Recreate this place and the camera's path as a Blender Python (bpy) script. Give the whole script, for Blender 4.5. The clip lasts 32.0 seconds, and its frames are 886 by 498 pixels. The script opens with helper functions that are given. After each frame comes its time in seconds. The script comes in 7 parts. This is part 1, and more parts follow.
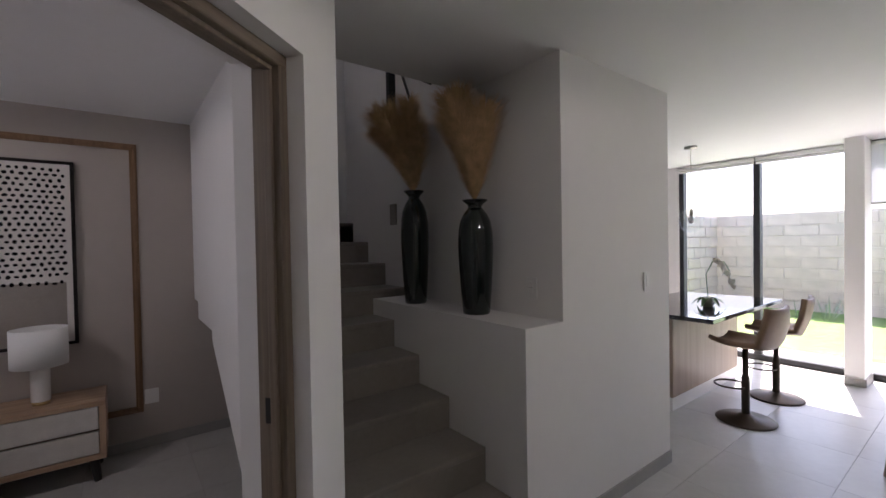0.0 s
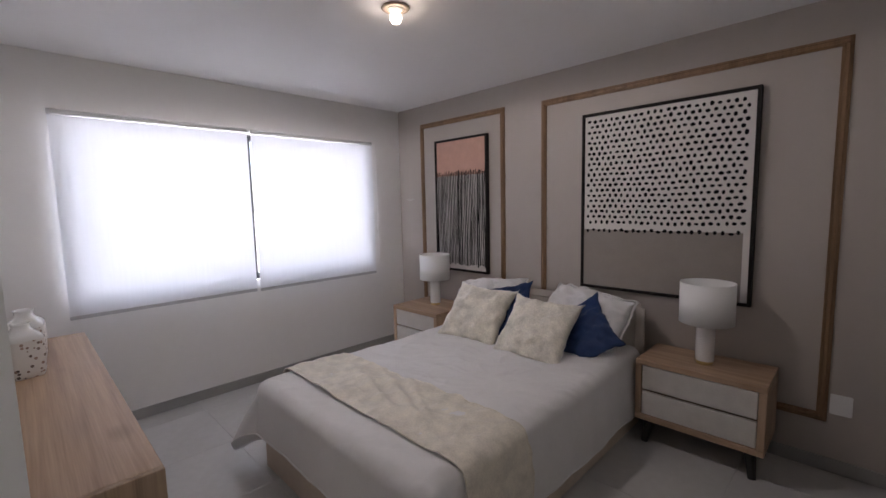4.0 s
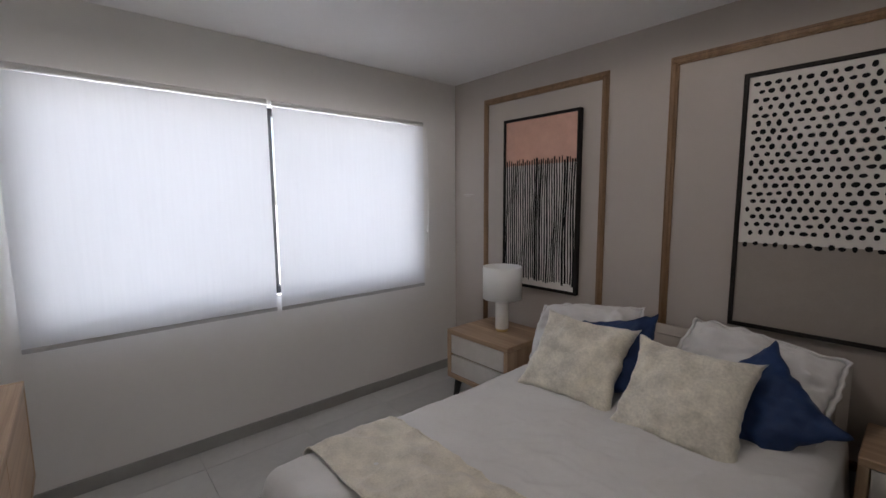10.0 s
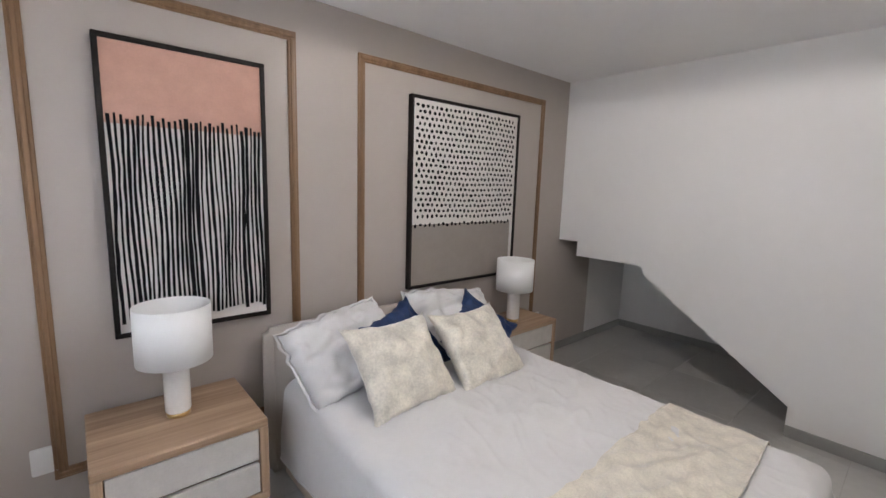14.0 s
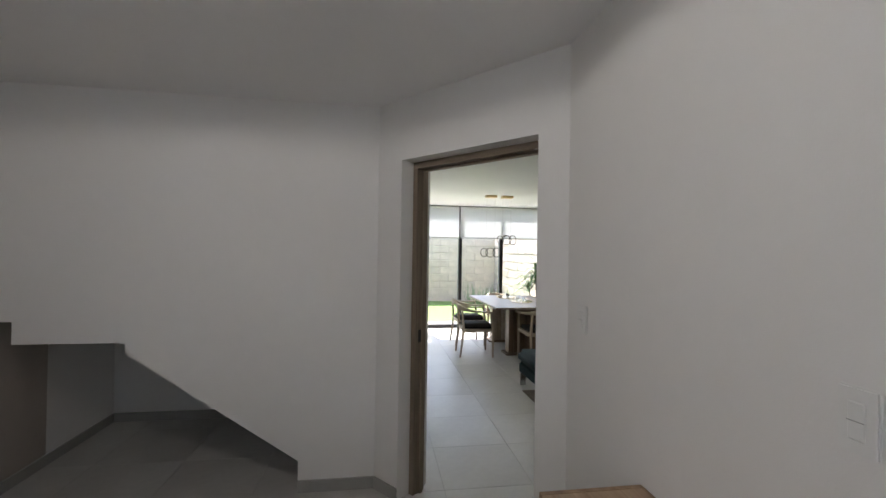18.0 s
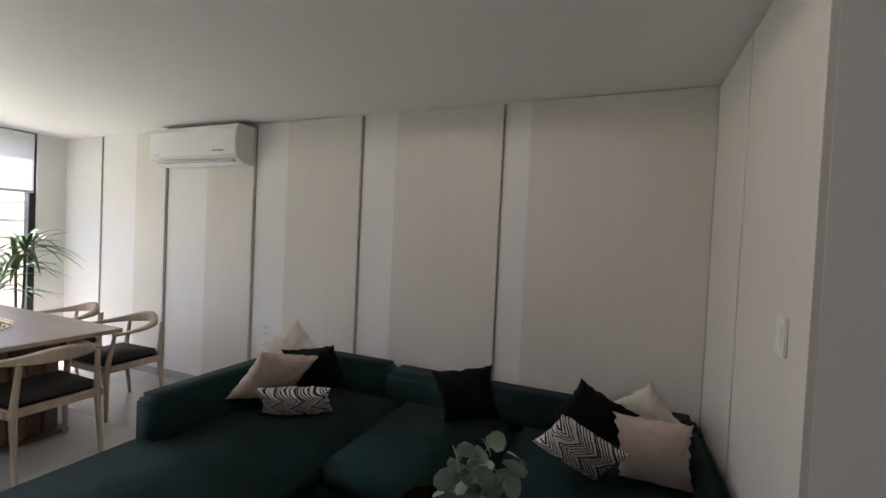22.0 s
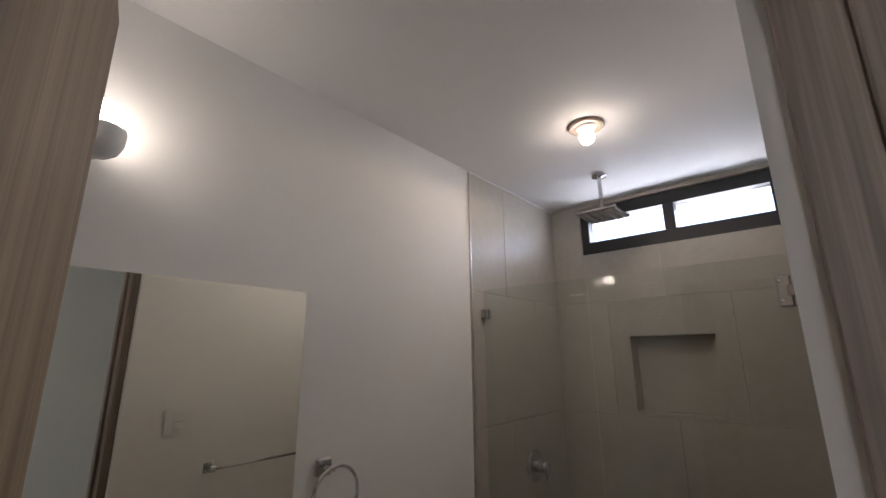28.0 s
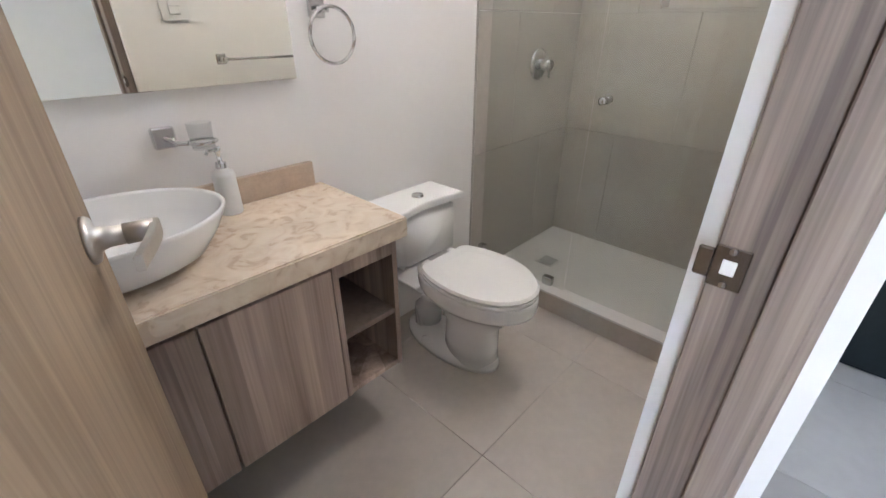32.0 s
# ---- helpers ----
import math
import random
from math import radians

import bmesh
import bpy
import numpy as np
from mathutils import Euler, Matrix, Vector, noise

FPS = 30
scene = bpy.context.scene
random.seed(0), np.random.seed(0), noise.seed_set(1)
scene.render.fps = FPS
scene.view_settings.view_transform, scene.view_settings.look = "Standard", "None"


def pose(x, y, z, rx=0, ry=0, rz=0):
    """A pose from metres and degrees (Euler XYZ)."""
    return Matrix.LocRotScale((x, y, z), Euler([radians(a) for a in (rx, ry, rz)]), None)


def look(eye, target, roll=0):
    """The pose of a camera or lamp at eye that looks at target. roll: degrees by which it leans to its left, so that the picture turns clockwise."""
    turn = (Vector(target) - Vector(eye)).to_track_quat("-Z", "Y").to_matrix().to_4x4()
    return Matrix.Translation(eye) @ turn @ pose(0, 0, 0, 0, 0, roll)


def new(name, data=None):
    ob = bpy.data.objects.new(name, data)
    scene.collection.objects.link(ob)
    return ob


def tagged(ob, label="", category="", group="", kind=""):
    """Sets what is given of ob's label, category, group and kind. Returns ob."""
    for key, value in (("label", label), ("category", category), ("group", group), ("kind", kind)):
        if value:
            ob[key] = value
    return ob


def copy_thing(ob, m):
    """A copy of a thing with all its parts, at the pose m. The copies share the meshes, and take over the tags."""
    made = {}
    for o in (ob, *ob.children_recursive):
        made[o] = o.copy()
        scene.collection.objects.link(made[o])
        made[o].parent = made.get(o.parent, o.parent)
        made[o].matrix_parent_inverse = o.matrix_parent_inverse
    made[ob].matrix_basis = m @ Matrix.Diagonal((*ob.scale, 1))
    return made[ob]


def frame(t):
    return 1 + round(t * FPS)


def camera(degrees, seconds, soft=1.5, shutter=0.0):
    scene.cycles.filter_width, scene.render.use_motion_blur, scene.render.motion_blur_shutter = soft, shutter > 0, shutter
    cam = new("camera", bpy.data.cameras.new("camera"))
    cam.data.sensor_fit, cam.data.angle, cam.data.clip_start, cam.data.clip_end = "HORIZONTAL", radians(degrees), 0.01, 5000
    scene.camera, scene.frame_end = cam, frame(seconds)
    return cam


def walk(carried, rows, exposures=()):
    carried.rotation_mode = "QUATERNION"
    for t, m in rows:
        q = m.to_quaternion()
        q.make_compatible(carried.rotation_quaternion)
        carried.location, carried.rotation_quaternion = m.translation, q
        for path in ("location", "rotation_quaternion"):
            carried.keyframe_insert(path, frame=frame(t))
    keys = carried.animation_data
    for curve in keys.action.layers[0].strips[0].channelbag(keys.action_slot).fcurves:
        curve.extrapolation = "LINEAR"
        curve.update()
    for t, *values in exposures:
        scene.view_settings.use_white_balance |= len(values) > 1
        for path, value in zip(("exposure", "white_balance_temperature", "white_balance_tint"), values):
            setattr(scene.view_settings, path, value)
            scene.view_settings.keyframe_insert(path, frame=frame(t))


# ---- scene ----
# ---- camera and walk ----
cam = camera(92.3, 32.0)
PATH = [
    (0, (0.323, 0.138, 1.515), (1.532, 1.731, 1.481), -1.0),
    (0.5, (0.294, 0.291, 1.525), (1.203, 2.073, 1.491), -1.0),
    (1, (0.276, 0.382, 1.517), (0.876, 2.288, 1.471), -1.1),
    (1.5, (0.356, 0.51, 1.494), (0.596, 2.495, 1.448), -1.0),
    (2, (0.403, 0.656, 1.481), (0.216, 2.647, 1.421), -1.1),
    (2.5, (0.401, 0.791, 1.492), (-0.102, 2.723, 1.365), -1.3),
    (3, (0.442, 0.902, 1.512), (-0.327, 2.74, 1.34), -1.4),
    (3.5, (0.522, 0.993, 1.505), (-0.544, 2.674, 1.307), -1.4),
    (4, (0.532, 1.057, 1.494), (-0.874, 2.463, 1.283), -1.3),
    (4.5, (0.473, 1.11, 1.489), (-1.114, 2.306, 1.26), -1.2),
    (6.5, (0.503, 1.253, 1.319), (-1.158, 2.183, 0.706), -1.1),
    (7, (0.491, 1.225, 1.264), (-1.041, 2.026, 0.259), -0.3),
    (7.5, (0.485, 1.226, 1.242), (-1.001, 1.86, 0.063), 0.1),
    (8, (0.478, 1.235, 1.292), (-1.053, 1.783, 0.128), -1.1),
    (8.5, (0.398, 1.189, 1.339), (-1.082, 2.261, 0.525), -2.5),
    (9, (0.207, 1.25, 1.436), (-1.113, 2.706, 1.063), -1.1),
    (9.5, (0.023, 1.371, 1.505), (-1.363, 2.797, 1.294), 0.3),
    (10, (-0.313, 1.479, 1.51), (-1.812, 2.782, 1.279), -0.4),
    (10.5, (-0.67, 1.596, 1.501), (-2.159, 2.902, 1.222), -1.0),
    (11, (-1.039, 1.736, 1.527), (-2.493, 3.072, 1.21), -1.2),
    (11.5, (-1.419, 1.824, 1.515), (-2.716, 3.31, 1.181), -0.7),
    (12, (-1.773, 1.905, 1.493), (-2.687, 3.65, 1.147), -0.1),
    (12.5, (-2.11, 1.941, 1.508), (-2.536, 3.864, 1.16), 0.5),
    (13, (-2.357, 1.919, 1.51), (-2.263, 3.889, 1.176), 1.0),
    (13.5, (-2.48, 1.875, 1.522), (-1.795, 3.726, 1.197), 1.5),
    (14, (-2.619, 1.802, 1.543), (-1.317, 3.292, 1.251), 1.8),
    (14.5, (-2.714, 1.774, 1.57), (-1.103, 2.939, 1.349), 2.1),
    (15, (-2.728, 1.705, 1.562), (-0.985, 2.674, 1.413), 2.2),
    (15.5, (-2.702, 1.647, 1.574), (-0.864, 2.427, 1.46), 2.0),
    (17.5, (-2.306, 1.777, 1.542), (-0.308, 1.673, 1.542), 0.9),
    (18, (-2.018, 1.78, 1.534), (-0.041, 1.481, 1.549), 0.9),
    (18.5, (-1.649, 1.75, 1.528), (0.324, 1.421, 1.55), 0.8),
    (19, (-1.253, 1.737, 1.521), (0.698, 1.298, 1.539), 1.0),
    (19.5, (-0.905, 1.672, 1.516), (0.976, 0.993, 1.532), 1.6),
    (20, (-0.480, 1.601, 1.512), (1.293, 0.678, 1.521), 1.6),
    (20.5, (-0.119, 1.515, 1.498), (1.504, 0.346, 1.503), 2.0),
    (21, (0.183, 1.338, 1.498), (1.643, -0.029, 1.493), 2.1),
    (21.5, (0.381, 1.151, 1.51), (1.657, -0.388, 1.484), 2.3),
    (22, (0.5, 0.961, 1.526), (1.269, -0.884, 1.477), 2.6),
    (22.5, (0.53, 0.728, 1.514), (0.643, -1.268, 1.45), 2.2),
    (23, (0.514, 0.478, 1.52), (0.019, -1.458, 1.437), 2.2),
    (23.5, (0.463, 0.253, 1.531), (-0.522, -1.484, 1.419), 2.0),
    (24, (0.309, 0.097, 1.528), (-0.985, -1.423, 1.402), 1.5),
    (24.5, (0.096, -0.083, 1.546), (-1.325, -1.484, 1.412), 1.4),
    (26.5, (-0.323, -0.585, 1.543), (-1.88, -1.84, 1.511), 0.2),
    (27, (-0.324, -0.595, 1.593), (-1.866, -1.857, 1.76), -0.2),
    (27.5, (-0.306, -0.592, 1.612), (-1.808, -1.851, 2.01), -0.4),
    (28, (-0.331, -0.618, 1.598), (-1.799, -1.889, 2.075), -0.4),
    (28.5, (-0.34, -0.636, 1.545), (-1.803, -1.924, 1.993), -0.1),
    (29, (-0.373, -0.653, 1.487), (-1.855, -1.973, 1.739), 0.1),
    (29.5, (-0.387, -0.646, 1.436), (-1.873, -1.984, 1.411), 0.4),
    (30, (-0.396, -0.649, 1.393), (-1.871, -1.969, 1.108), 0.7),
    (30.5, (-0.401, -0.624, 1.328), (-1.836, -1.924, 0.827), 0.4),
    (31, (-0.391, -0.598, 1.286), (-1.775, -1.86, 0.585), 0.4),
    (31.5, (-0.379, -0.58, 1.25), (-1.718, -1.804, 0.409), 0.4),
    (32, (-0.357, -0.538, 1.234), (-1.639, -1.753, 0.296), 0.1),
]
EXPOSURES = [(0.0, 2.1, 6250, 23), (1.0, 3.0, 6250, 19), (2.0, 3.6, 5950, 19), (3.0, 2.5, 6000, 20), (4.0, 2.25, 6450, 21), (7.0, 2.6, 6520, 16), (8.0, 2.95, 6400, 21), (9.0, 2.18, 6200, 19),
             (10.0, 1.85, 6600, 15), (11.0, 1.6, 6650, 18), (12.0, 1.6, 6580, 17), (13.0, 1.6, 6850, 21), (13.5, 2.3, 6600, 15), (14.0, 3.15, 6420, 14), (14.5, 3.15, 6450, 13), (15.0, 2.15, 6500, 11), (18.0, 2.15, 6450, 11), (19.0, 1.98, 6350, 14), (20.0, 2.2, 6800, 18), (20.6, 2.4, 6700, 20),
             (21.0, 2.25, 6450, 17), (22.0, 2.4, 6400, 20), (22.6, 3.4, 6200, 21), (23.0, 3.7, 6150, 21), (24.5, 3.5, 5950, 20), (27.0, 3.0, 6000, 16), (28.0, 2.82, 6050, 18), (29.0, 3.02, 6100, 17), (30.0, 3.8, 5980, 16), (31.0, 4.85, 5500, 14), (32.0, 5.02, 5560, 16)]
walk(cam, [(t, look(eye, target, roll)) for t, eye, target, roll in PATH], EXPOSURES)


# ---- light ----
world = bpy.data.worlds.new("world")
scene.world = world
world.use_nodes = True
wn = world.node_tree.nodes
sky = wn.new("ShaderNodeTexSky")
sky.sky_type = 'NISHITA'
sky.sun_disc = False
sky.sun_elevation = radians(62)
sky.sun_rotation = radians(75)
sky.air_density, sky.dust_density, sky.ozone_density = 1.0, 2.0, 1.0
wn["Background"].inputs[1].default_value = 0.15
world.node_tree.links.new(sky.outputs[0], wn["Background"].inputs[0])

sun_data = bpy.data.lights.new("sun", 'SUN')
sun_data.energy, sun_data.angle, sun_data.color = 5.0, radians(0.6), (1.0, 0.95, 0.88)
sun = new("sun", sun_data)
sun.matrix_world = look((20, 6, 34), (0, 0.6, 0))


def area(name, m, w, h, power, colour):
    """A large soft light in a window's opening."""
    d = bpy.data.lights.new(name, 'AREA')
    d.shape, d.size, d.size_y, d.energy, d.color = 'RECTANGLE', w, h, power, colour
    ob = new(name, d)
    ob.matrix_world = m
    return ob


def bulb(name, x, y, z, power, radius=0.04, colour=(1.0, 0.86, 0.70)):
    """A lamp set in the ceiling shines down and sideways."""
    d = bpy.data.lights.new(name, 'SPOT')
    d.spot_size, d.spot_blend = radians(178), 0.12
    d.energy, d.shadow_soft_size, d.color = power, radius, colour
    ob = new(name, d)
    ob.location = (x, y, z)
    return ob


area("window_light_bedroom", look((-3.165, 2.46, 1.495), (0, 2.46, 1.495)), 2.28, 1.16, 10.2, (0.90, 0.945, 1.0))
area("window_light_dining", look((6.62, -0.25, 1.2), (0, -0.25, 1.0)), 2.7, 2.2, 4, (0.93, 0.97, 1.0))
area("window_light_kitchen", look((6.62, 2.0, 1.25), (0, 2.0, 1.0)), 1.7, 2.2, 3, (0.93, 0.97, 1.0))
area("window_light_bath", look((-2.93, -1.17, 2.27), (0, -1.17, 1.9)), 0.85, 0.2, 0.85, (0.88, 0.94, 1.0))
# fill light added for the dim hall, set before an invented sidelight
area("hall_fill_light", look((-2.475, 0.69, 1.25), (0, -0.6, 1.25)), 0.12, 2.2, 0.33, (1.0, 0.97, 0.92))
bulb("bedroom_bulb", -1.21, 2.5, 2.405, 4.8, colour=(1.0, 0.95, 0.90))
bulb("living_bulb", 1.53, -0.12, 2.405, 3.2, colour=(1.0, 0.93, 0.84))
bulb("bath_bulb", -1.87, -1.19, 2.405, 0.72, colour=(1.0, 0.82, 0.61))


# ---- materials ----
def material(name, colour, rough=0.5, metal=0.0, vary=0.08, scale=3.0, bump=0.0, bump_scale=60.0, colour2=None, stretch=(1, 1, 1), sheen=0.0, coat=0.0, island=False, spec=0.5, detail=6.0):
    """A surface with variation at two scales and a fine relief."""
    m = bpy.data.materials.new(name)
    m.use_nodes = True
    nt = m.node_tree
    N, L = nt.nodes, nt.links
    b = N["Principled BSDF"]
    b.inputs["Roughness"].default_value = rough
    b.inputs["Metallic"].default_value = metal
    b.inputs["Specular IOR Level"].default_value = spec
    b.inputs["Sheen Weight"].default_value = sheen
    b.inputs["Coat Weight"].default_value = coat
    tc = N.new("ShaderNodeTexCoord")
    mp = N.new("ShaderNodeMapping")
    mp.inputs["Scale"].default_value = stretch
    L.new(tc.outputs["Object"], mp.inputs["Vector"])
    if vary > 0:
        n1 = N.new("ShaderNodeTexNoise")
        n1.inputs["Scale"].default_value, n1.inputs["Detail"].default_value = scale, detail
        L.new(mp.outputs[0], n1.inputs["Vector"])
        n2 = N.new("ShaderNodeTexNoise")
        n2.inputs["Scale"].default_value, n2.inputs["Detail"].default_value = scale * 9, 4
        L.new(mp.outputs[0], n2.inputs["Vector"])
        add = N.new("ShaderNodeMix")
        add.data_type = 'FLOAT'
        add.inputs[0].default_value = 0.35
        L.new(n1.outputs["Fac"], add.inputs[2])
        L.new(n2.outputs["Fac"], add.inputs[3])
        ramp = N.new("ShaderNodeValToRGB")
        c2 = colour2 or tuple(c * (1 - vary) for c in colour)
        c1 = colour if colour2 else tuple(min(1, c * (1 + vary)) for c in colour)
        ramp.color_ramp.elements[0].position, ramp.color_ramp.elements[1].position = 0.35, 0.65
        ramp.color_ramp.elements[0].color, ramp.color_ramp.elements[1].color = (*c2, 1), (*c1, 1)
        L.new(add.outputs[0], ramp.inputs[0])
        out = ramp.outputs[0]
        if island:
            info = N.new("ShaderNodeObjectInfo")
            hsv = N.new("ShaderNodeHueSaturation")
            mr = N.new("ShaderNodeMapRange")
            mr.inputs[3].default_value, mr.inputs[4].default_value = 0.93, 1.06
            L.new(info.outputs["Random"], mr.inputs[0])
            L.new(mr.outputs[0], hsv.inputs["Value"])
            L.new(out, hsv.inputs["Color"])
            out = hsv.outputs[0]
        L.new(out, b.inputs["Base Color"])
    else:
        b.inputs["Base Color"].default_value = (*colour, 1)
    if bump > 0:
        n3 = N.new("ShaderNodeTexNoise")
        n3.inputs["Scale"].default_value, n3.inputs["Detail"].default_value = bump_scale, 5
        L.new(mp.outputs[0], n3.inputs["Vector"])
        bp = N.new("ShaderNodeBump")
        bp.inputs["Strength"].default_value, bp.inputs["Distance"].default_value = bump, 0.01
        L.new(n3.outputs["Fac"], bp.inputs["Height"])
        L.new(bp.outputs[0], b.inputs["Normal"])
    return m


def wood(name, light, dark, axis='X', rough=0.45, scale=1.0, bump=0.15, knots=0.0, boards=0.0, pale=0.0, fine=1.0):
    """Sawn wood: soft bands, drifting grain and fine pores along one axis; knots, joined boards and pale streaks if wanted."""
    m = bpy.data.materials.new(name)
    m.use_nodes = True
    N, L = m.node_tree.nodes, m.node_tree.links
    bsdf = N["Principled BSDF"]
    bsdf.inputs["Roughness"].default_value = rough
    tc = N.new("ShaderNodeTexCoord")

    def stretched(across, along):
        mp = N.new("ShaderNodeMapping")
        mp.inputs["Scale"].default_value = {'X': (along, across, across), 'Y': (across, along, across), 'Z': (across, across, along)}[axis]
        L.new(tc.outputs["Object"], mp.inputs["Vector"])
        return mp.outputs[0]

    def grain(across, along, detail, distort):
        n = N.new("ShaderNodeTexNoise")
        n.inputs["Scale"].default_value, n.inputs["Detail"].default_value, n.inputs["Distortion"].default_value = 1.0, detail, distort
        L.new(stretched(across * scale, along * scale), n.inputs["Vector"])
        return n.outputs["Fac"]

    def math_node(op, a, b, clamp=False):
        n = N.new("ShaderNodeMath")
        n.operation, n.use_clamp = op, clamp
        for k, v in enumerate((a, b)):
            if isinstance(v, (int, float)):
                n.inputs[k].default_value = v
            else:
                L.new(v, n.inputs[k])
        return n.outputs[0]

    def blend(fac, a, b):
        n = N.new("ShaderNodeMix")
        n.data_type = 'RGBA'
        L.new(fac, n.inputs[0])
        for k, v in ((6, a), (7, b)):
            if isinstance(v, tuple):
                n.inputs[k].default_value = (*v, 1)
            else:
                L.new(v, n.inputs[k])
        return n.outputs[2]

    band, streak, pore = grain(11, 0.55, 3, 0.9), grain(48, 1.3, 5, 0.5), grain(230 * fine, 4.5, 3, 0.0)
    mix = math_node('ADD', math_node('MULTIPLY', band, 0.45), math_node('ADD', math_node('MULTIPLY', streak, 0.35), math_node('MULTIPLY', pore, 0.20)))
    ramp = N.new("ShaderNodeValToRGB")
    ramp.color_ramp.elements[0].position, ramp.color_ramp.elements[1].position = 0.39, 0.60
    ramp.color_ramp.elements[0].color, ramp.color_ramp.elements[1].color = (*dark, 1), (*light, 1)
    L.new(mix, ramp.inputs[0])
    col = ramp.outputs[0]
    if pale:
        fac = math_node('MULTIPLY', math_node('SUBTRACT', grain(26, 0.35, 2, 0.3), 0.60, True), 9.0 * pale, True)
        col = blend(fac, col, tuple(min(1.0, c * 1.35 + 0.03) for c in light))
    if boards:
        v = N.new("ShaderNodeTexVoronoi")
        v.inputs["Scale"].default_value = 1.0
        L.new(stretched(11.5, 0.01), v.inputs["Vector"])
        sep = N.new("ShaderNodeSeparateColor")
        L.new(v.outputs["Color"], sep.inputs[0])
        hsv = N.new("ShaderNodeHueSaturation")
        L.new(math_node('ADD', math_node('MULTIPLY', sep.outputs[0], 2 * boards), 1 - boards), hsv.inputs["Value"])
        L.new(col, hsv.inputs["Color"])
        col = hsv.outputs[0]
    if knots:
        v = N.new("ShaderNodeTexVoronoi")
        v.inputs["Scale"].default_value = 1.0
        L.new(stretched(4.2, 1.9), v.inputs["Vector"])
        dist = math_node('ADD', v.outputs["Distance"], math_node('MULTIPLY', math_node('SUBTRACT', streak, 0.5), 0.12))
        fac = math_node('MULTIPLY', math_node('SUBTRACT', 0.16, dist, True), 5.5 * knots, True)
        col = blend(fac, col, tuple(c * 0.35 for c in dark))
    L.new(col, bsdf.inputs["Base Color"])
    if bump > 0:
        bp = N.new("ShaderNodeBump")
        bp.inputs["Strength"].default_value, bp.inputs["Distance"].default_value = bump, 0.004
        L.new(mix, bp.inputs["Height"])
        L.new(bp.outputs[0], bsdf.inputs["Normal"])
    return m


def crumpled(m, scale=5.0, strength=0.35, stretch=(1, 1, 1)):
    """Adds the soft creases of washed cloth to a cloth's weave."""
    N, L = m.node_tree.nodes, m.node_tree.links
    b = N["Principled BSDF"]
    weave = b.inputs["Normal"].links[0].from_socket
    tc = N.new("ShaderNodeTexCoord")
    mp = N.new("ShaderNodeMapping")
    mp.inputs["Scale"].default_value = stretch
    L.new(tc.outputs["Object"], mp.inputs["Vector"])
    n = N.new("ShaderNodeTexNoise")
    n.noise_type = 'RIDGED_MULTIFRACTAL'
    n.inputs["Scale"].default_value, n.inputs["Detail"].default_value, n.inputs["Distortion"].default_value = scale, 3, 0.8
    L.new(mp.outputs[0], n.inputs["Vector"])
    bp = N.new("ShaderNodeBump")
    bp.inputs["Strength"].default_value, bp.inputs["Distance"].default_value = strength, 0.02
    L.new(n.outputs["Fac"], bp.inputs["Height"])
    L.new(weave, bp.inputs["Normal"])
    L.new(bp.outputs[0], b.inputs["Normal"])
    return m


def glass(name, tint=(1, 1, 1), rough=0.0, clear=0.975):
    """Thin clear pane: mostly see-through with a mirror-like sheen that grows at grazing angles."""
    m = bpy.data.materials.new(name)
    m.use_nodes = True
    N, L = m.node_tree.nodes, m.node_tree.links
    N.remove(N["Principled BSDF"])
    t = N.new("ShaderNodeBsdfTransparent")
    t.inputs[0].default_value = (*(c * clear for c in tint), 1)
    g = N.new("ShaderNodeBsdfGlossy")
    g.inputs["Roughness"].default_value = rough
    lw = N.new("ShaderNodeLayerWeight")
    lw.inputs[0].default_value = 0.5
    pw = N.new("ShaderNodeMath")
    pw.operation, pw.inputs[1].default_value = 'POWER', 4.5
    L.new(lw.outputs["Facing"], pw.inputs[0])
    ma = N.new("ShaderNodeMath")
    ma.operation, ma.inputs[1].default_value, ma.inputs[2].default_value = 'MULTIPLY_ADD', 0.6, 0.03
    L.new(pw.outputs[0], ma.inputs[0])
    mix = N.new("ShaderNodeMixShader")
    L.new(ma.outputs[0], mix.inputs[0])
    L.new(t.outputs[0], mix.inputs[1])
    L.new(g.outputs[0], mix.inputs[2])
    L.new(mix.outputs[0], N["Material Output"].inputs[0])
    return m


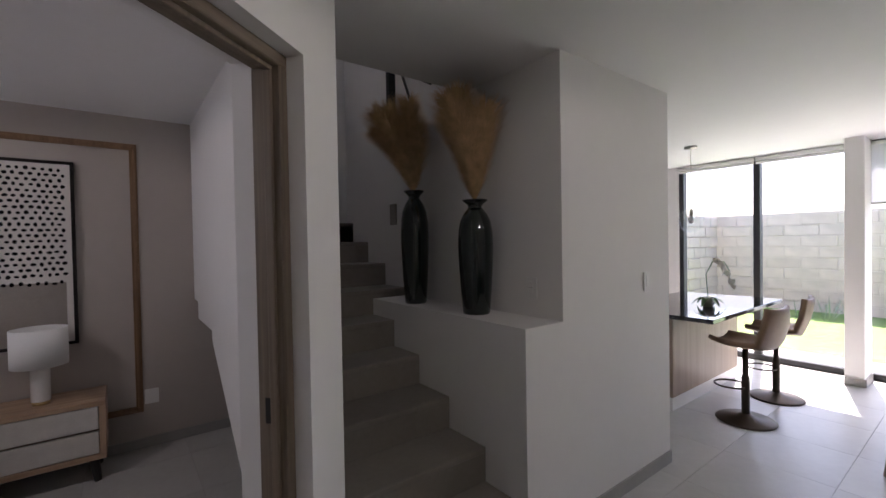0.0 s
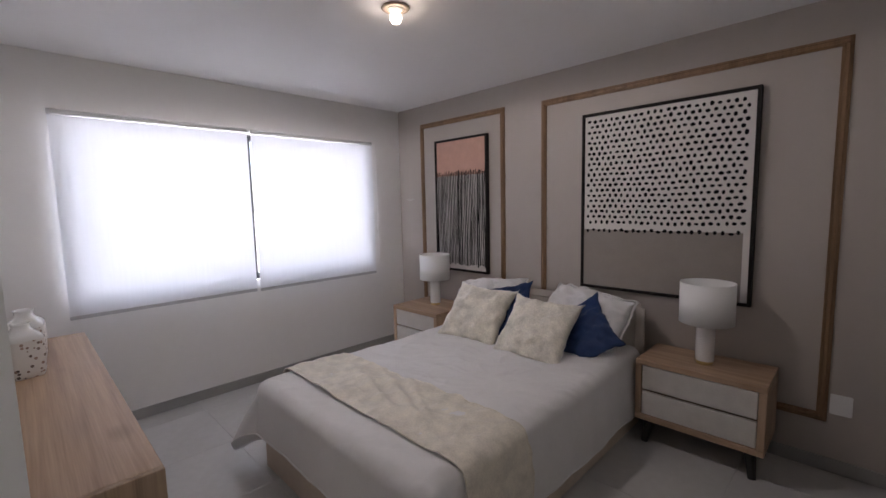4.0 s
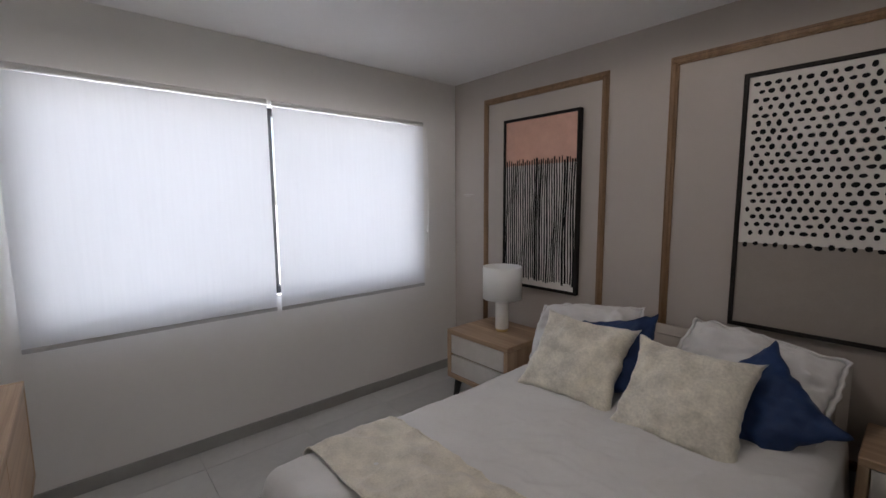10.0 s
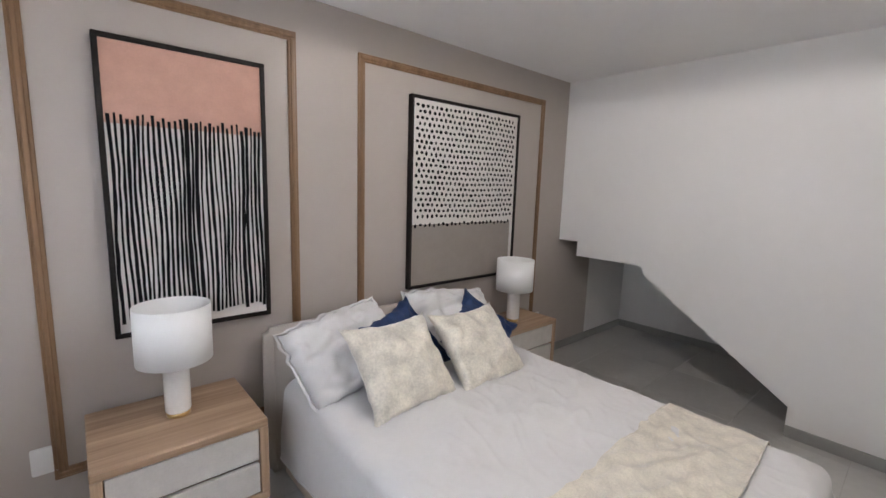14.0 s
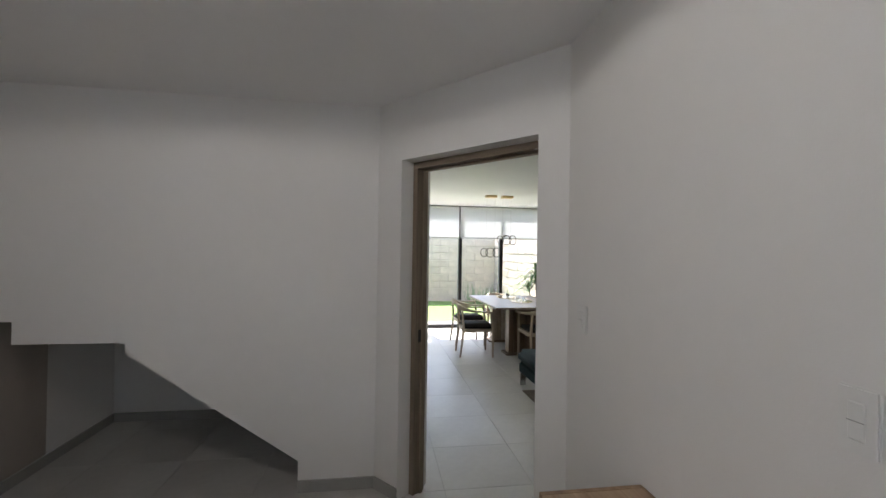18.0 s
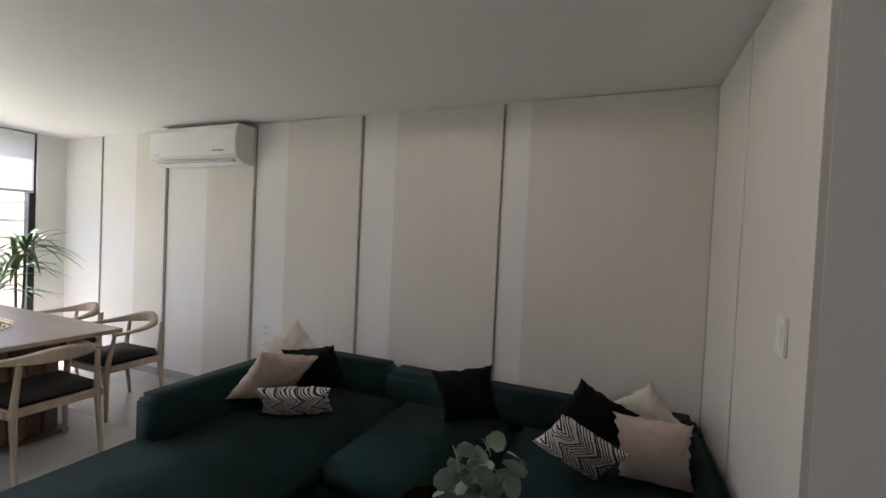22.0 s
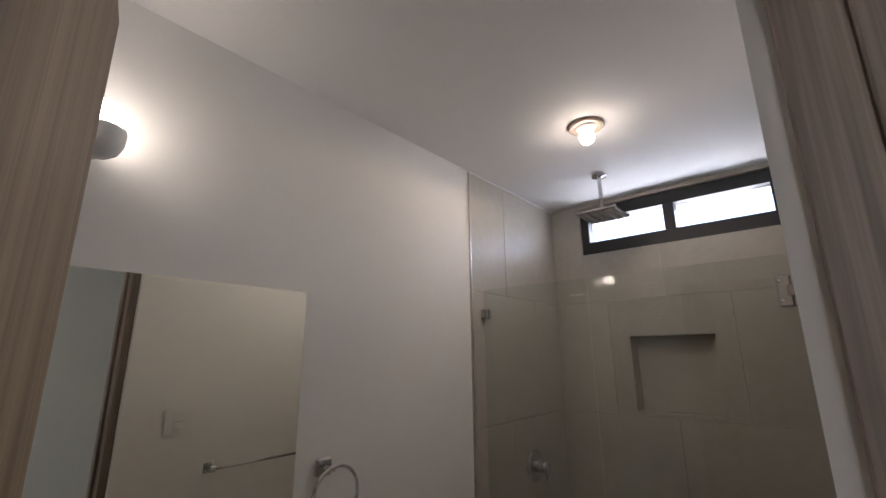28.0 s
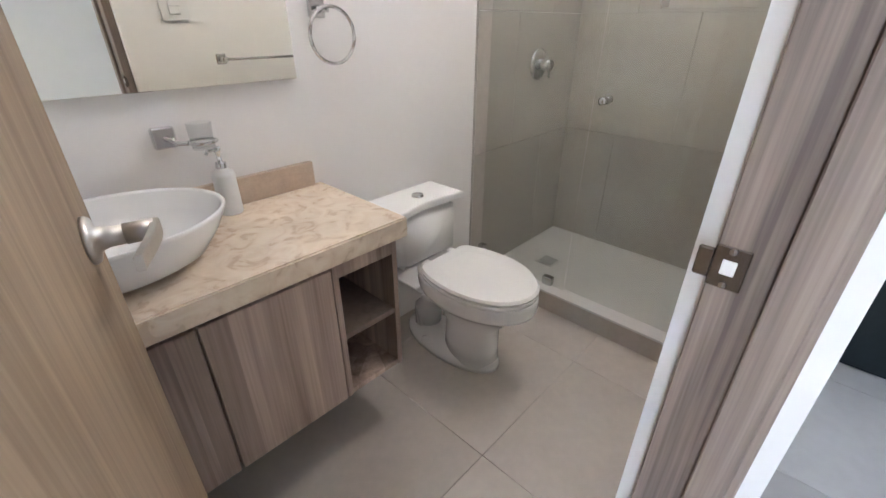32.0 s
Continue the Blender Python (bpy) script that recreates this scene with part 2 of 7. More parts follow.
def travertine(name, pale, mid, dark):
    """Filled travertine: broken pale flecks in a tan ground, with brown seams and a dull polish."""
    m = material(name, mid, 0.2, vary=0.1, scale=14, bump=0.03, bump_scale=60)
    N, L = m.node_tree.nodes, m.node_tree.links
    tc = N.new("ShaderNodeTexCoord")
    warp = N.new("ShaderNodeTexNoise")
    warp.inputs["Scale"].default_value, warp.inputs["Detail"].default_value, warp.inputs["Distortion"].default_value = 17.0, 12.0, 1.4
    L.new(tc.outputs["Object"], warp.inputs["Vector"])
    ramp = N.new("ShaderNodeValToRGB")
    stops = ramp.color_ramp
    stops.elements[0].position, stops.elements[0].color = 0.36, (*dark, 1)
    stops.elements[1].position, stops.elements[1].color = 0.60, (*pale, 1)
    stops.elements.new(0.44).color = (*mid, 1)
    stops.elements.new(0.53).color = (*(0.5 * a + 0.5 * b for a, b in zip(mid, pale)), 1)
    L.new(warp.outputs["Fac"], ramp.inputs[0])
    cloud = N.new("ShaderNodeTexNoise")
    cloud.inputs["Scale"].default_value, cloud.inputs["Detail"].default_value = 6.0, 5.0
    L.new(tc.outputs["Object"], cloud.inputs["Vector"])
    tone = N.new("ShaderNodeMapRange")
    tone.inputs[1].default_value, tone.inputs[2].default_value, tone.inputs[3].default_value, tone.inputs[4].default_value = 0.3, 0.7, 0.88, 1.06
    L.new(cloud.outputs["Fac"], tone.inputs[0])
    hsv = N.new("ShaderNodeHueSaturation")
    L.new(tone.outputs[0], hsv.inputs["Value"])
    L.new(ramp.outputs[0], hsv.inputs["Color"])
    L.new(hsv.outputs[0], N["Principled BSDF"].inputs["Base Color"])
    return m


def emitter(name, colour, strength):
    m = bpy.data.materials.new(name)
    m.use_nodes = True
    b = m.node_tree.nodes["Principled BSDF"]
    b.inputs["Base Color"].default_value = (*colour, 1)
    b.inputs["Emission Color"].default_value = (*colour, 1)
    b.inputs["Emission Strength"].default_value = strength
    return m


def fabric_screen(name, colour, through_share):
    """Woven blind cloth that lets part of the daylight through."""
    m = bpy.data.materials.new(name)
    m.use_nodes = True
    N, L = m.node_tree.nodes, m.node_tree.links
    b = N["Principled BSDF"]
    b.inputs["Roughness"].default_value = 0.9
    tr = N.new("ShaderNodeBsdfTranslucent")
    tc = N.new("ShaderNodeTexCoord")
    mp = N.new("ShaderNodeMapping")
    mp.inputs["Scale"].default_value = (60, 60, 3)
    n1 = N.new("ShaderNodeTexNoise")
    n1.inputs["Scale"].default_value = 1.0
    ramp = N.new("ShaderNodeValToRGB")
    ramp.color_ramp.elements[0].color = (*(c * 0.94 for c in colour), 1)
    ramp.color_ramp.elements[1].color = (*colour, 1)
    L.new(tc.outputs["Object"], mp.inputs[0])
    L.new(mp.outputs[0], n1.inputs["Vector"])
    L.new(n1.outputs["Fac"], ramp.inputs[0])
    L.new(ramp.outputs[0], b.inputs["Base Color"])
    L.new(ramp.outputs[0], tr.inputs[0])
    mix = N.new("ShaderNodeMixShader")
    mix.inputs[0].default_value = through_share
    L.new(b.outputs[0], mix.inputs[1])
    L.new(tr.outputs[0], mix.inputs[2])
    L.new(mix.outputs[0], N["Material Output"].inputs[0])
    return m


M_WALL = material("white_wall_paint", (0.80, 0.79, 0.77), 0.65, vary=0.015, scale=1.5, bump=0.04, bump_scale=140)
M_CEIL = material("white_ceiling_paint", (0.83, 0.82, 0.81), 0.7, vary=0.012, scale=1.2, bump=0.03, bump_scale=120)
M_BEIGE = material("warm_taupe_wall_paint", (0.43, 0.385, 0.345), 0.6, vary=0.02, scale=1.5, bump=0.04, bump_scale=140)
M_TILE = material("grey_porcelain_tile", (0.50, 0.493, 0.475), 0.34, vary=0.07, scale=2.2, bump=0.02, bump_scale=30, island=True)
M_GROUT = material("grey_grout", (0.42, 0.41, 0.395), 0.9, vary=0.06, scale=20)
M_BASE = material("grey_tile_skirting", (0.33, 0.325, 0.31), 0.4, vary=0.06, scale=4)
M_STAIR = material("grey_beige_stair_stone", (0.25, 0.23, 0.20), 0.5, vary=0.10, scale=4, bump=0.03, bump_scale=50)
M_OAKX = wood("light_oak_along_x", (0.52, 0.365, 0.24), (0.33, 0.215, 0.135), 'X', knots=0.7)
M_OAKY = wood("light_oak_along_y", (0.52, 0.365, 0.24), (0.33, 0.215, 0.135), 'Y', knots=0.7)
M_OAKZ = wood("light_oak_upright", (0.52, 0.365, 0.24), (0.33, 0.215, 0.135), 'Z', knots=0.7)
M_MOULD = wood("oak_moulding", (0.28, 0.165, 0.085), (0.175, 0.10, 0.05), 'Z', 0.45)
M_PICFRAME = material("dark_brown_black_wood", (0.014, 0.011, 0.010), 0.6, vary=0.2, scale=12, spec=0.25)
M_OAKEND = wood("darker_knotty_oak", (0.43, 0.295, 0.185), (0.23, 0.145, 0.085), 'Z', 0.45, 0.8, knots=1.0, boards=0.11)
M_FRAME = wood("grey_brown_door_frame", (0.25, 0.195, 0.14), (0.15, 0.115, 0.08), 'Z', 0.5, pale=0.35)
M_FRAMEX = wood("grey_brown_door_frame_across", (0.25, 0.195, 0.14), (0.15, 0.115, 0.08), 'X', 0.5, pale=0.35)
M_DOORLEAF = wood("warm_grey_oak_door", (0.42, 0.315, 0.205), (0.225, 0.16, 0.10), 'Z', 0.5, 0.8, pale=0.3, knots=0.4)
M_PANEL = wood("pale_ash_wall_panel", (0.72, 0.685, 0.63), (0.695, 0.66, 0.605), 'Z', 0.55, 1.0, 0.04)
M_BLACK = material("matte_black_metal", (0.018, 0.018, 0.019), 0.45, vary=0.1, scale=10)
M_DARKFRAME = material("black_window_frame", (0.014, 0.014, 0.016), 0.5, 0.0, vary=0.1, scale=8)
M_CHROME = material("brushed_chrome", (0.62, 0.62, 0.62), 0.18, 1.0, vary=0.05, scale=10)
M_STEEL = material("satin_steel", (0.55, 0.53, 0.50), 0.32, 1.0, vary=0.06, scale=12)
M_BRASS = material("brushed_brass", (0.62, 0.45, 0.22), 0.3, 1.0, vary=0.08, scale=12)
M_WHITEPL = material("white_plastic", (0.78, 0.78, 0.76), 0.35, vary=0.02, scale=8)
M_CERAMIC = material("white_glazed_ceramic", (0.82, 0.82, 0.80), 0.08, vary=0.015, scale=4, coat=0.4)
M_GLASS = glass("clear_glass")
M_SHOWER = glass("shower_glass", (0.965, 0.98, 0.96), 0.0, 0.975)
M_MIRROR = material("silvered_mirror", (0.88, 0.87, 0.79), 0.01, 1.0, vary=0)
M_BLIND = fabric_screen("white_screen_fabric", (0.84, 0.85, 0.865), 0.37)
M_BULB = emitter("warm_bulb", (1.0, 0.86, 0.68), 4.0)
M_STRIKE = material("dark_polished_steel", (0.30, 0.27, 0.24), 0.25, 1.0, vary=0.1, scale=20)
M_GLOBE = emitter("warm_globe", (1.0, 0.88, 0.72), 2.5)
M_GRASS = material("lawn", (0.15, 0.24, 0.06), 0.9, vary=0.35, scale=5, bump=0.8, bump_scale=60)
M_BLOCK = material("pale_stone_block", (0.60, 0.51, 0.445), 0.85, vary=0.12, scale=7, bump=0.7, bump_scale=18, island=True)
M_MORTAR = material("pale_mortar", (0.57, 0.49, 0.43), 0.95, vary=0.08, scale=12)
M_WALLOUT = material("outside_white_render", (0.75, 0.74, 0.72), 0.8, vary=0.03, scale=2)
M_BATHTILE = material("grey_bath_wall_tile", (0.43, 0.405, 0.36), 0.42, vary=0.09, scale=3, island=True)
M_SHFLOOR = material("pale_shower_floor", (0.56, 0.55, 0.52), 0.35, vary=0.05, scale=4)

M_PAVE = material("pale_concrete", (0.55, 0.53, 0.50), 0.85, vary=0.06, scale=3, bump=0.1, bump_scale=60)
M_VELVET = material("dark_green_velvet", (0.0038, 0.021, 0.021), 0.8, vary=0.4, scale=4, bump=0.1, bump_scale=200, sheen=0.02, spec=0.2)
M_BLACKCLOTH = material("black_cotton", (0.006, 0.0055, 0.007), 0.9, spec=0.2, vary=0.2, scale=10, bump=0.1, bump_scale=250)
M_PINKCLOTH = material("dusty_beige_cotton", (0.50, 0.40, 0.34), 0.85, vary=0.05, scale=8, bump=0.12, bump_scale=250, sheen=0.1)
M_IVORY = material("ivory_cotton", (0.66, 0.61, 0.53), 0.85, vary=0.05, scale=8, bump=0.12, bump_scale=250)
M_RUG = material("brown_grey_rug", (0.20, 0.165, 0.13), 0.95, vary=0.2, scale=14, bump=0.5, bump_scale=120)
M_CHAIRWOOD = wood("pale_ash_chair", (0.50, 0.41, 0.32), (0.40, 0.32, 0.24), 'Z', 0.5, 1.0, 0.05)
M_TABLEWOOD = wood("pale_walnut_tabletop", (0.42, 0.34, 0.275), (0.34, 0.27, 0.215), 'X', 0.4, 1.0, 0.03)
M_WALNUT = wood("brown_table_base", (0.20, 0.13, 0.085), (0.13, 0.085, 0.055), 'Z', 0.45)
M_SEAT = material("dark_brown_seat_cloth", (0.020, 0.016, 0.015), 0.85, vary=0.15, scale=12, bump=0.1, bump_scale=250)
M_GRANITE = material("polished_black_granite", (0.015, 0.015, 0.017), 0.08, vary=0.4, scale=40, coat=0.3)
M_ISLAND = wood("brown_island_front", (0.36, 0.27, 0.20), (0.28, 0.205, 0.15), 'Z', 0.45)
M_LEATHER = material("tan_leather", (0.24, 0.145, 0.085), 0.5, vary=0.12, scale=8, bump=0.15, bump_scale=120)
M_DARKBRONZE = material("dark_bronze_metal", (0.06, 0.045, 0.035), 0.4, 0.8, vary=0.1, scale=10)
M_LEAF = material("deep_green_leaf", (0.045, 0.11, 0.03), 0.45, vary=0.25, scale=10)
M_LEAFPALE = material("grey_green_leaf", (0.20, 0.27, 0.21), 0.6, vary=0.2, scale=10)
M_AGAVE = material("blue_green_blade", (0.26, 0.32, 0.22), 0.6, vary=0.25, scale=10)
M_PETAL = material("white_petal", (0.72, 0.68, 0.62), 0.6, vary=0.06, scale=20)
M_AMBER = glass("amber_glass", (0.90, 0.55, 0.20), 0.02, 0.80)
M_CLEARCUP = glass("clear_cup_glass", (0.97, 0.98, 0.98))
M_TRAVERTINE = travertine("travertine_slab", (0.77, 0.665, 0.525), (0.715, 0.595, 0.45), (0.60, 0.475, 0.35))
M_BACKSPLASH = material("tan_stone_strip", (0.50, 0.395, 0.30), 0.35, vary=0.12, scale=14, detail=10)
M_VANITY = wood("grey_brown_vanity_oak", (0.47, 0.365, 0.295), (0.25, 0.185, 0.15), 'Z', 0.5, 0.8, boards=0.22, pale=0.5, knots=0.3)
# darker copy of the vanity wood, the recess's shade put into its colour
M_VANITYIN = wood("shaded_vanity_inside", (0.26, 0.205, 0.165), (0.17, 0.13, 0.105), 'Z', 0.55)
M_SOAP = material("frosted_glass_bottle", (0.80, 0.81, 0.79), 0.5, vary=0.02, scale=8)
M_SOAP.node_tree.nodes["Principled BSDF"].inputs["Transmission Weight"].default_value = 0.2
M_ENTRY = material("dark_entry_door_paint", (0.005, 0.0085, 0.0095), 0.5, spec=0.25, vary=0.25, scale=3, bump=0.06, bump_scale=30)
M_CURB = material("beige_grey_curb_tile", (0.42, 0.375, 0.32), 0.4, vary=0.07, scale=5)
# the grey floor tile again, with the bathroom's warm light in its colour
M_WASHTILE = material("warm_lit_floor_tile", (0.49, 0.45, 0.40), 0.36, vary=0.08, scale=3, island=True)
M_FRAMEG = wood("taupe_oak_door_frame", (0.32, 0.255, 0.21), (0.115, 0.088, 0.072), 'Z', 0.5, pale=1.0)
M_FRAMEGX = wood("taupe_oak_door_frame_across", (0.32, 0.255, 0.21), (0.115, 0.088, 0.072), 'X', 0.5, pale=1.0)


# ---- building helpers ----
def empty(name, label, category, x=0.0, y=0.0, z=0.0, rz=0.0, group="", kind=""):
    ob = new(name)
    ob.matrix_world = pose(x, y, z, 0, 0, rz)
    ob.empty_display_size = 0.05
    return tagged(ob, label, category, group, kind)


def mesh_of(name, bm, mat, smooth=False):
    me = bpy.data.meshes.new(name)
    if smooth:
        for fc in bm.faces:
            fc.smooth = True
    bm.to_mesh(me)
    bm.free()
    me.materials.append(mat)
    return me


def part(name, bm, mat, parent, label="", smooth=False):
    ob = new(name, mesh_of(name, bm, mat, smooth))
    ob.parent = parent
    if label:
        tagged(ob, label)
    return ob


def solid(name, bm, mat, label, category, group="", kind="", smooth=False):
    return tagged(new(name, mesh_of(name, bm, mat, smooth)), label, category, group, kind)


def structure(name, bm, mat, label):
    return tagged(new(name, mesh_of(name, bm, mat)), label, name.split("_")[0], "", "structure")


def bx(x0, x1, y0, y1, z0, z1, bevel=0.0, bm=None, seg=1):
    """A box, its edges eased by bevel."""
    own = bmesh.new()
    bmesh.ops.create_cube(own, size=1.0)
    for v in own.verts:
        v.co = Vector(((x0 + x1) / 2 + v.co.x * (x1 - x0), (y0 + y1) / 2 + v.co.y * (y1 - y0), (z0 + z1) / 2 + v.co.z * (z1 - z0)))
    if bevel > 0:
        bmesh.ops.bevel(own, geom=own.edges[:], offset=min(bevel, abs(x1 - x0) * 0.45, abs(y1 - y0) * 0.45, abs(z1 - z0) * 0.45), segments=seg, affect='EDGES')
    return merged(bm, own)


def merged(bm, own):
    if bm is None:
        return own
    me = bpy.data.meshes.new("tmp")
    own.to_mesh(me)
    own.free()
    bm.from_mesh(me)
    bpy.data.meshes.remove(me)
    return bm


def prism(points, z0, z1, bm=None, axis='z'):
    """A prism over a polygon; axis x or y lays the polygon's plane across that axis."""
    own = bmesh.new()
    put = {'z': lambda u, v, w: (u, v, w), 'x': lambda u, v, w: (w, u, v), 'y': lambda u, v, w: (u, w, v)}[axis]
    a = [own.verts.new(put(u, v, z0)) for u, v in points]
    b = [own.verts.new(put(u, v, z1)) for u, v in points]
    n = len(points)
    own.faces.new(a)
    own.faces.new(b)
    for i in range(n):
        own.faces.new((a[i], a[(i + 1) % n], b[(i + 1) % n], b[i]))
    bmesh.ops.recalc_face_normals(own, faces=own.faces[:])
    return merged(bm, own)


def lathe(profile, n=28, bm=None, centre=(0, 0, 0), sx=1.0, sy=1.0):
    """Turns a profile of (radius, height) about the upright axis."""
    own = bmesh.new()
    rings = []
    for r, z in profile:
        if r < 1e-5:
            rings.append([own.verts.new((centre[0], centre[1], centre[2] + z))])
        else:
            rings.append([own.verts.new((centre[0] + sx * r * math.cos(2 * math.pi * k / n), centre[1] + sy * r * math.sin(2 * math.pi * k / n), centre[2] + z)) for k in range(n)])
    for a, b in zip(rings, rings[1:]):
        if len(a) == 1 and len(b) == 1:
            continue
        for k in range(n):
            if len(a) == 1:
                own.faces.new((a[0], b[k], b[(k + 1) % n]))
            elif len(b) == 1:
                own.faces.new((a[k], b[0], a[(k + 1) % n]))
            else:
                own.faces.new((a[k], b[k], b[(k + 1) % n], a[(k + 1) % n]))
    bmesh.ops.recalc_face_normals(own, faces=own.faces[:])
    return merged(bm, own)


def tube(points, radius, n=10, bm=None, closed=False, radii=None):
    """A round bar along a line of points."""
    own = bmesh.new()
    pts = [Vector(p) for p in points]
    rings = []
    count = len(pts)
    up = Vector((0.13, 0.21, 0.97))
    for i, p in enumerate(pts):
        a = pts[(i - 1) % count] if (closed or i > 0) else p
        b = pts[(i + 1) % count] if (closed or i < count - 1) else p
        d = (b - a).normalized()
        u = d.cross(up)
        if u.length < 0.1:
            u = d.cross(Vector((1, 0, 0)))
        u.normalize()
        w = d.cross(u)
        r = radii[i] if radii else radius
        rings.append([own.verts.new(p + r * (math.cos(2 * math.pi * k / n) * u + math.sin(2 * math.pi * k / n) * w)) for k in range(n)])
    pairs = list(zip(rings, rings[1:])) + ([(rings[-1], rings[0])] if closed else [])
    for a, b in pairs:
        for k in range(n):
            own.faces.new((a[k], a[(k + 1) % n], b[(k + 1) % n], b[k]))
    if not closed:
        own.faces.new(rings[0])
        own.faces.new(rings[-1])
    bmesh.ops.recalc_face_normals(own, faces=own.faces[:])
    return merged(bm, own)


def ring_points(cx, cy, cz, r, n=24, plane='xz', ry=None):
    ry = ry or r
    out = []
    for k in range(n):
        a = 2 * math.pi * k / n
        u, v = r * math.cos(a), ry * math.sin(a)
        out.append({'xz': (cx + u, cy, cz + v), 'yz': (cx, cy + u, cz + v), 'xy': (cx + u, cy + v, cz)}[plane])
    return out


def moved(bm, m):
    bmesh.ops.transform(bm, matrix=m, verts=bm.verts[:])
    return bm


def pillow(w, h, d, n=30, crease=0.012, seed=0, sag=0.0, soft=0.0, flange=0.0):
    """A stuffed cushion standing in the xz plane: pinched corners, full middle, soft wrinkles."""
    own = bmesh.new()
    grid = {}
    for side in (-1, 1):
        for i in range(n + 1):
            for j in range(n + 1):
                u, v = -1 + 2 * i / n, -1 + 2 * j / n
                edge = (1 - u * u) * (1 - v * v)
                if side == 1 and edge < 1e-9:
                    grid[side, i, j] = grid[-1, i, j]
                    continue
                pin = 1 - 0.10 * (1 - v * v) * abs(u) ** 3
                pinv = 1 - 0.10 * (1 - u * u) * abs(v) ** 3
                thick = d / 2 * max(edge, 0) ** 0.42
                wr = noise.noise(Vector((u * 2.3 + seed, v * 2.3, side * 3.1 + seed))) * crease * 2.2
                wr += noise.noise(Vector((u * 6 + seed * 2, v * 6, side * 5.3))) * crease
                ang = math.atan2(abs(v), abs(u)) * 14 + seed
                far = min(1.0, max(0.0, (abs(u) * abs(v) - 0.15) * 2.2))
                wr += math.sin(ang) * crease * 0.5 * far
                crumple = 1 - abs(noise.noise(Vector((u * 2.1 + v * 1.2 + seed * 3, v * 3.4 - u, side * 2.0 + seed))))
                wr -= max(0.0, crumple - 0.8) * crease * 3.5
                y = side * (thick + wr * min(1, edge * 4))
                pin *= math.sqrt(1 - soft * v * v)
                pinv *= math.sqrt(1 - soft * u * u)
                z = v * h / 2 * pinv - sag * (1 - u * u) * max(0, v)
                rim = max(abs(u), abs(v)) ** 6
                wave = rim * 0.016 * noise.noise(Vector((u * 5 + seed * 7, v * 5, seed)))
                ear = 1 + 0.05 * (u * v) ** 4
                grid[side, i, j] = own.verts.new((u * w / 2 * pin * ear + wave * u, y, z * ear + wave * v))
    for side in (-1, 1):
        for i in range(n):
            for j in range(n):
                q = [grid[side, i, j], grid[side, i + 1, j], grid[side, i + 1, j + 1], grid[side, i, j + 1]]
                if len(set(q)) == 4:
                    try:
                        own.faces.new(q if side == -1 else q[::-1])
                    except ValueError:
                        pass
    if flange:
        walk_round = [(i, 0) for i in range(n)] + [(n, j) for j in range(n)] + [(i, n) for i in range(n, 0, -1)] + [(0, j) for j in range(n, 0, -1)]
        loops = []
        for k, (i, j) in enumerate(walk_round):
            v = grid[-1, i, j]
            out = Vector((v.co.x / (w / 2), 0, v.co.z / (h / 2)))
            out = out.normalized() * flange
            lift = 0.006 * math.sin(k * 0.23 + seed) + 0.003 * math.sin(k * 0.9)
            loops.append((v, own.verts.new(v.co + out + Vector((0, lift - 0.002, 0))), own.verts.new(v.co + out + Vector((0, lift + 0.002, 0)))))
        for (a, b, c), (d, e, f) in zip(loops, loops[1:] + loops[:1]):
            own.faces.new((a, b, e, d))
            own.faces.new((b, c, f, e))
            own.faces.new((c, a, d, f))
        bmesh.ops.recalc_face_normals(own, faces=own.faces[:])
    return own


# ---- the plan ----
C = 2.48                      # ceiling height
HEAD_Y, WIN_X, STAIR_X, SOUTH_Y = 4.06, -3.11, 0.79, 0.94
PANEL_Y, DIN_X = -1.93, 6.5
A = Vector((-0.22, 0.94))    # the slanted door wall runs from A to B on the bedroom's face
B = Vector((0.79, 1.786))
SD = (B - A).normalized()
SN = Vector((SD.y, -SD.x))
SLANT = math.degrees(math.atan2(SD.y, SD.x))
T = 0.258


def slant(s, t):
    p = A + SD * s + SN * t
    return (p.x, p.y)


S0, S1, SL = 0.158, 1.10, (B - A).length

# walls of the bedroom
bm = prism([slant(0, 0), slant(S0, 0), slant(S0, T), slant(0, T)], -0.02, C)
prism([slant(S1, 0), slant(SL, 0), slant(SL, T), slant(S1, T)], -0.02, C, bm)
prism([slant(S0, 0), slant(S1, 0), slant(S1, T), slant(S0, T)], 2.10, C, bm)
structure("wall_slanted", bm, M_WALL, "white painted slanted wall with a doorway")
a1 = slant(0, T)
structure("wall_south", prism([(-3.26, 0.94), (A.x, 0.94), a1, (-3.26, a1[1])], -0.02, C), M_WALL, "plain white painted bedroom wall")
b1 = slant(SL, T)
prof = [(1.70, -0.02), (2.262, -0.02), (2.262, 0.197), (3.27, 0.895), (3.27, 0.96), (3.871, 0.96), (3.871, 1.09), (4.06, 1.09), (4.06, 4.6), (1.70, 4.6)]
structure("wall_stair", prism(prof, STAIR_X, 0.93, axis='x'), M_WALL, "white wall with a stepped cut-out under the stairs")
bm = bx(-3.26, 0.86, HEAD_Y, 4.21, -0.02, C)
bx(0.86, 1.35, HEAD_Y, 4.21, -0.02, 1.2, bm=bm)
structure("wall_north", bm, M_BEIGE, "warm taupe painted wall behind the bed")
bm = bx(1.35, 3.26, HEAD_Y, 4.21, -0.02, 4.6)
bx(0.86, 1.35, HEAD_Y, 4.21, 1.2, 4.6, bm=bm)
structure("wall_stair_back", bm, M_WALL, "white painted wall at the head of the stairs")
wy0, wy1, wz0, wz1 = 1.29, 3.63, 0.89, 2.10
bm = bx(-3.26, WIN_X, 0.78, wy0, -0.02, C)
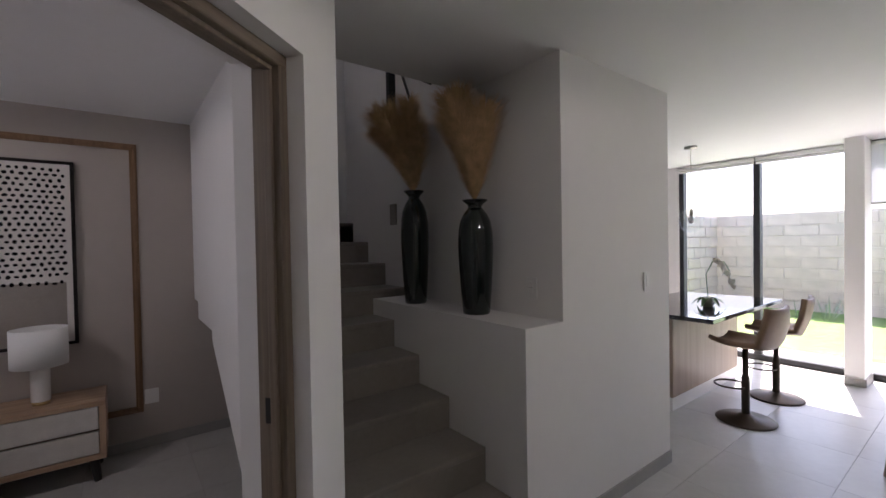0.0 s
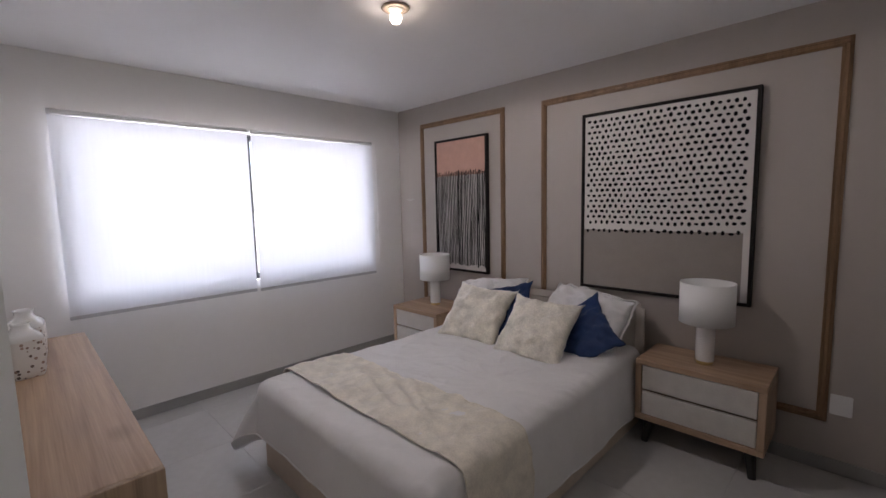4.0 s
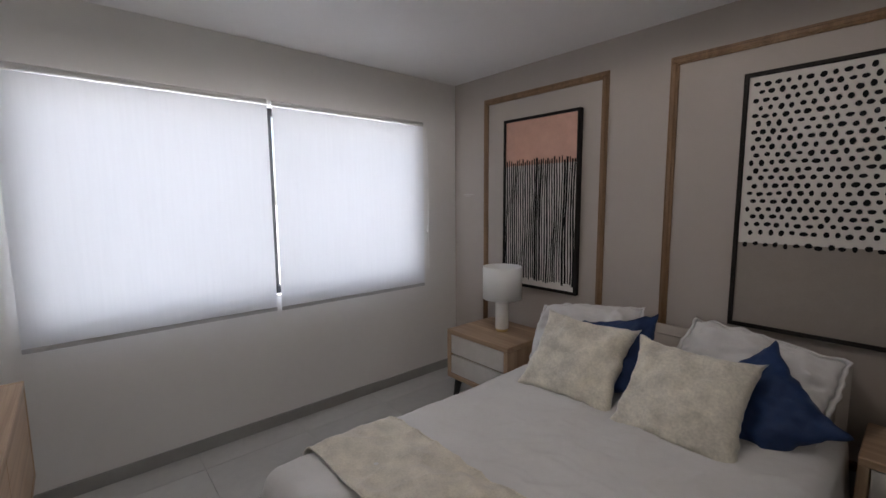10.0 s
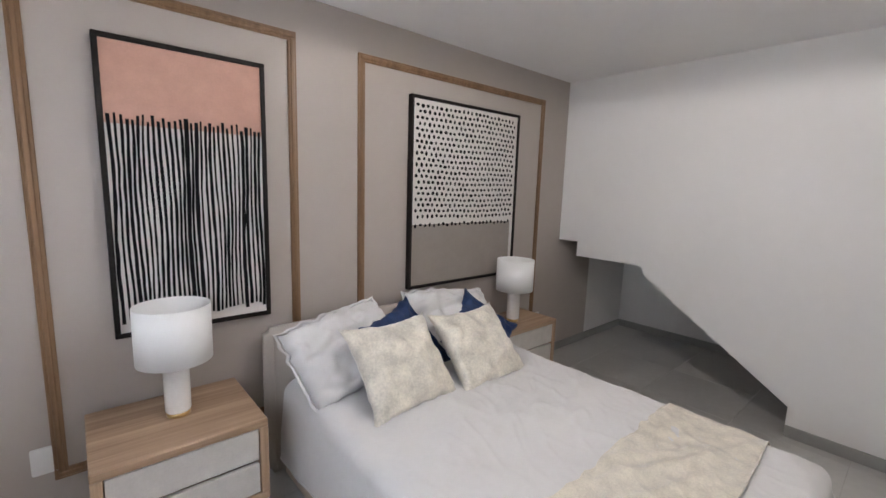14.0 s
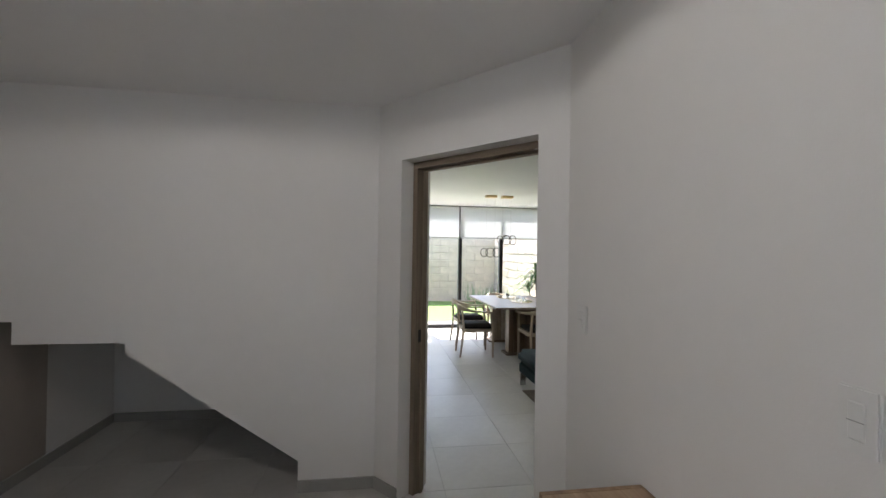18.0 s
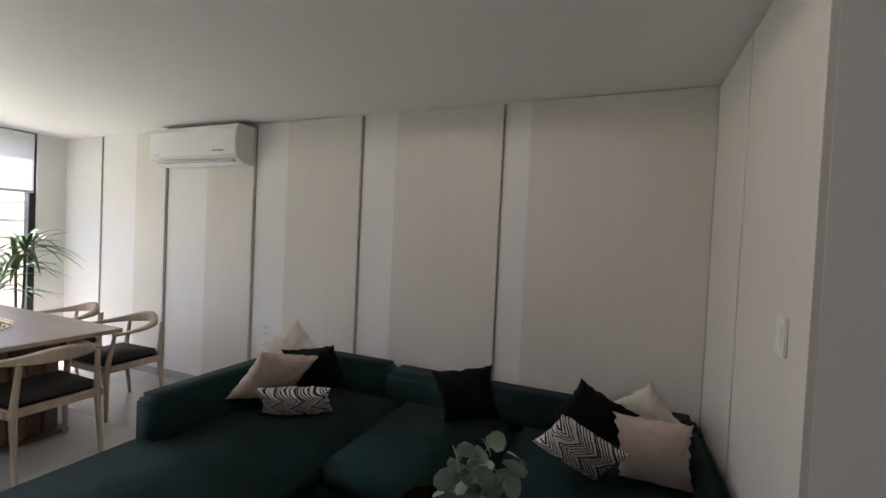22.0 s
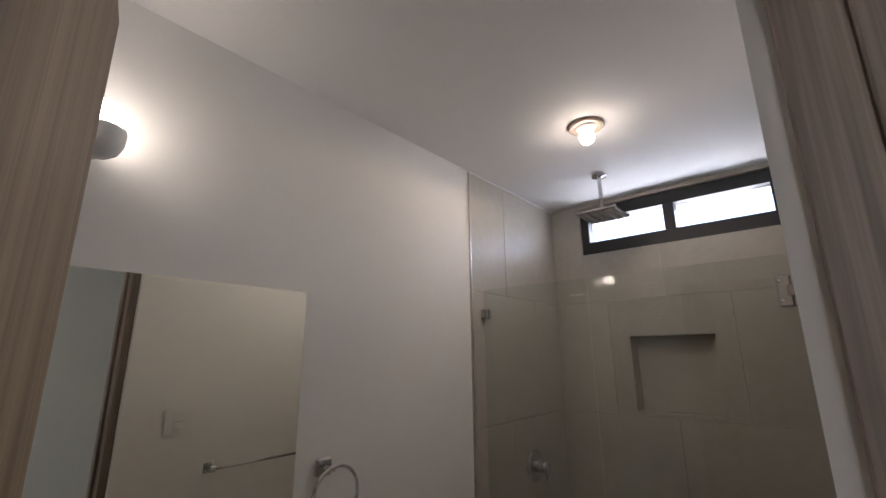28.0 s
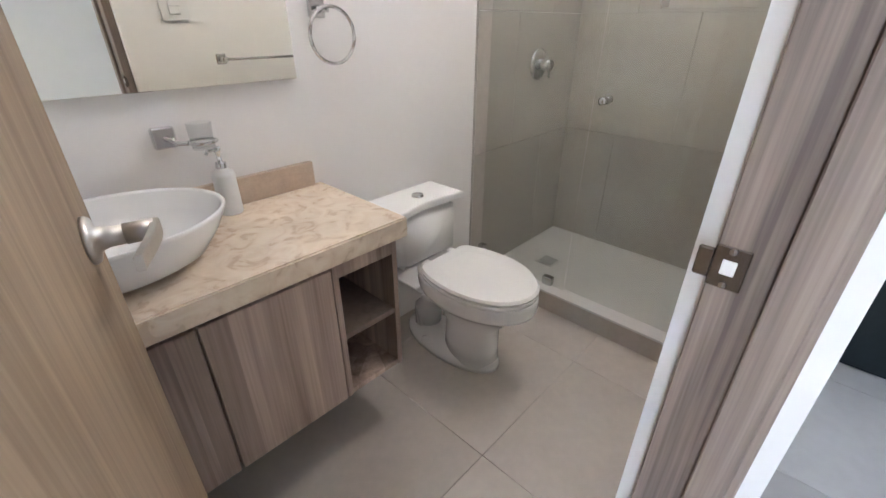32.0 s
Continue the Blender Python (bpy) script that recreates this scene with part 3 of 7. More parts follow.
bx(-3.26, WIN_X, wy1, HEAD_Y, -0.02, C, bm=bm)
bx(-3.26, WIN_X, wy0, wy1, -0.02, wz0, bm=bm)
bx(-3.26, WIN_X, wy0, wy1, wz1, C, bm=bm)
structure("wall_west", bm, M_WALL, "white painted wall with a wide bedroom window")
win = empty("window_1", "black framed sliding bedroom window behind roller blinds", "window", -3.2, 0, 0, kind="structure")
for nm, q in (("frame_rail", (-0.03, 0.03, wy0, wy1, wz0, wz0 + 0.05)), ("frame_rail", (-0.03, 0.03, wy0, wy1, wz1 - 0.05, wz1)),
              ("frame_post", (-0.03, 0.03, wy0, wy0 + 0.05, wz0 + 0.05, wz1 - 0.05)), ("frame_post", (-0.03, 0.03, wy1 - 0.05, wy1, wz0 + 0.05, wz1 - 0.05)),
              ("frame_post", (-0.03, 0.03, 2.44, 2.50, wz0 + 0.05, wz1 - 0.05))):
    part(nm, bx(*q, 0.004), M_DARKFRAME, win)
for y0, y1 in ((wy0 + 0.05, 2.44), (2.50, wy1 - 0.05)):
    part("pane", bx(-0.004, 0.004, y0, y1, wz0 + 0.05, wz1 - 0.05), M_GLASS, win).visible_shadow = False

# stairs block
bm = prism([(1.50, -0.02), (2.262, -0.02), (2.262, 0.197), (3.022, 0.723), (3.022, 1.095), (1.50, 1.095)], 1.837, 2.12, axis='x')
structure("wall_ledge", bm, M_WALL, "low white wall beside the stairs with a ledge on top")
bm = bx(2.12, 2.27, 1.65, 3.15, -0.02, 4.6)
bx(2.12, 2.27, 3.15, HEAD_Y, -0.02, 4.6, bm=bm)
structure("wall_stair_side", bm, M_WALL, "white painted wall beside the stairs")
structure("wall_kitchen_front", bx(2.12, 3.26, 1.50, 1.65, -0.02, C), M_WALL, "white painted wall between stairs and kitchen")
structure("wall_kitchen_side", bx(3.11, 3.26, 1.65, HEAD_Y, -0.02, 4.6), M_WALL, "white painted kitchen side wall")
structure("wall_kitchen_back", bx(3.26, 6.65, HEAD_Y, 4.21, -0.02, C), M_WALL, "white painted kitchen back wall")
structure("wall_upper_hall", bx(0.79, 3.26, 2.13, 2.25, C + 0.2, 4.6), M_WALL, "white parapet above the stair opening")
# out-of-view ceiling; its opening is added to brighten the stairwell
bm = bx(0.79, 1.5, 2.13, 4.21, 4.6, 4.7)
bx(1.9, 3.26, 2.13, 4.21, 4.6, 4.7, bm=bm)
bx(1.5, 1.9, 2.13, 3.0, 4.6, 4.7, bm=bm)
bx(1.5, 1.9, 3.25, 4.21, 4.6, 4.7, bm=bm)
structure("ceiling_stair", bm, M_CEIL, "unseen white stairwell ceiling with an opening added to let light in")

# hall and bath
bd0, bd1, bdh = -0.89, -0.175, 2.09
bm = bx(-2.60, bd0, -0.63, -0.47, -0.02, C)
bx(bd1, 0.0, -0.63, -0.47, -0.02, C, bm=bm)
bx(bd0, bd1, -0.63, -0.47, bdh, C, bm=bm)
structure("wall_bath", bm, M_WALL, "white painted wall with the bathroom doorway")
structure("wall_return", bx(-0.13, 0.0, PANEL_Y, -0.63, -0.02, C), M_WALL, "short white wall between living room and bathroom")
# the gap beside the door is added, out of view, for hall light
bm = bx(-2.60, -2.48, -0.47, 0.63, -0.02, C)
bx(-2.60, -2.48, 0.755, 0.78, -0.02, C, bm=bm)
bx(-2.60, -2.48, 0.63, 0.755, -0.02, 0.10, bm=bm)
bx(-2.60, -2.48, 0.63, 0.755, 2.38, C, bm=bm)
structure("wall_entry", bm, M_WALL, "white wall around the entrance door and an added sidelight")
side = empty("window_5", "unseen glazed sidelight added beside the entrance door to brighten the hall", "window", -2.54, 0, 0, kind="structure")
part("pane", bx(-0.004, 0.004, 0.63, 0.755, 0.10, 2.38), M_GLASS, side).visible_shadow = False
structure("wall_mirror", bx(-2.90, -0.13, PANEL_Y, -1.81, -0.02, C), M_WALL, "white painted bathroom wall behind the vanity")
nz0, nz1, ny0, ny1 = 1.295, 1.682, -1.395, -0.997
vz0, vz1, vy0, vy1 = 2.165, 2.455, -1.625, -0.632
bm = bx(-2.90, -2.78, -1.81, vy0, -0.02, C)
bx(-2.90, -2.78, vy0, vy1, -0.02, nz0, bm=bm)
bx(-2.90, -2.78, vy0, ny0, nz0, nz1, bm=bm)
bx(-2.90, -2.78, ny1, vy1, nz0, nz1, bm=bm)
bx(-2.90, -2.88, ny0, ny1, nz0, nz1, bm=bm)
bx(-2.90, -2.78, vy0, vy1, nz1, vz0, bm=bm)
bx(-2.90, -2.78, vy0, vy1, vz1, C, bm=bm)
bx(-2.90, -2.78, vy1, -0.47, -0.02, C, bm=bm)
structure("wall_shower", bm, M_BATHTILE, "grey tiled shower wall with a niche and a high window")

# living room
structure("wall_panelled", bx(-2.90, 6.65, -2.08, PANEL_Y, -0.02, C), M_WALL, "long white wall behind the ash panels")
bm = bx(DIN_X, 6.65, -1.93, -1.66, -0.02, C)
bx(DIN_X, 6.65, 1.07, 1.11, -0.02, C, bm=bm)
bx(DIN_X, 6.65, 2.86, HEAD_Y, -0.02, C, bm=bm)
structure("wall_garden", bm, M_WALL, "white wall between the floor-to-ceiling garden windows")
structure("column", bx(6.14, DIN_X, 0.96, 1.11, -0.02, C, 0.004), M_WALL, "white square column between the garden windows")

bm = bx(-3.3, 0.91, -2.1, 4.21, C, C + 0.2)
bx(0.91, 2.14, -2.1, 2.25, C, C + 0.2, bm=bm)
bx(2.14, 6.65, -2.1, 3.15, C, C + 0.2, bm=bm)
bx(3.13, 6.65, 3.15, 4.21, C, C + 0.2, bm=bm)
structure("ceiling", bm, M_CEIL, "flat white painted ceiling")
floor = structure("floor", bx(-3.3, 6.65, -2.1, 4.21, -0.2, -0.004), M_GROUT, "grey porcelain tile floor with thin joints")

# garden
structure("ground", bx(6.65, 300, -150, 150, -0.3, -0.06), M_GRASS, "green lawn behind the house")
structure("ground_street", bx(-150, -3.3, -150, 150, -0.3, -0.06), M_GROUT, "plain paved ground on the street side")
structure("pavement", bx(6.65, 7.55, -2.0, 4.25, -0.2, -0.04, 0.005), M_PAVE, "pale concrete strip outside the garden windows")
GW = 11.7
garden_wall = structure("wall_garden_back", bx(GW + 0.010, GW + 0.25, -2.2, 4.5, -0.2, 2.0), M_MORTAR, "pale stone block wall closing the garden")
garden_side = structure("wall_garden_side", bx(6.65, GW + 0.02, -2.25, -2.04, -0.2, 2.0), M_MORTAR, "pale stone block wall along the garden")
garden_side2 = structure("wall_garden_north", bx(6.65, GW + 0.02, 4.29, 4.5, -0.2, 2.0), M_MORTAR, "pale stone block wall along the garden's other side")

# window frames of the garden front
def garden_window(name, label, y0, y1, posts, top):
    w = empty(name, label, "window", 6.56, 0, 0, kind="structure")
    part("bottom_rail", bx(-0.05, 0.05, y0, y1, -0.02, 0.07, 0.004), M_DARKFRAME, w)
    part("top_rail", bx(-0.05, 0.05, y0, y1, top - 0.06, top, 0.004), M_DARKFRAME, w)
    edges = [y0] + posts + [y1]
    for k, y in enumerate(edges):
        a, b = (y, y + 0.06) if k == 0 else (y - 0.06, y) if k == len(edges) - 1 else (y - 0.035, y + 0.035)
        part("post", bx(-0.05, 0.05, a, b, 0.07, top - 0.06, 0.004), M_DARKFRAME, w)
    for a, b in zip(edges, edges[1:]):
        part("pane", bx(-0.004, 0.004, a + 0.03, b - 0.03, 0.07, top - 0.06), M_GLASS, w).visible_shadow = False
    return w


garden_window("window_2", "black framed floor-to-ceiling sliding doors of the dining area", -1.66, 1.07, [-0.73, 0.13], C)
garden_window("window_3", "black framed floor-to-ceiling kitchen window", 1.11, 2.86, [1.96], C)


# ---- bedroom ----
M_LINEN = material("white_cotton_linen", (0.70, 0.69, 0.68), 0.85, vary=0.03, scale=5, bump=0.12, bump_scale=350, sheen=0.15)
crumpled(M_LINEN, 4.5, 0.2)
M_BEDBASE = material("beige_upholstery", (0.56, 0.47, 0.39), 0.9, vary=0.05, scale=8, bump=0.15, bump_scale=300)
M_HEADB = material("oatmeal_headboard_fabric", (0.52, 0.47, 0.42), 0.9, vary=0.05, scale=10, bump=0.2, bump_scale=260)
M_THROW = material("ivory_crushed_velvet", (0.68, 0.63, 0.53), 0.6, vary=0.17, scale=14, bump=0.25, bump_scale=40, sheen=0.4)
crumpled(M_THROW, 7.0, 0.5)
M_CREAM = material("cream_velvet_cushion", (0.70, 0.66, 0.565), 0.55, vary=0.24, scale=10, bump=0.1, bump_scale=120, sheen=0.5)
crumpled(M_CREAM, 5.0, 0.45)
M_NAVY = material("navy_velvet_cushion", (0.004, 0.028, 0.11), 0.6, vary=0.2, scale=8, bump=0.2, bump_scale=200, sheen=0.02)
M_DRAWER = material("off_white_linen_drawer", (0.60, 0.57, 0.53), 0.8, vary=0.07, scale=12, bump=0.12, bump_scale=260)
M_SHADE = material("white_lampshade_cloth", (0.82, 0.82, 0.80), 0.85, vary=0.015, scale=10, bump=0.06, bump_scale=300)
M_MARBLE = material("white_marble", (0.78, 0.76, 0.73), 0.25, vary=0.06, scale=7)
M_PINK = material("salmon_pink_canvas", (0.56, 0.33, 0.255), 0.85, vary=0.06, scale=14, bump=0.08, bump_scale=300)
M_CANVAS = material("off_white_canvas", (0.68, 0.645, 0.61), 0.85, vary=0.04, scale=14, bump=0.08, bump_scale=300)
M_TAUPE = material("taupe_canvas", (0.30, 0.265, 0.235), 0.85, vary=0.04, scale=14, bump=0.08, bump_scale=300)
M_INK = material("black_paint", (0.011, 0.011, 0.012), 0.8, vary=0.2, scale=30, spec=0.15)


def terrazzo():
    m = material("terrazzo_ceramic", (0.74, 0.71, 0.67), 0.45, vary=0.03, scale=6)
    N, L = m.node_tree.nodes, m.node_tree.links
    b = N["Principled BSDF"]
    base = b.inputs["Base Color"].links[0].from_socket
    tc = N.new("ShaderNodeTexCoord")
    v = N.new("ShaderNodeTexVoronoi")
    v.inputs["Scale"].default_value = 48
    L.new(tc.outputs["Object"], v.inputs["Vector"])
    lt = N.new("ShaderNodeMath")
    lt.operation = 'LESS_THAN'
    lt.inputs[1].default_value = 0.30
    L.new(v.outputs["Distance"], lt.inputs[0])
    mix = N.new("ShaderNodeMix")
    mix.data_type = 'RGBA'
    ramp = N.new("ShaderNodeValToRGB")
    ramp.color_ramp.elements[0].color, ramp.color_ramp.elements[1].color = (0.05, 0.04, 0.035, 1), (0.45, 0.32, 0.26, 1)
    L.new(v.outputs["Color"], ramp.inputs[0])
    L.new(lt.outputs[0], mix.inputs[0])
    L.new(base, mix.inputs[6])
    L.new(ramp.outputs[0], mix.inputs[7])
    L.new(mix.outputs[2], b.inputs["Base Color"])
    return m


M_TERRAZZO = terrazzo()

BED_X, BED_Y, BED_TOP = -1.17, 1.99, 0.53


def drape(p, q, lift=0.0, half=0.635, r=0.07, seed=0.0, wr=1.0):
    """Where a point of a cloth laid over the bed comes to lie; p across, q from the foot edge."""
    ex, ey = max(0.0, abs(p) - half), max(0.0, -q)
    e = math.hypot(ex, ey)
    big = noise.noise(Vector((p * 1.7 + seed, q * 1.7, 0.3))) * 0.014 + noise.noise(Vector((p * 4.5 + q * 2.0 + seed, q * 4.0 - p, 1.3))) * 0.008
    big += abs(noise.noise(Vector((p * 3.0 - q * 5.5, q * 2.2 + seed, 4.1)))) * 0.012
    wx, wy = p + 0.06 * noise.noise(Vector((p * 2.1, q * 2.1, seed + 9))), q + 0.06 * noise.noise(Vector((p * 2.3, q * 1.9, seed + 5)))
    fold = 1 - abs(noise.noise(Vector((wx * 2.6 + wy * 1.1, wy * 6.5 - wx * 1.5, seed + 2.7))))
    fold2 = 1 - abs(noise.noise(Vector((wx * 8.0 - wy * 2.0, wy * 3.2 + wx * 2.0, seed + 6.1))))
    near = math.exp(-((p - 0.28) ** 2 + (q - 0.95) ** 2) / 0.16)
    big += (0.004 + 0.010 * near) * (max(0.0, fold - 0.74) / 0.26) ** 1.5 * (0.4 + abs(noise.noise(Vector((p * 1.3, q * 1.3, 8.2))))) + (0.003 + 0.007 * near) * (max(0.0, fold2 - 0.78) / 0.22) ** 1.5
    fold3 = 1 - abs(noise.noise(Vector((wx * 4.0 + wy * 5.0, wy * 9.0 - wx * 6.0, seed + 12.4))))
    big += (0.0015 + 0.006 * near) * (max(0.0, fold3 - 0.80) / 0.20) ** 1.4
    ex, ey = (ex, ey) if e < 0.50 else (ex * (0.50 + 0.3 * (e - 0.50)) / e, ey * (0.50 + 0.3 * (e - 0.50)) / e)
    e = math.hypot(ex, ey)
    x0, y0 = max(-half, min(half, p)), max(0.0, q)
    if e < 1e-6:
        return Vector((BED_X + x0, BED_Y + y0, BED_TOP + lift + wr * big))
    dx, dy = math.copysign(ex, p) / e, -ey / e
    corner = 2 * min(ex, ey) / (ex + ey)
    arc = r * math.pi / 2
    if e < arc:
        out, down = r * math.sin(e / r), r * (1 - math.cos(e / r))
    else:
        rest = e - arc
        flare = 0.03 + 0.45 * corner
        along = (q if ex > ey else p) * 7.0
        wave = (math.sin(along + 2.2 * noise.noise(Vector((along * 0.3, seed, 2.0)))) * 0.007 + noise.noise(Vector((along, seed, 1.0))) * 0.010 + 0.010) * min(1, rest * 5)
        out, down = r + rest * flare + wave, r + rest * (1 - 0.12 * corner)
    z = max(0.012 + lift, BED_TOP + lift - down + wr * big * max(0, 1 - e * 6))
    return Vector((BED_X + x0 + dx * (out + lift), BED_Y + y0 + dy * (out + lift), z))


def cloth(p0, p1, q0, q1, nx, ny, **kw):
    bm = bmesh.new()
    edge = kw.pop("edge", lambda f: (q0, q1))
    rows = []
    for i in range(nx + 1):
        p = p0 + (p1 - p0) * i / nx
        a, b = edge(i / nx)
        rows.append([bm.verts.new(drape(p, a + (b - a) * j / ny, **kw)) for j in range(ny + 1)])
    for i in range(nx):
        for j in range(ny):
            bm.faces.new((rows[i][j], rows[i + 1][j], rows[i + 1][j + 1], rows[i][j + 1]))
    bmesh.ops.recalc_face_normals(bm, faces=bm.faces[:])
    return bm


bed = empty("bed", "double bed made up with white linen on a beige upholstered base", "bed", 0, 0, 0)
part("bed_base", bx(BED_X - 0.69, BED_X + 0.69, 1.96, 3.90, 0.0, 0.29, 0.012, seg=2), M_BEDBASE, bed, "beige upholstered bed base")
part("mattress", bx(BED_X - 0.63, BED_X + 0.63, 1.995, 3.88, 0.29, 0.515, 0.04, seg=3), M_LINEN, bed)
hb = part("headboard", bx(-1.935, -0.485, 3.90, 4.0, 0.0, 0.80, 0.03, seg=3), M_HEADB, bed, "upholstered oatmeal headboard with piping", True)
part("piping", tube([(-1.90, 3.897, 0.05), (-1.90, 3.897, 0.765), (-0.52, 3.897, 0.765), (-0.52, 3.897, 0.05)], 0.006, 6), M_HEADB, hb)
duvet = solid("duvet", cloth(-1.075, 1.075, -0.325, 1.86, 210, 220), M_LINEN, "rumpled white cotton duvet hanging over the bed's edges", "duvet", smooth=True)


def throw_edges(f):
    """Front and back edge of the throw across the bed, f from 0 to 1; the back edge is gathered."""
    ruffle = 0.008 * math.sin(f * 95) * (0.5 + 0.5 * math.sin(f * 23))
    return (0.11 + 0.03 * f + 0.010 * math.sin(f * 9), 0.50 + 0.06 * f * f + 0.03 * noise.noise(Vector((f * 6, 1, 5))) + ruffle)


throw_cloth = cloth(-0.74, 1.02, 0.05, 0.55, 190, 80, lift=0.012, seed=7.0, wr=1.9, edge=throw_edges)
for v in throw_cloth.verts:
    p, q = v.co.x - BED_X, v.co.y - BED_Y
    if v.co.z > BED_TOP - 0.02:
        # a long soft fold runs slantwise over the throw, with smaller ones beside it
        d = (q - 0.34) * 0.93 + (p - 0.12) * 0.37
        along = (p - 0.12) * 0.93 - (q - 0.34) * 0.37
        v.co.z += 0.020 * math.exp(-(d / 0.028) ** 2) * math.exp(-(along / 0.34) ** 2)
        v.co.z += 0.014 * math.exp(-((d - 0.075 + 0.12 * along) / 0.022) ** 2) * math.exp(-((along - 0.1) / 0.28) ** 2)
        v.co.z += 0.010 * math.exp(-((d + 0.085 - 0.1 * along) / 0.020) ** 2) * math.exp(-((along + 0.15) / 0.3) ** 2)
bed_throw = solid("bed_throw", throw_cloth, M_THROW, "ivory velvet throw laid across the foot of the bed", "throw", smooth=True)

for side in (0, 1):
    line = []
    for k in range(61):
        f = k / 60
        line.append(drape(-0.74 + 1.76 * f, throw_edges(f)[side], lift=0.012, seed=7.0, wr=1.9))
    part("hem", tube(line, 0.004, 6), M_THROW, bed_throw, "sewn velvet hem", True)

edge = [drape(-1.075, 1.86 - 2.185 * k / 50) for k in range(51)] + [drape(-1.075 + 2.15 * k / 50, -0.325) for k in range(1, 51)] + [drape(1.075, -0.325 + 2.185 * k / 50) for k in range(1, 51)]
part("hem", tube(edge, 0.005, 6), M_LINEN, duvet, "stitched white hem")

def cushion(name, label, mat, w, h, d, x, y, z, lean, turn=0.0, roll=0.0, seed=0, group="", category="cushion", rest=None):
    """A cushion that stands on its lower edge at x, y, z and leans back; what would sink under rest is pressed flat."""
    bm = pillow(w, h, d, n=36, seed=seed, crease=0.024 if category == "pillow" else 0.012 if rest else 0.004, soft=0.26 if category == "pillow" else 0.0, flange=0.022 if category == "pillow" else 0.0)
    moved(bm, pose(0, 0, 0, 0, roll, 0))
    low = min(v.co.z for v in bm.verts)
    moved(bm, Matrix.Translation((0, 0, -low - 0.01)))
    moved(bm, pose(x, y, z, -lean, 0, turn))
    if rest is not None:
        for v in bm.verts:
            if v.co.z < rest:
                v.co.z = rest + (v.co.z - rest) * 0.12
    return solid(name, bm, mat, label, category, group, smooth=True)


G = "cushions on the bed"
cushion("pillow", "large white cotton sleeping pillow against the headboard", M_LINEN, 0.65, 0.455, 0.25, -1.585, 3.515, 0.505, 42, 4, -9, 1, G, "pillow", 0.522)
cushion("pillow", "large white cotton sleeping pillow against the headboard", M_LINEN, 0.66, 0.455, 0.23, -0.835, 3.58, 0.505, 41, -5, 6, 2, G, "pillow", 0.522)
cushion("cushion", "navy blue velvet cushion standing on one corner", M_NAVY, 0.43, 0.43, 0.13, -1.33, 3.37, 0.49, 40, 4, -17, 3, G, rest=0.525)
cushion("cushion", "navy blue velvet cushion standing on one corner", M_NAVY, 0.42, 0.42, 0.13, -0.765, 3.385, 0.40, 37, -8, 44, 4, G, rest=0.525)
cushion("cushion", "cream velvet cushion leaning on the pillows", M_CREAM, 0.50, 0.46, 0.17, -1.455, 3.235, 0.505, 41, 5, 2, 5, G, rest=0.522)
cushion("cushion", "cream velvet cushion leaning on the pillows", M_CREAM, 0.49, 0.46, 0.17, -0.945, 3.215, 0.495, 43, 2, 1, 6, G, rest=0.522)


def nightstand(x0, x1, y0, y1, z0, z1):
    ns = empty("nightstand", "light oak nightstand with two linen drawer fronts and dark legs", "nightstand", group="nightstands beside the bed")
    t = 0.035
    part("top_panel", bx(x0, x1, y0, y1, z1 - t, z1, 0.004), M_OAKX, ns)
    part("bottom_panel", bx(x0, x1, y0, y1, z0, z0 + t, 0.004), M_OAKX, ns)
    for a in (x0, x1 - t):
        part("side_panel", bx(a, a + t, y0 + 0.001, y1, z0 + t, z1 - t, 0.003), M_OAKZ, ns)
    part("back_panel", bx(x0 + t, x1 - t, y1 - 0.02, y1, z0 + t, z1 - t), M_OAKX, ns)
    mid = (z0 + z1) / 2
    for a, b in ((z0 + t + 0.004, mid - 0.010), (mid + 0.006, z1 - t - 0.004)):
        part("drawer_front", bx(x0 + t + 0.004, x1 - t - 0.004, y0 + 0.006, y0 + 0.03, a, b, 0.003), M_DRAWER, ns, "off-white linen drawer front")
    part("drawer_rail", bx(x0 + t, x1 - t, y0 + 0.03, y0 + 0.05, mid - 0.02, mid + 0.02), M_FRAME, ns)
    for sx in (0, 1):
        for sy in (0, 1):
            cx, cy = (x0 + 0.07, x1 - 0.07)[sx], (y0 + 0.06, y1 - 0.06)[sy]
            ox, oy = (-0.02, 0.02)[sx], (-0.02, 0.02)[sy]
            part("leg", tube([(cx, cy, z0 + 0.002), (cx + ox, cy + oy, 0.0)], 0.02, 10, radii=[0.030, 0.020]), M_BLACK, ns, "tapered black leg")
    return ns


nightstand(-2.645, -2.055, 3.54, 4.035, 0.175, 0.545)
nightstand(-0.425, 0.225, 3.66, 4.035, 0.15, 0.53)


def table_lamp(x, y, z):
    lamp = empty("table_lamp", "table lamp with a white drum shade on a white marble column", "lamp", x, y, z, group="lamps on the nightstands")
    part("foot", lathe([(0, 0), (0.046, 0), (0.046, 0.02), (0, 0.02)], 28), M_BRASS, lamp, "brass foot ring", True)
    part("column", lathe([(0.030, 0.02), (0.047, 0.02), (0.049, 0.026), (0.049, 0.218), (0.045, 0.225), (0, 0.225)], 28), M_MARBLE, lamp, "white marble column", True)
    part("collar", lathe([(0.035, 0.225), (0.035, 0.243), (0.015, 0.245), (0.015, 0.30), (0, 0.30)], 24), M_BRASS, lamp, "brass collar", True)
    sh = part("shade", lathe([(0.138, 0.245), (0.141, 0.245), (0.141, 0.48), (0.138, 0.48), (0.138, 0.245)], 40), M_SHADE, lamp, "white cloth drum shade", True)
    part("spider", tube([(-0.138, 0, 0.30), (0.138, 0, 0.30)], 0.003, 6), M_BRASS, sh)
    return lamp


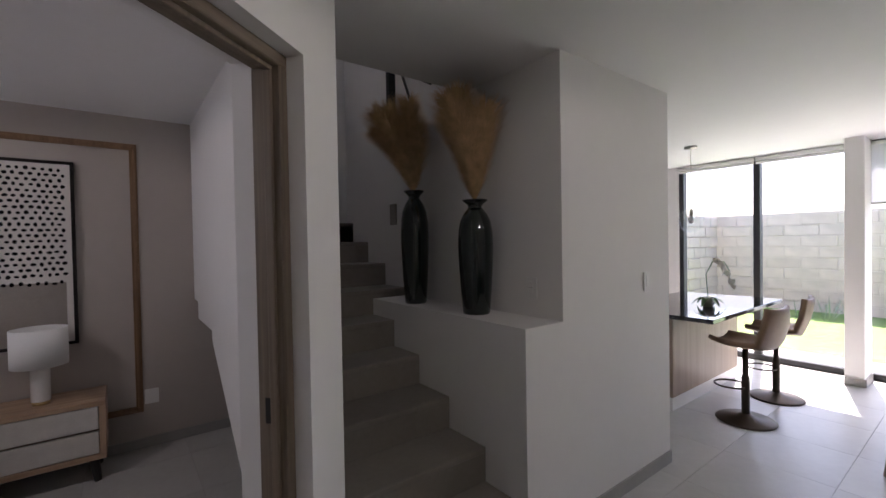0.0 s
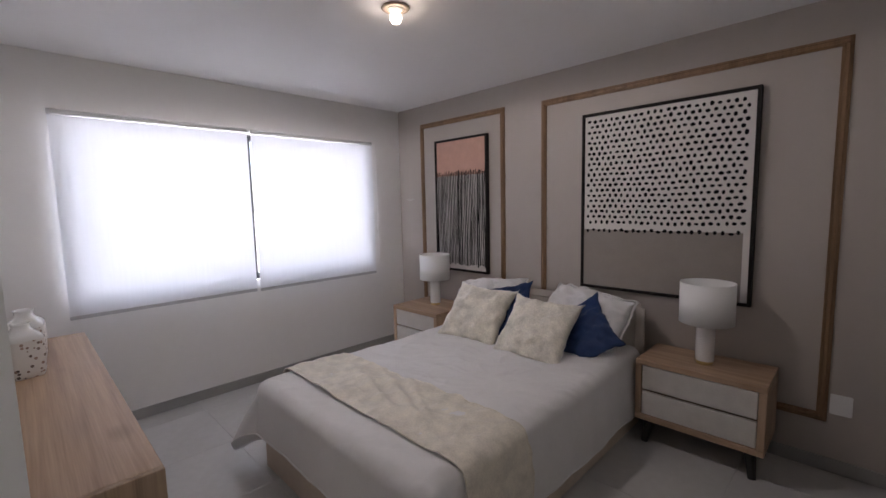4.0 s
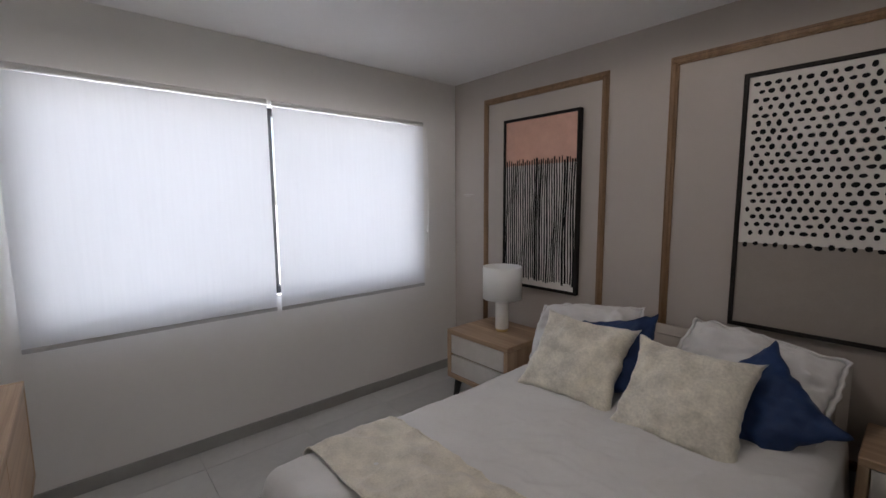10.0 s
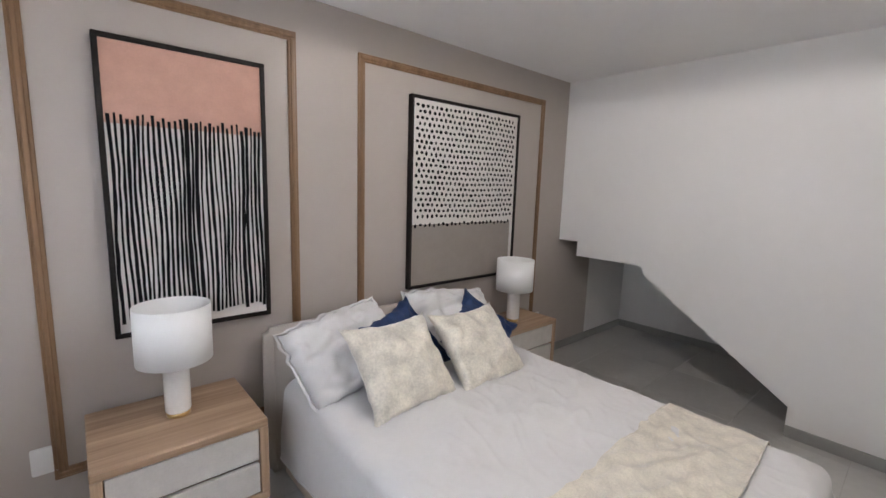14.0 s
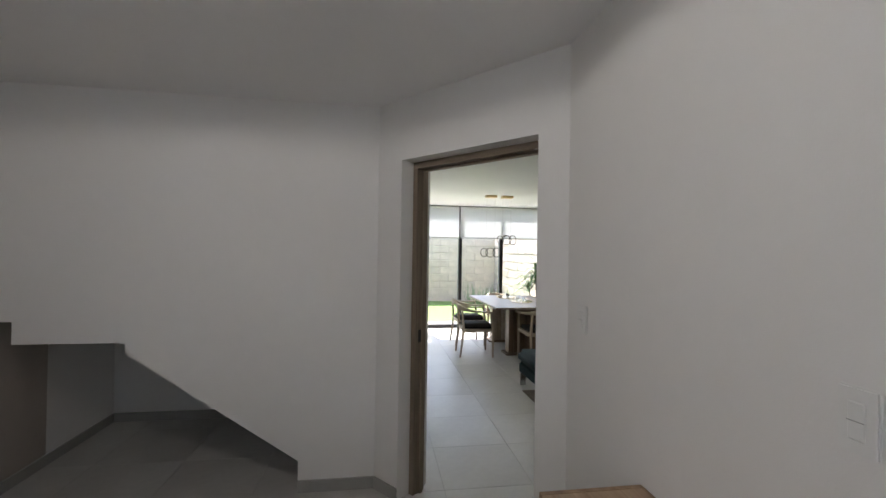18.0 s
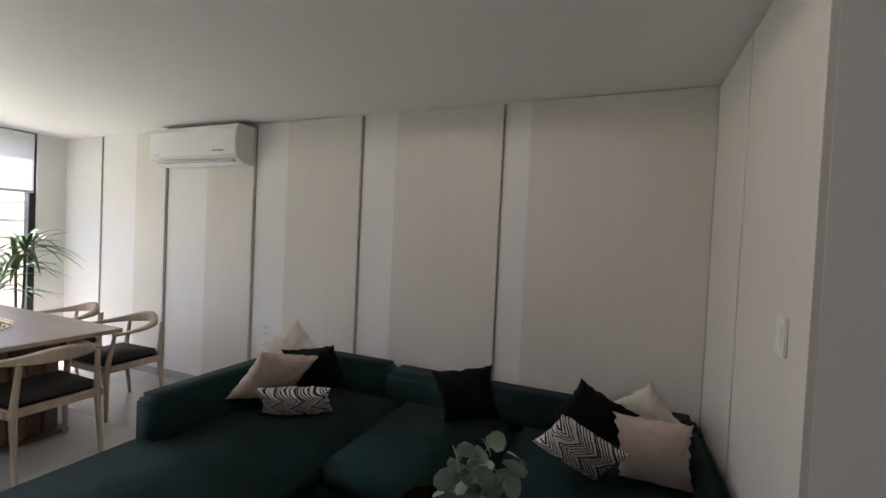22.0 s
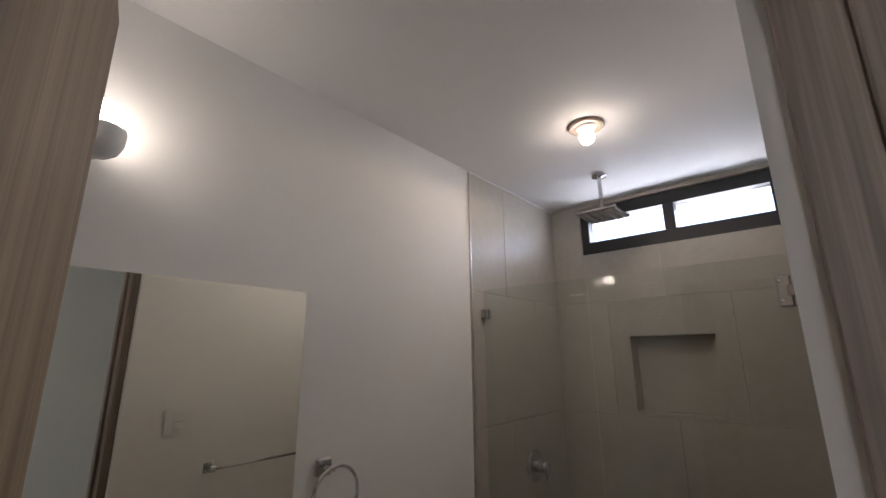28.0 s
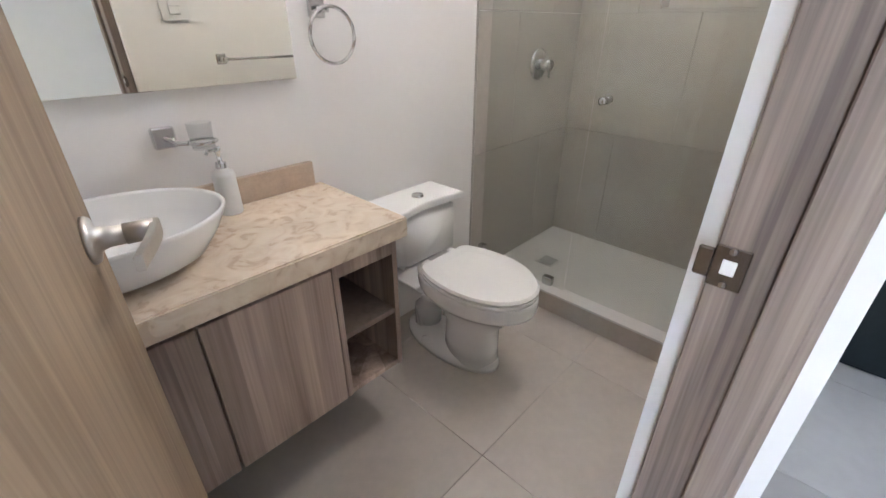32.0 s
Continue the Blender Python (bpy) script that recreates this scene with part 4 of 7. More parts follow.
table_lamp(-2.338, 3.81, 0.545)
table_lamp(-0.10, 3.84, 0.53)


def picture_frame(name, label, x0, x1, z0, z1, depth=0.04):
    y = HEAD_Y - 0.002
    p = empty(name, label, "painting", 0, 0, 0)
    w = 0.02
    for nm, q in (("frame_bar", (x0, x1, z0, z0 + w)), ("frame_bar", (x0, x1, z1 - w, z1)), ("frame_bar", (x0, x0 + w, z0 + w, z1 - w)), ("frame_bar", (x1 - w, x1, z0 + w, z1 - w))):
        part(nm, bx(q[0], q[1], y - depth, y, q[2], q[3], 0.002), M_PICFRAME, p, "thin dark frame bar")
    return p, (x0 + w, x1 - w, z0 + w, z1 - w), y - depth + 0.012


# the large painting: dots over a taupe field
p, (ax0, ax1, az0, az1), ay = picture_frame("painting", "framed abstract painting with black dots over a taupe field", -0.975, 0.08, 0.855, 2.108)
zd = 1.285
part("canvas", bx(ax0, ax1, ay, ay + 0.02, az0, az1), M_CANVAS, p, "off-white canvas")
part("taupe_field", bx(ax0, ax1 - 0.035, ay - 0.0015, ay + 0.001, az0, zd), M_TAUPE, p, "taupe painted lower third")
rnd = random.Random(4)
bm = bmesh.new()
rows, cols = 21, 24
for r in range(rows):
    for c in range(cols):
        fx = (c + 0.5 + (0.5 if r % 2 else 0)) / (cols + 0.5)
        px = ax0 + 0.012 + (ax1 - ax0 - 0.03) * fx + rnd.uniform(-0.0035, 0.0035)
        pz = zd + (az1 - zd - 0.012) * (r + 0.35) / rows + rnd.uniform(-0.003, 0.003) + 0.004 * math.sin(fx * 7 + r * 0.2)
        rr = rnd.uniform(0.0108, 0.0138)
        sq = rnd.uniform(0.8, 1.25)
        if r == 0:
            pz = zd - 0.004 + rnd.uniform(-0.006, 0.006)
        vs = [bm.verts.new((px + rr * sq * math.cos(k * math.pi / 4.5) * rnd.uniform(0.85, 1.1), ay - 0.003, pz + rr / sq * math.sin(k * math.pi / 4.5) * rnd.uniform(0.85, 1.1))) for k in range(9)]
        if px + rr < ax1 and pz + rr < az1:
            bm.faces.new(vs)
        else:
            bmesh.ops.delete(bm, geom=vs, context='VERTS')
bmesh.ops.recalc_face_normals(bm, faces=bm.faces[:])
tagged(part("painted_dots", bm, M_INK, p), "rows of hand-painted black dots", kind="stuff")

# the narrow painting: black stripes under a pink field
p, (ax0, ax1, az0, az1), ay = picture_frame("painting", "framed abstract painting with wavy black stripes under a pink field", -2.52, -1.868, 0.85, 2.10)
zs = 1.775
part("canvas", bx(ax0, ax1, ay, ay + 0.02, az0, az1), M_CANVAS, p, "off-white canvas")
part("pink_field", bx(ax0, ax1, ay - 0.0015, ay + 0.001, zs - 0.02, az1), M_PINK, p, "salmon pink upper field")
bm = bmesh.new()
rnd = random.Random(9)
n = 31
for k in range(n):
    cx = ax0 + 0.014 + (ax1 - ax0 - 0.03) * k / (n - 1)
    hw = rnd.choice((0.0045, 0.0052, 0.0058, 0.0064, 0.0080))
    top = zs + rnd.uniform(-0.005, 0.03)
    low = az0 + 0.045 + rnd.uniform(-0.012, 0.012)
    pts = []
    for j in range(13):
        zz = top + (low - top) * j / 12
        off = 0.004 * math.sin(j * 0.55 + k * 0.5) + rnd.uniform(-0.0016, 0.0016) + 0.004 * math.sin(k * 0.7) * j / 12
        h = hw * rnd.uniform(0.85, 1.2)
        xx = min(ax1 - 0.009, max(ax0 + 0.009, cx + off))
        pts.append((bm.verts.new((xx - h, ay - 0.003, zz)), bm.verts.new((xx + h, ay - 0.003, zz))))
    for (a, b), (c, d) in zip(pts, pts[1:]):
        bm.faces.new((a, b, d, c))
bmesh.ops.recalc_face_normals(bm, faces=bm.faces[:])
tagged(part("painted_stripes", bm, M_INK, p), "wavy black painted stripes", kind="stuff")


def moulding(x0, x1, z0, z1, w=0.045):
    """A rectangle of applied oak trim with a raised rounded face."""
    m = empty("wall_moulding", "rectangular oak trim fixed to the taupe wall", "moulding", group="oak wall mouldings")
    y = HEAD_Y
    for nm, q in (("rail", (x0, x1, z1 - w, z1)), ("rail", (x0, x1, z0, z0 + w)), ("stile", (x0, x0 + w, z0 + w, z1 - w)), ("stile", (x1 - w, x1, z0 + w, z1 - w))):
        bm = bx(q[0], q[1], y - 0.010, y + 0.001, q[2], q[3], 0.002)
        ins = 0.012
        if nm == "rail":
            bx(q[0] + ins, q[1] - ins, y - 0.019, y - 0.010, q[2] + ins, q[3] - ins, 0.004, bm)
            bx(q[0] + 0.003, q[1] - 0.003, y - 0.014, y - 0.010, q[2] + 0.003, q[2] + 0.008, 0.0015, bm)
        else:
            bx(q[0] + ins, q[1] - ins, y - 0.019, y - 0.010, q[2] - ins, q[3] + ins, 0.004, bm)
            bx(q[0] + 0.003, q[0] + 0.008, y - 0.014, y - 0.010, q[2], q[3], 0.0015, bm)
        part(nm, bm, M_MOULD, m)


moulding(-2.755, -1.695, 0.28, 2.295)
moulding(-1.335, 0.437, 0.275, 2.278)


def plate(x, y, z, face, w=0.085, h=0.12, rocker=True, name="light_switch", label="white plastic light switch on the wall", group="wall plates", rz=0.0):
    """A wall plate whose back lies on the wall; face: the way it looks, +x, -x, +y or -y."""
    turn = {'-y': 0, '+y': 180, '+x': 90, '-x': -90}[face] + rz
    e = empty(name, label, "switch" if "switch" in name else "outlet", x, y, z, turn, group)
    part("cover", bx(-w / 2, w / 2, -0.009, 0.0, -h / 2, h / 2, 0.004, seg=2), M_WHITEPL, e)
    if rocker:
        part("rocker", bx(-w * 0.2, w * 0.2, -0.013, -0.008, -h * 0.28, h * 0.28, 0.002), M_WHITEPL, e)
        part("gap", bx(-w * 0.2, w * 0.2, -0.0135, -0.0128, -0.0008, 0.0008), M_BASE, e)
    elif rocker is not None:
        for zz in (-0.028, 0.028):
            for xx in (-0.012, 0.012):
                part("slot", bx(xx - 0.002, xx + 0.002, -0.0098, -0.0088, zz - 0.008, zz + 0.008), M_INK, e)
            part("pin_hole", bx(-0.003, 0.003, -0.0098, -0.0088, zz - 0.02, zz - 0.014), M_INK, e)
    return e


plate(-2.78, HEAD_Y, 0.38, '-y', 0.085, 0.118, None, "wall_outlet", "blank white plastic outlet plate beside the nightstand")
plate(0.49, HEAD_Y, 0.382, '-y', 0.09, 0.112, None, "wall_outlet", "white plastic outlet plate beside the nightstand")
plate(-0.365, SOUTH_Y, 1.265, '+y', 0.085, 0.12, True, "light_switch", "white plastic light switch near the bedroom door")
plate(-1.56, SOUTH_Y, 1.255, '+y', 0.12, 0.12, False, "wall_outlet", "white plastic outlet plate above the cabinet")
plate(-1.39, SOUTH_Y, 1.25, '+y', 0.07, 0.12, True, "light_switch", "white plastic switch plate above the cabinet")
mk = empty("wall_bracket", "small thin metal clip on the taupe wall", "bracket", -2.94, HEAD_Y, 1.55)
part("bar", bx(-0.06, 0.06, -0.006, 0.0, -0.004, 0.004, 0.001), M_STEEL, mk)
part("lip", bx(-0.03, 0.03, -0.010, -0.004, -0.016, -0.010, 0.001), M_STEEL, mk)

# cabinet hung on the wall
cb = empty("wall_cabinet", "floating oak cabinet hung on the white wall", "cabinet")
cx0, cx1, cy0, cy1, cz0, cz1 = -2.62, -0.768, SOUTH_Y + 0.001, 1.282, 0.395, 0.805
part("top_panel", bx(cx0, cx1 - 0.02, cy0, cy1, cz1 - 0.025, cz1, 0.002), M_OAKX, cb)
part("bottom_panel", bx(cx0, cx1 - 0.02, cy0, cy1, cz0, cz0 + 0.025, 0.002), M_OAKX, cb)
part("end_panel", bx(cx1 - 0.02, cx1, cy0, cy1, cz0, cz1, 0.002), M_OAKEND, cb, "knotty darker oak end panel")
part("end_panel", bx(cx0 - 0.02, cx0, cy0, cy1, cz0, cz1, 0.002), M_OAKZ, cb)
for k in range(3):
    a = cx0 + 0.01 + (cx1 - 0.03 - cx0) * k / 3
    part("cabinet_door", bx(a, a + (cx1 - 0.03 - cx0) / 3 - 0.004, cy1 - 0.022, cy1 - 0.002, cz0 + 0.027, cz1 - 0.027, 0.002), M_OAKX, cb)
part("back_panel", bx(cx0, cx1 - 0.02, cy0, cy0 + 0.01, cz0 + 0.025, cz1 - 0.025), M_OAKX, cb)


def terrazzo_vase(x, y, s, rz):
    """A rounded square bottle: speckled body, plain white shoulders and a short neck."""
    v = empty("terrazzo_vase", "square white bottle vase with a speckled terrazzo body", "vase", x, y, cz1, rz, "terrazzo vases")

    def shell(prof, cap):
        bm = bmesh.new()
        rings = []
        for r, z, power in prof:
            ring = []
            for k in range(32):
                a = 2 * math.pi * k / 32
                sup = (abs(math.cos(a)) ** power + abs(math.sin(a)) ** power) ** (-1 / power)
                ring.append(bm.verts.new((r * s * sup * math.cos(a), 0.82 * r * s * sup * math.sin(a), z * s)))
            rings.append(ring)
        for a, b in zip(rings, rings[1:]):
            for k in range(32):
                bm.faces.new((a[k], a[(k + 1) % 32], b[(k + 1) % 32], b[k]))
        if cap:
            bm.faces.new(rings[0])
        bmesh.ops.recalc_face_normals(bm, faces=bm.faces[:])
        return bm

    part("vessel", shell([(0.060, 0.0, 6), (0.064, 0.006, 6), (0.070, 0.03, 6), (0.073, 0.09, 6), (0.073, 0.160, 6)], True), M_TERRAZZO, v, "speckled terrazzo body", True)
    part("shoulder", shell([(0.073, 0.160, 6), (0.072, 0.172, 5), (0.062, 0.184, 4), (0.044, 0.196, 3), (0.036, 0.206, 2.2), (0.037, 0.222, 2), (0.041, 0.228, 2), (0.036, 0.229, 2), (0.030, 0.215, 2), (0.030, 0.17, 2)], False), M_CERAMIC, v, "smooth white shoulder and neck", True)


terrazzo_vase(-1.98, 1.032, 1.0, 14)
terrazzo_vase(-2.17, 1.045, 1.10, -6)


M_BAR = material("pale_grey_enamel_bar", (0.50, 0.50, 0.50), 0.45, vary=0.03, scale=10)


def roller_blind(x, y0, y1, z0, z1, face, label, group, chain=None):
    """A roller blind: tube, cloth, bottom bar and pull chain, in the yz plane; face +1 looks to +x."""
    b = empty("roller_blind", label, "blind", group=group)
    part("cloth", bx(x - 0.0008, x + 0.0008, y0, y1, z0 + 0.02, z1 - 0.02), M_BLIND, b, "translucent white screen cloth")
    part("roller", tube([(x - 0.012 * face, y0, z1), (x - 0.012 * face, y1, z1)], 0.019, 12), M_WHITEPL, b, "white roller tube", True)
    part("bottom_bar", bx(x - 0.006, x + 0.006, y0, y1, z0, z0 + 0.024, 0.003), M_BAR, b, "pale grey bottom bar")
    if chain is not None:
        part("pull_chain", tube([(x + 0.014 * face, chain, z1), (x + 0.016 * face, chain + 0.01, z1 - 0.35), (x + 0.016 * face, chain + 0.012, z0 + 0.15)], 0.0025, 6), M_WHITEPL, b)
        part("chain_weight", lathe([(0, -0.03), (0.009, -0.024), (0.011, 0.0), (0.007, 0.03), (0, 0.034)], 12, centre=(x + 0.016 * face, chain + 0.008, 1.27)), M_WHITEPL, b)
    return b


roller_blind(-3.065, 1.25, 2.44, 0.800, 2.115, 1, "white roller blind drawn down over the bedroom window", "bedroom roller blinds")
roller_blind(-3.065, 2.47, 3.665, 0.795, 2.11, 1, "white roller blind drawn down beside its twin", "bedroom roller blinds", 3.69)


M_LAMPRING = material("dull_tan_metal", (0.46, 0.37, 0.29), 0.4, 0.6, vary=0.06, scale=12)


def ceiling_lamp(x, y, label):
    lamp = empty("ceiling_lamp", label, "lamp", x, y, C, group="round ceiling lamps")
    part("trim_ring", lathe([(0.042, -0.001), (0.068, -0.001), (0.071, -0.006), (0.062, -0.013), (0.046, -0.010), (0.042, -0.001)], 32), M_LAMPRING, lamp, "dull tan metal trim ring", True)
    part("socket", lathe([(0.042, -0.002), (0.042, -0.010), (0.024, -0.02), (0.02, -0.024), (0, -0.024)], 24), M_WHITEPL, lamp, smooth=True)
    part("bulb", lathe([(0.012, -0.022), (0.026, -0.034), (0.03, -0.05), (0.025, -0.068), (0.013, -0.078), (0, -0.08)], 20), M_BULB, lamp, "glowing warm bulb", True).visible_shadow = False


ceiling_lamp(-1.21, 2.5, "round recessed ceiling lamp with a warm bulb")


# door frame in the slanted wall
def door_frame_slant():
    d = empty("door_1", "grey-brown wooden door frame in the slanted wall, no leaf", "door", A.x, A.y, 0, SLANT, kind="structure")
    f0, f1 = -0.20, -0.10
    w = 0.04
    part("jamb", bx(S0, S0 + 0.028, f0, f1, 0, 2.10 - w, 0.003), M_FRAME, d)
    part("jamb", bx(S1 - w, S1, f0, f1, 0, 2.10 - w, 0.003), M_FRAME, d)
    part("head", bx(S0, S1, f0, f1, 2.10 - w, 2.10, 0.003), M_FRAMEX, d)
    for a, b in ((S0 + 0.028, S0 + 0.04), (S1 - w - 0.014, S1 - w)):
        part("stop", bx(a, b, f0 + 0.025, f0 + 0.05, 0, 2.085 - w, 0.002), M_FRAME, d)
    part("stop", bx(S0 + 0.028, S1 - w, f0 + 0.025, f0 + 0.05, 2.086 - w, 2.10 - w, 0.002), M_FRAME, d)
    part("strike_plate", bx(S1 - w - 0.003, S1 - w, f1 - 0.06, f1 - 0.025, 0.96, 1.04, 0.001), M_BLACK, d, "dark strike plate")


door_frame_slant()


def skirting(name, points, h=0.075, th=0.012):
    """Tile skirting along walls; the room lies to the left of the line of points."""
    bm = bmesh.new()
    for (ax, ay_), (bx_, by_) in points:
        d = Vector((bx_ - ax, by_ - ay_)).normalized()
        nrm = Vector((-d.y, d.x)) * th
        prism([(ax, ay_), (bx_, by_), (bx_ + nrm.x, by_ + nrm.y), (ax + nrm.x, ay_ + nrm.y)], 0.0, h, bm)
    return structure(name, bm, M_BASE, "grey tile skirting along the wall")


sl0, sl1, slb = slant(0, 0), slant(S0, 0), slant(S1, 0)
skirting("baseboard_bedroom", [((WIN_X, SOUTH_Y), (sl0[0], sl0[1])), (sl0, sl1), (slb, (B.x, B.y)), ((STAIR_X, B.y), (STAIR_X, 2.262)),
                               ((2.12, 2.3), (2.12, HEAD_Y)), ((2.12, HEAD_Y), (WIN_X, HEAD_Y)), ((WIN_X, HEAD_Y), (WIN_X, SOUTH_Y))])


# ---- stairs and their ledge ----
M_VASE = material("glossy_dark_green_glaze", (0.008, 0.014, 0.013), 0.12, vary=0.2, scale=5, coat=0.5)
M_PAMPAS = material("dry_pampas_grass", (0.62, 0.43, 0.235), 0.95, vary=0.25, scale=20)

RISE, GOING, FIRST_Y, FIRST_Z = 0.183, 0.306, 1.487, 0.245
steps = [(FIRST_Y + GOING * k, FIRST_Z + RISE * k) for k in range(9)]
stairs = empty("stairs", "straight grey-beige stone stairs rising between white walls", "stairs", kind="structure")
prof = [(FIRST_Y + 0.02, -0.02)]
for k, (y, z) in enumerate(steps):
    prof.append((y + 0.02, z - 0.03))
    nxt = steps[k + 1][0] + 0.02 if k < 8 else 4.06
    prof.append((nxt, z - 0.03))
prof += [(4.06, 1.09), (3.871, 1.09), (3.871, 0.96), (3.27, 0.96), (3.27, 0.895), (2.262, 0.197), (2.262, -0.02)]
part("stair_body", prism(prof, 0.93, 1.837, axis='x'), M_WALL, stairs, "white plastered stair soffit")
bm = prism([(3.025, 0.905), (3.27, 0.905), (3.27, 0.96), (3.871, 0.96), (3.871, 1.09), (4.06, 1.09), (4.06, 1.68), (3.935, 1.68), (3.935, 1.5), (3.63, 1.5), (3.63, 1.31), (3.33, 1.31), (3.33, 1.13), (3.025, 1.13)], 1.837, 2.12, axis='x')
part("stair_body", bm, M_WALL, stairs)
for k, (y, z) in enumerate(steps):
    x1 = 1.837 if y < 2.99 else 2.12
    y1 = steps[k + 1][0] + 0.02 if k < 8 else 4.06
    part("tread", bx(0.93, x1, y - 0.005, y1, z - 0.03, z, 0.004), M_STAIR, stairs)
    part("riser", bx(0.93, x1, y, y + 0.02, (steps[k - 1][1] if k else -0.01), z - 0.03), M_STAIR, stairs)
# thin stone block on the wall, added in place of a dark notch
part("notch_stone", bx(2.108, 2.121, 3.115, 3.21, 1.66, 1.83, 0.002), M_STAIR, stairs)

hr = empty("handrail", "black metal handrail fixed to the stairwell wall", "handrail")
part("post", bx(2.06, 2.12, 3.10, 3.15, 2.42, 2.95, 0.003), M_BLACK, hr)
part("rail", tube([(2.10, 3.12, 2.93), (2.07, 2.55, 2.62)], 0.013, 8), M_BLACK, hr)
part("bracket", bx(2.07, 2.12, 2.28, 2.33, 2.43, 2.475, 0.004), M_BLACK, hr)
part("rail", tube([(2.08, 2.98, 2.90), (2.08, 2.80, 2.52)], 0.011, 8), M_BLACK, hr)


def floor_vase(x, y, h, r, seed):
    v = empty("tall_vase", "tall glossy black-green vase holding dry pampas grass", "vase", x, y, 1.095, group="vases on the stair ledge")
    prof = [(0.0, 0.0), (0.083, 0.0), (0.087, 0.012), (0.098, 0.16), (0.108, 0.34), (0.112, 0.47), (0.108, 0.57), (0.096, 0.64), (0.075, 0.69), (0.05, 0.725), (0.042, 0.738), (0.048, 0.753), (0.082, 0.783), (0.08, 0.787), (0.038, 0.745), (0.03, 0.70), (0, 0.69)]
    part("vessel", lathe([(a * r / 0.112, b * h / 0.787) for a, b in prof], 36), M_VASE, v, smooth=True)
    rnd = random.Random(seed)
    return v, rnd


def plume(vase, rnd, lean_x, lean_y, length, z0, fluff=1.0):
    """One pampas stem with a feathery plume of fine hairs."""
    pts = []
    for k in range(9):
        t = k / 8
        pts.append(Vector((lean_x * t * t, lean_y * t * t, z0 - 0.1 + length * t * (1 - 0.12 * t))))
    part("stem", tube(pts, 0.003, 5), M_PAMPAS, vase)
    verts, faces = [], []
    for i in range(2300):
        t = 0.16 + 0.84 * rnd.random()
        k = min(7, int(t * 8))
        f = t * 8 - k
        base = pts[k].lerp(pts[k + 1], f)
        along = (pts[k + 1] - pts[k]).normalized()
        env = math.sin(math.pi * min(1, (t - 0.10) / 0.92)) ** 0.7
        a = rnd.uniform(0, 2 * math.pi)
        side = along.cross(Vector((math.cos(a), math.sin(a), 0.15))).normalized()
        ln = rnd.uniform(0.06, 0.16) * (0.4 + env) * fluff
        mid = base + side * ln * 0.36 + along * ln * 0.65
        tip = base + side * ln * 0.62 + along * ln * 1.0 + Vector((0, 0, -0.02 * rnd.random()))
        w = along.cross(side) * rnd.uniform(0.0008, 0.0018)
        n0 = len(verts)
        verts += [base - w, base + w, mid + w * 1.2, mid - w * 1.2, tip]
        faces += [(n0, n0 + 1, n0 + 2, n0 + 3), (n0 + 3, n0 + 2, n0 + 4)]
    me = bpy.data.meshes.new("plume")
    me.from_pydata([tuple(v) for v in verts], [], faces)
    me.materials.append(M_PAMPAS)
    ob = new("plume", me)
    ob.parent = vase
    tagged(ob, "feathery straw-coloured plume")


v, rnd = floor_vase(1.955, 2.61, 0.775, 0.097, 3)
for lx, ly, ln in ((-0.30, -0.05, 0.62), (-0.15, 0.06, 0.70), (-0.05, -0.03, 0.74), (-0.23, 0.02, 0.52), (0.04, 0.03, 0.56)):
    plume(v, rnd, lx, ly, ln, 0.775, 1.2)
v, rnd = floor_vase(1.975, 2.0, 0.66, 0.103, 5)
for lx, ly, ln in ((-0.20, -0.02, 0.70), (-0.06, 0.05, 0.78), (0.05, -0.05, 0.68), (-0.13, 0.04, 0.60), (0.09, 0.03, 0.60)):
    plume(v, rnd, lx, ly, ln, 0.66, 1.2)
plate(2.12, 1.708, 1.257, '-x', 0.095, 0.118, True, "light_switch", "white plastic switch on the wall beside the stairs")
plate(2.96, 1.50, 1.245, '-y', 0.08, 0.12, True, "light_switch", "white plastic light switch on the kitchen wall")


# ---- living room ----
def chevron(name):
    m = material(name, (0.62, 0.58, 0.54), 0.85, vary=0.04, scale=8, bump=0.1, bump_scale=250)
    N, L = m.node_tree.nodes, m.node_tree.links
    b = N["Principled BSDF"]
    base = b.inputs["Base Color"].links[0].from_socket
    uv = N.new("ShaderNodeTexCoord")
    sep = N.new("ShaderNodeSeparateXYZ")
    L.new(uv.outputs["UV"], sep.inputs[0])

    def op(kind, a, c):
        q = N.new("ShaderNodeMath")
        q.operation = kind
        for k, w in enumerate((a, c)):
            if isinstance(w, (int, float)):
                q.inputs[k].default_value = w
            elif w is not None:
                L.new(w, q.inputs[k])
        return q.outputs[0]

    zig = op('MULTIPLY', op('PINGPONG', sep.outputs[1], 0.26), 0.75)
    nz = N.new("ShaderNodeTexNoise")
    nz.inputs["Scale"].default_value = 7.0
    L.new(uv.outputs["UV"], nz.inputs["Vector"])
    s = op('ADD', op('ADD', sep.outputs[0], zig), op('MULTIPLY', nz.outputs["Fac"], 0.05))
    fine = op('FRACT', op('MULTIPLY', s, 19.0), None)
    band = op('FRACT', op('MULTIPLY', s, 3.6), None)
    ink = op('MULTIPLY', op('LESS_THAN', fine, 0.45), op('GREATER_THAN', band, 0.28))
    ink = op('MAXIMUM', ink, op('LESS_THAN', band, 0.12))
    mix = N.new("ShaderNodeMix")
    mix.data_type = 'RGBA'
    L.new(ink, mix.inputs[0])
    L.new(base, mix.inputs[6])
    mix.inputs[7].default_value = (0.018, 0.016, 0.018, 1)
    L.new(mix.outputs[2], b.inputs["Base Color"])
    return m


M_CHEVRON = chevron("black_white_chevron_cloth")


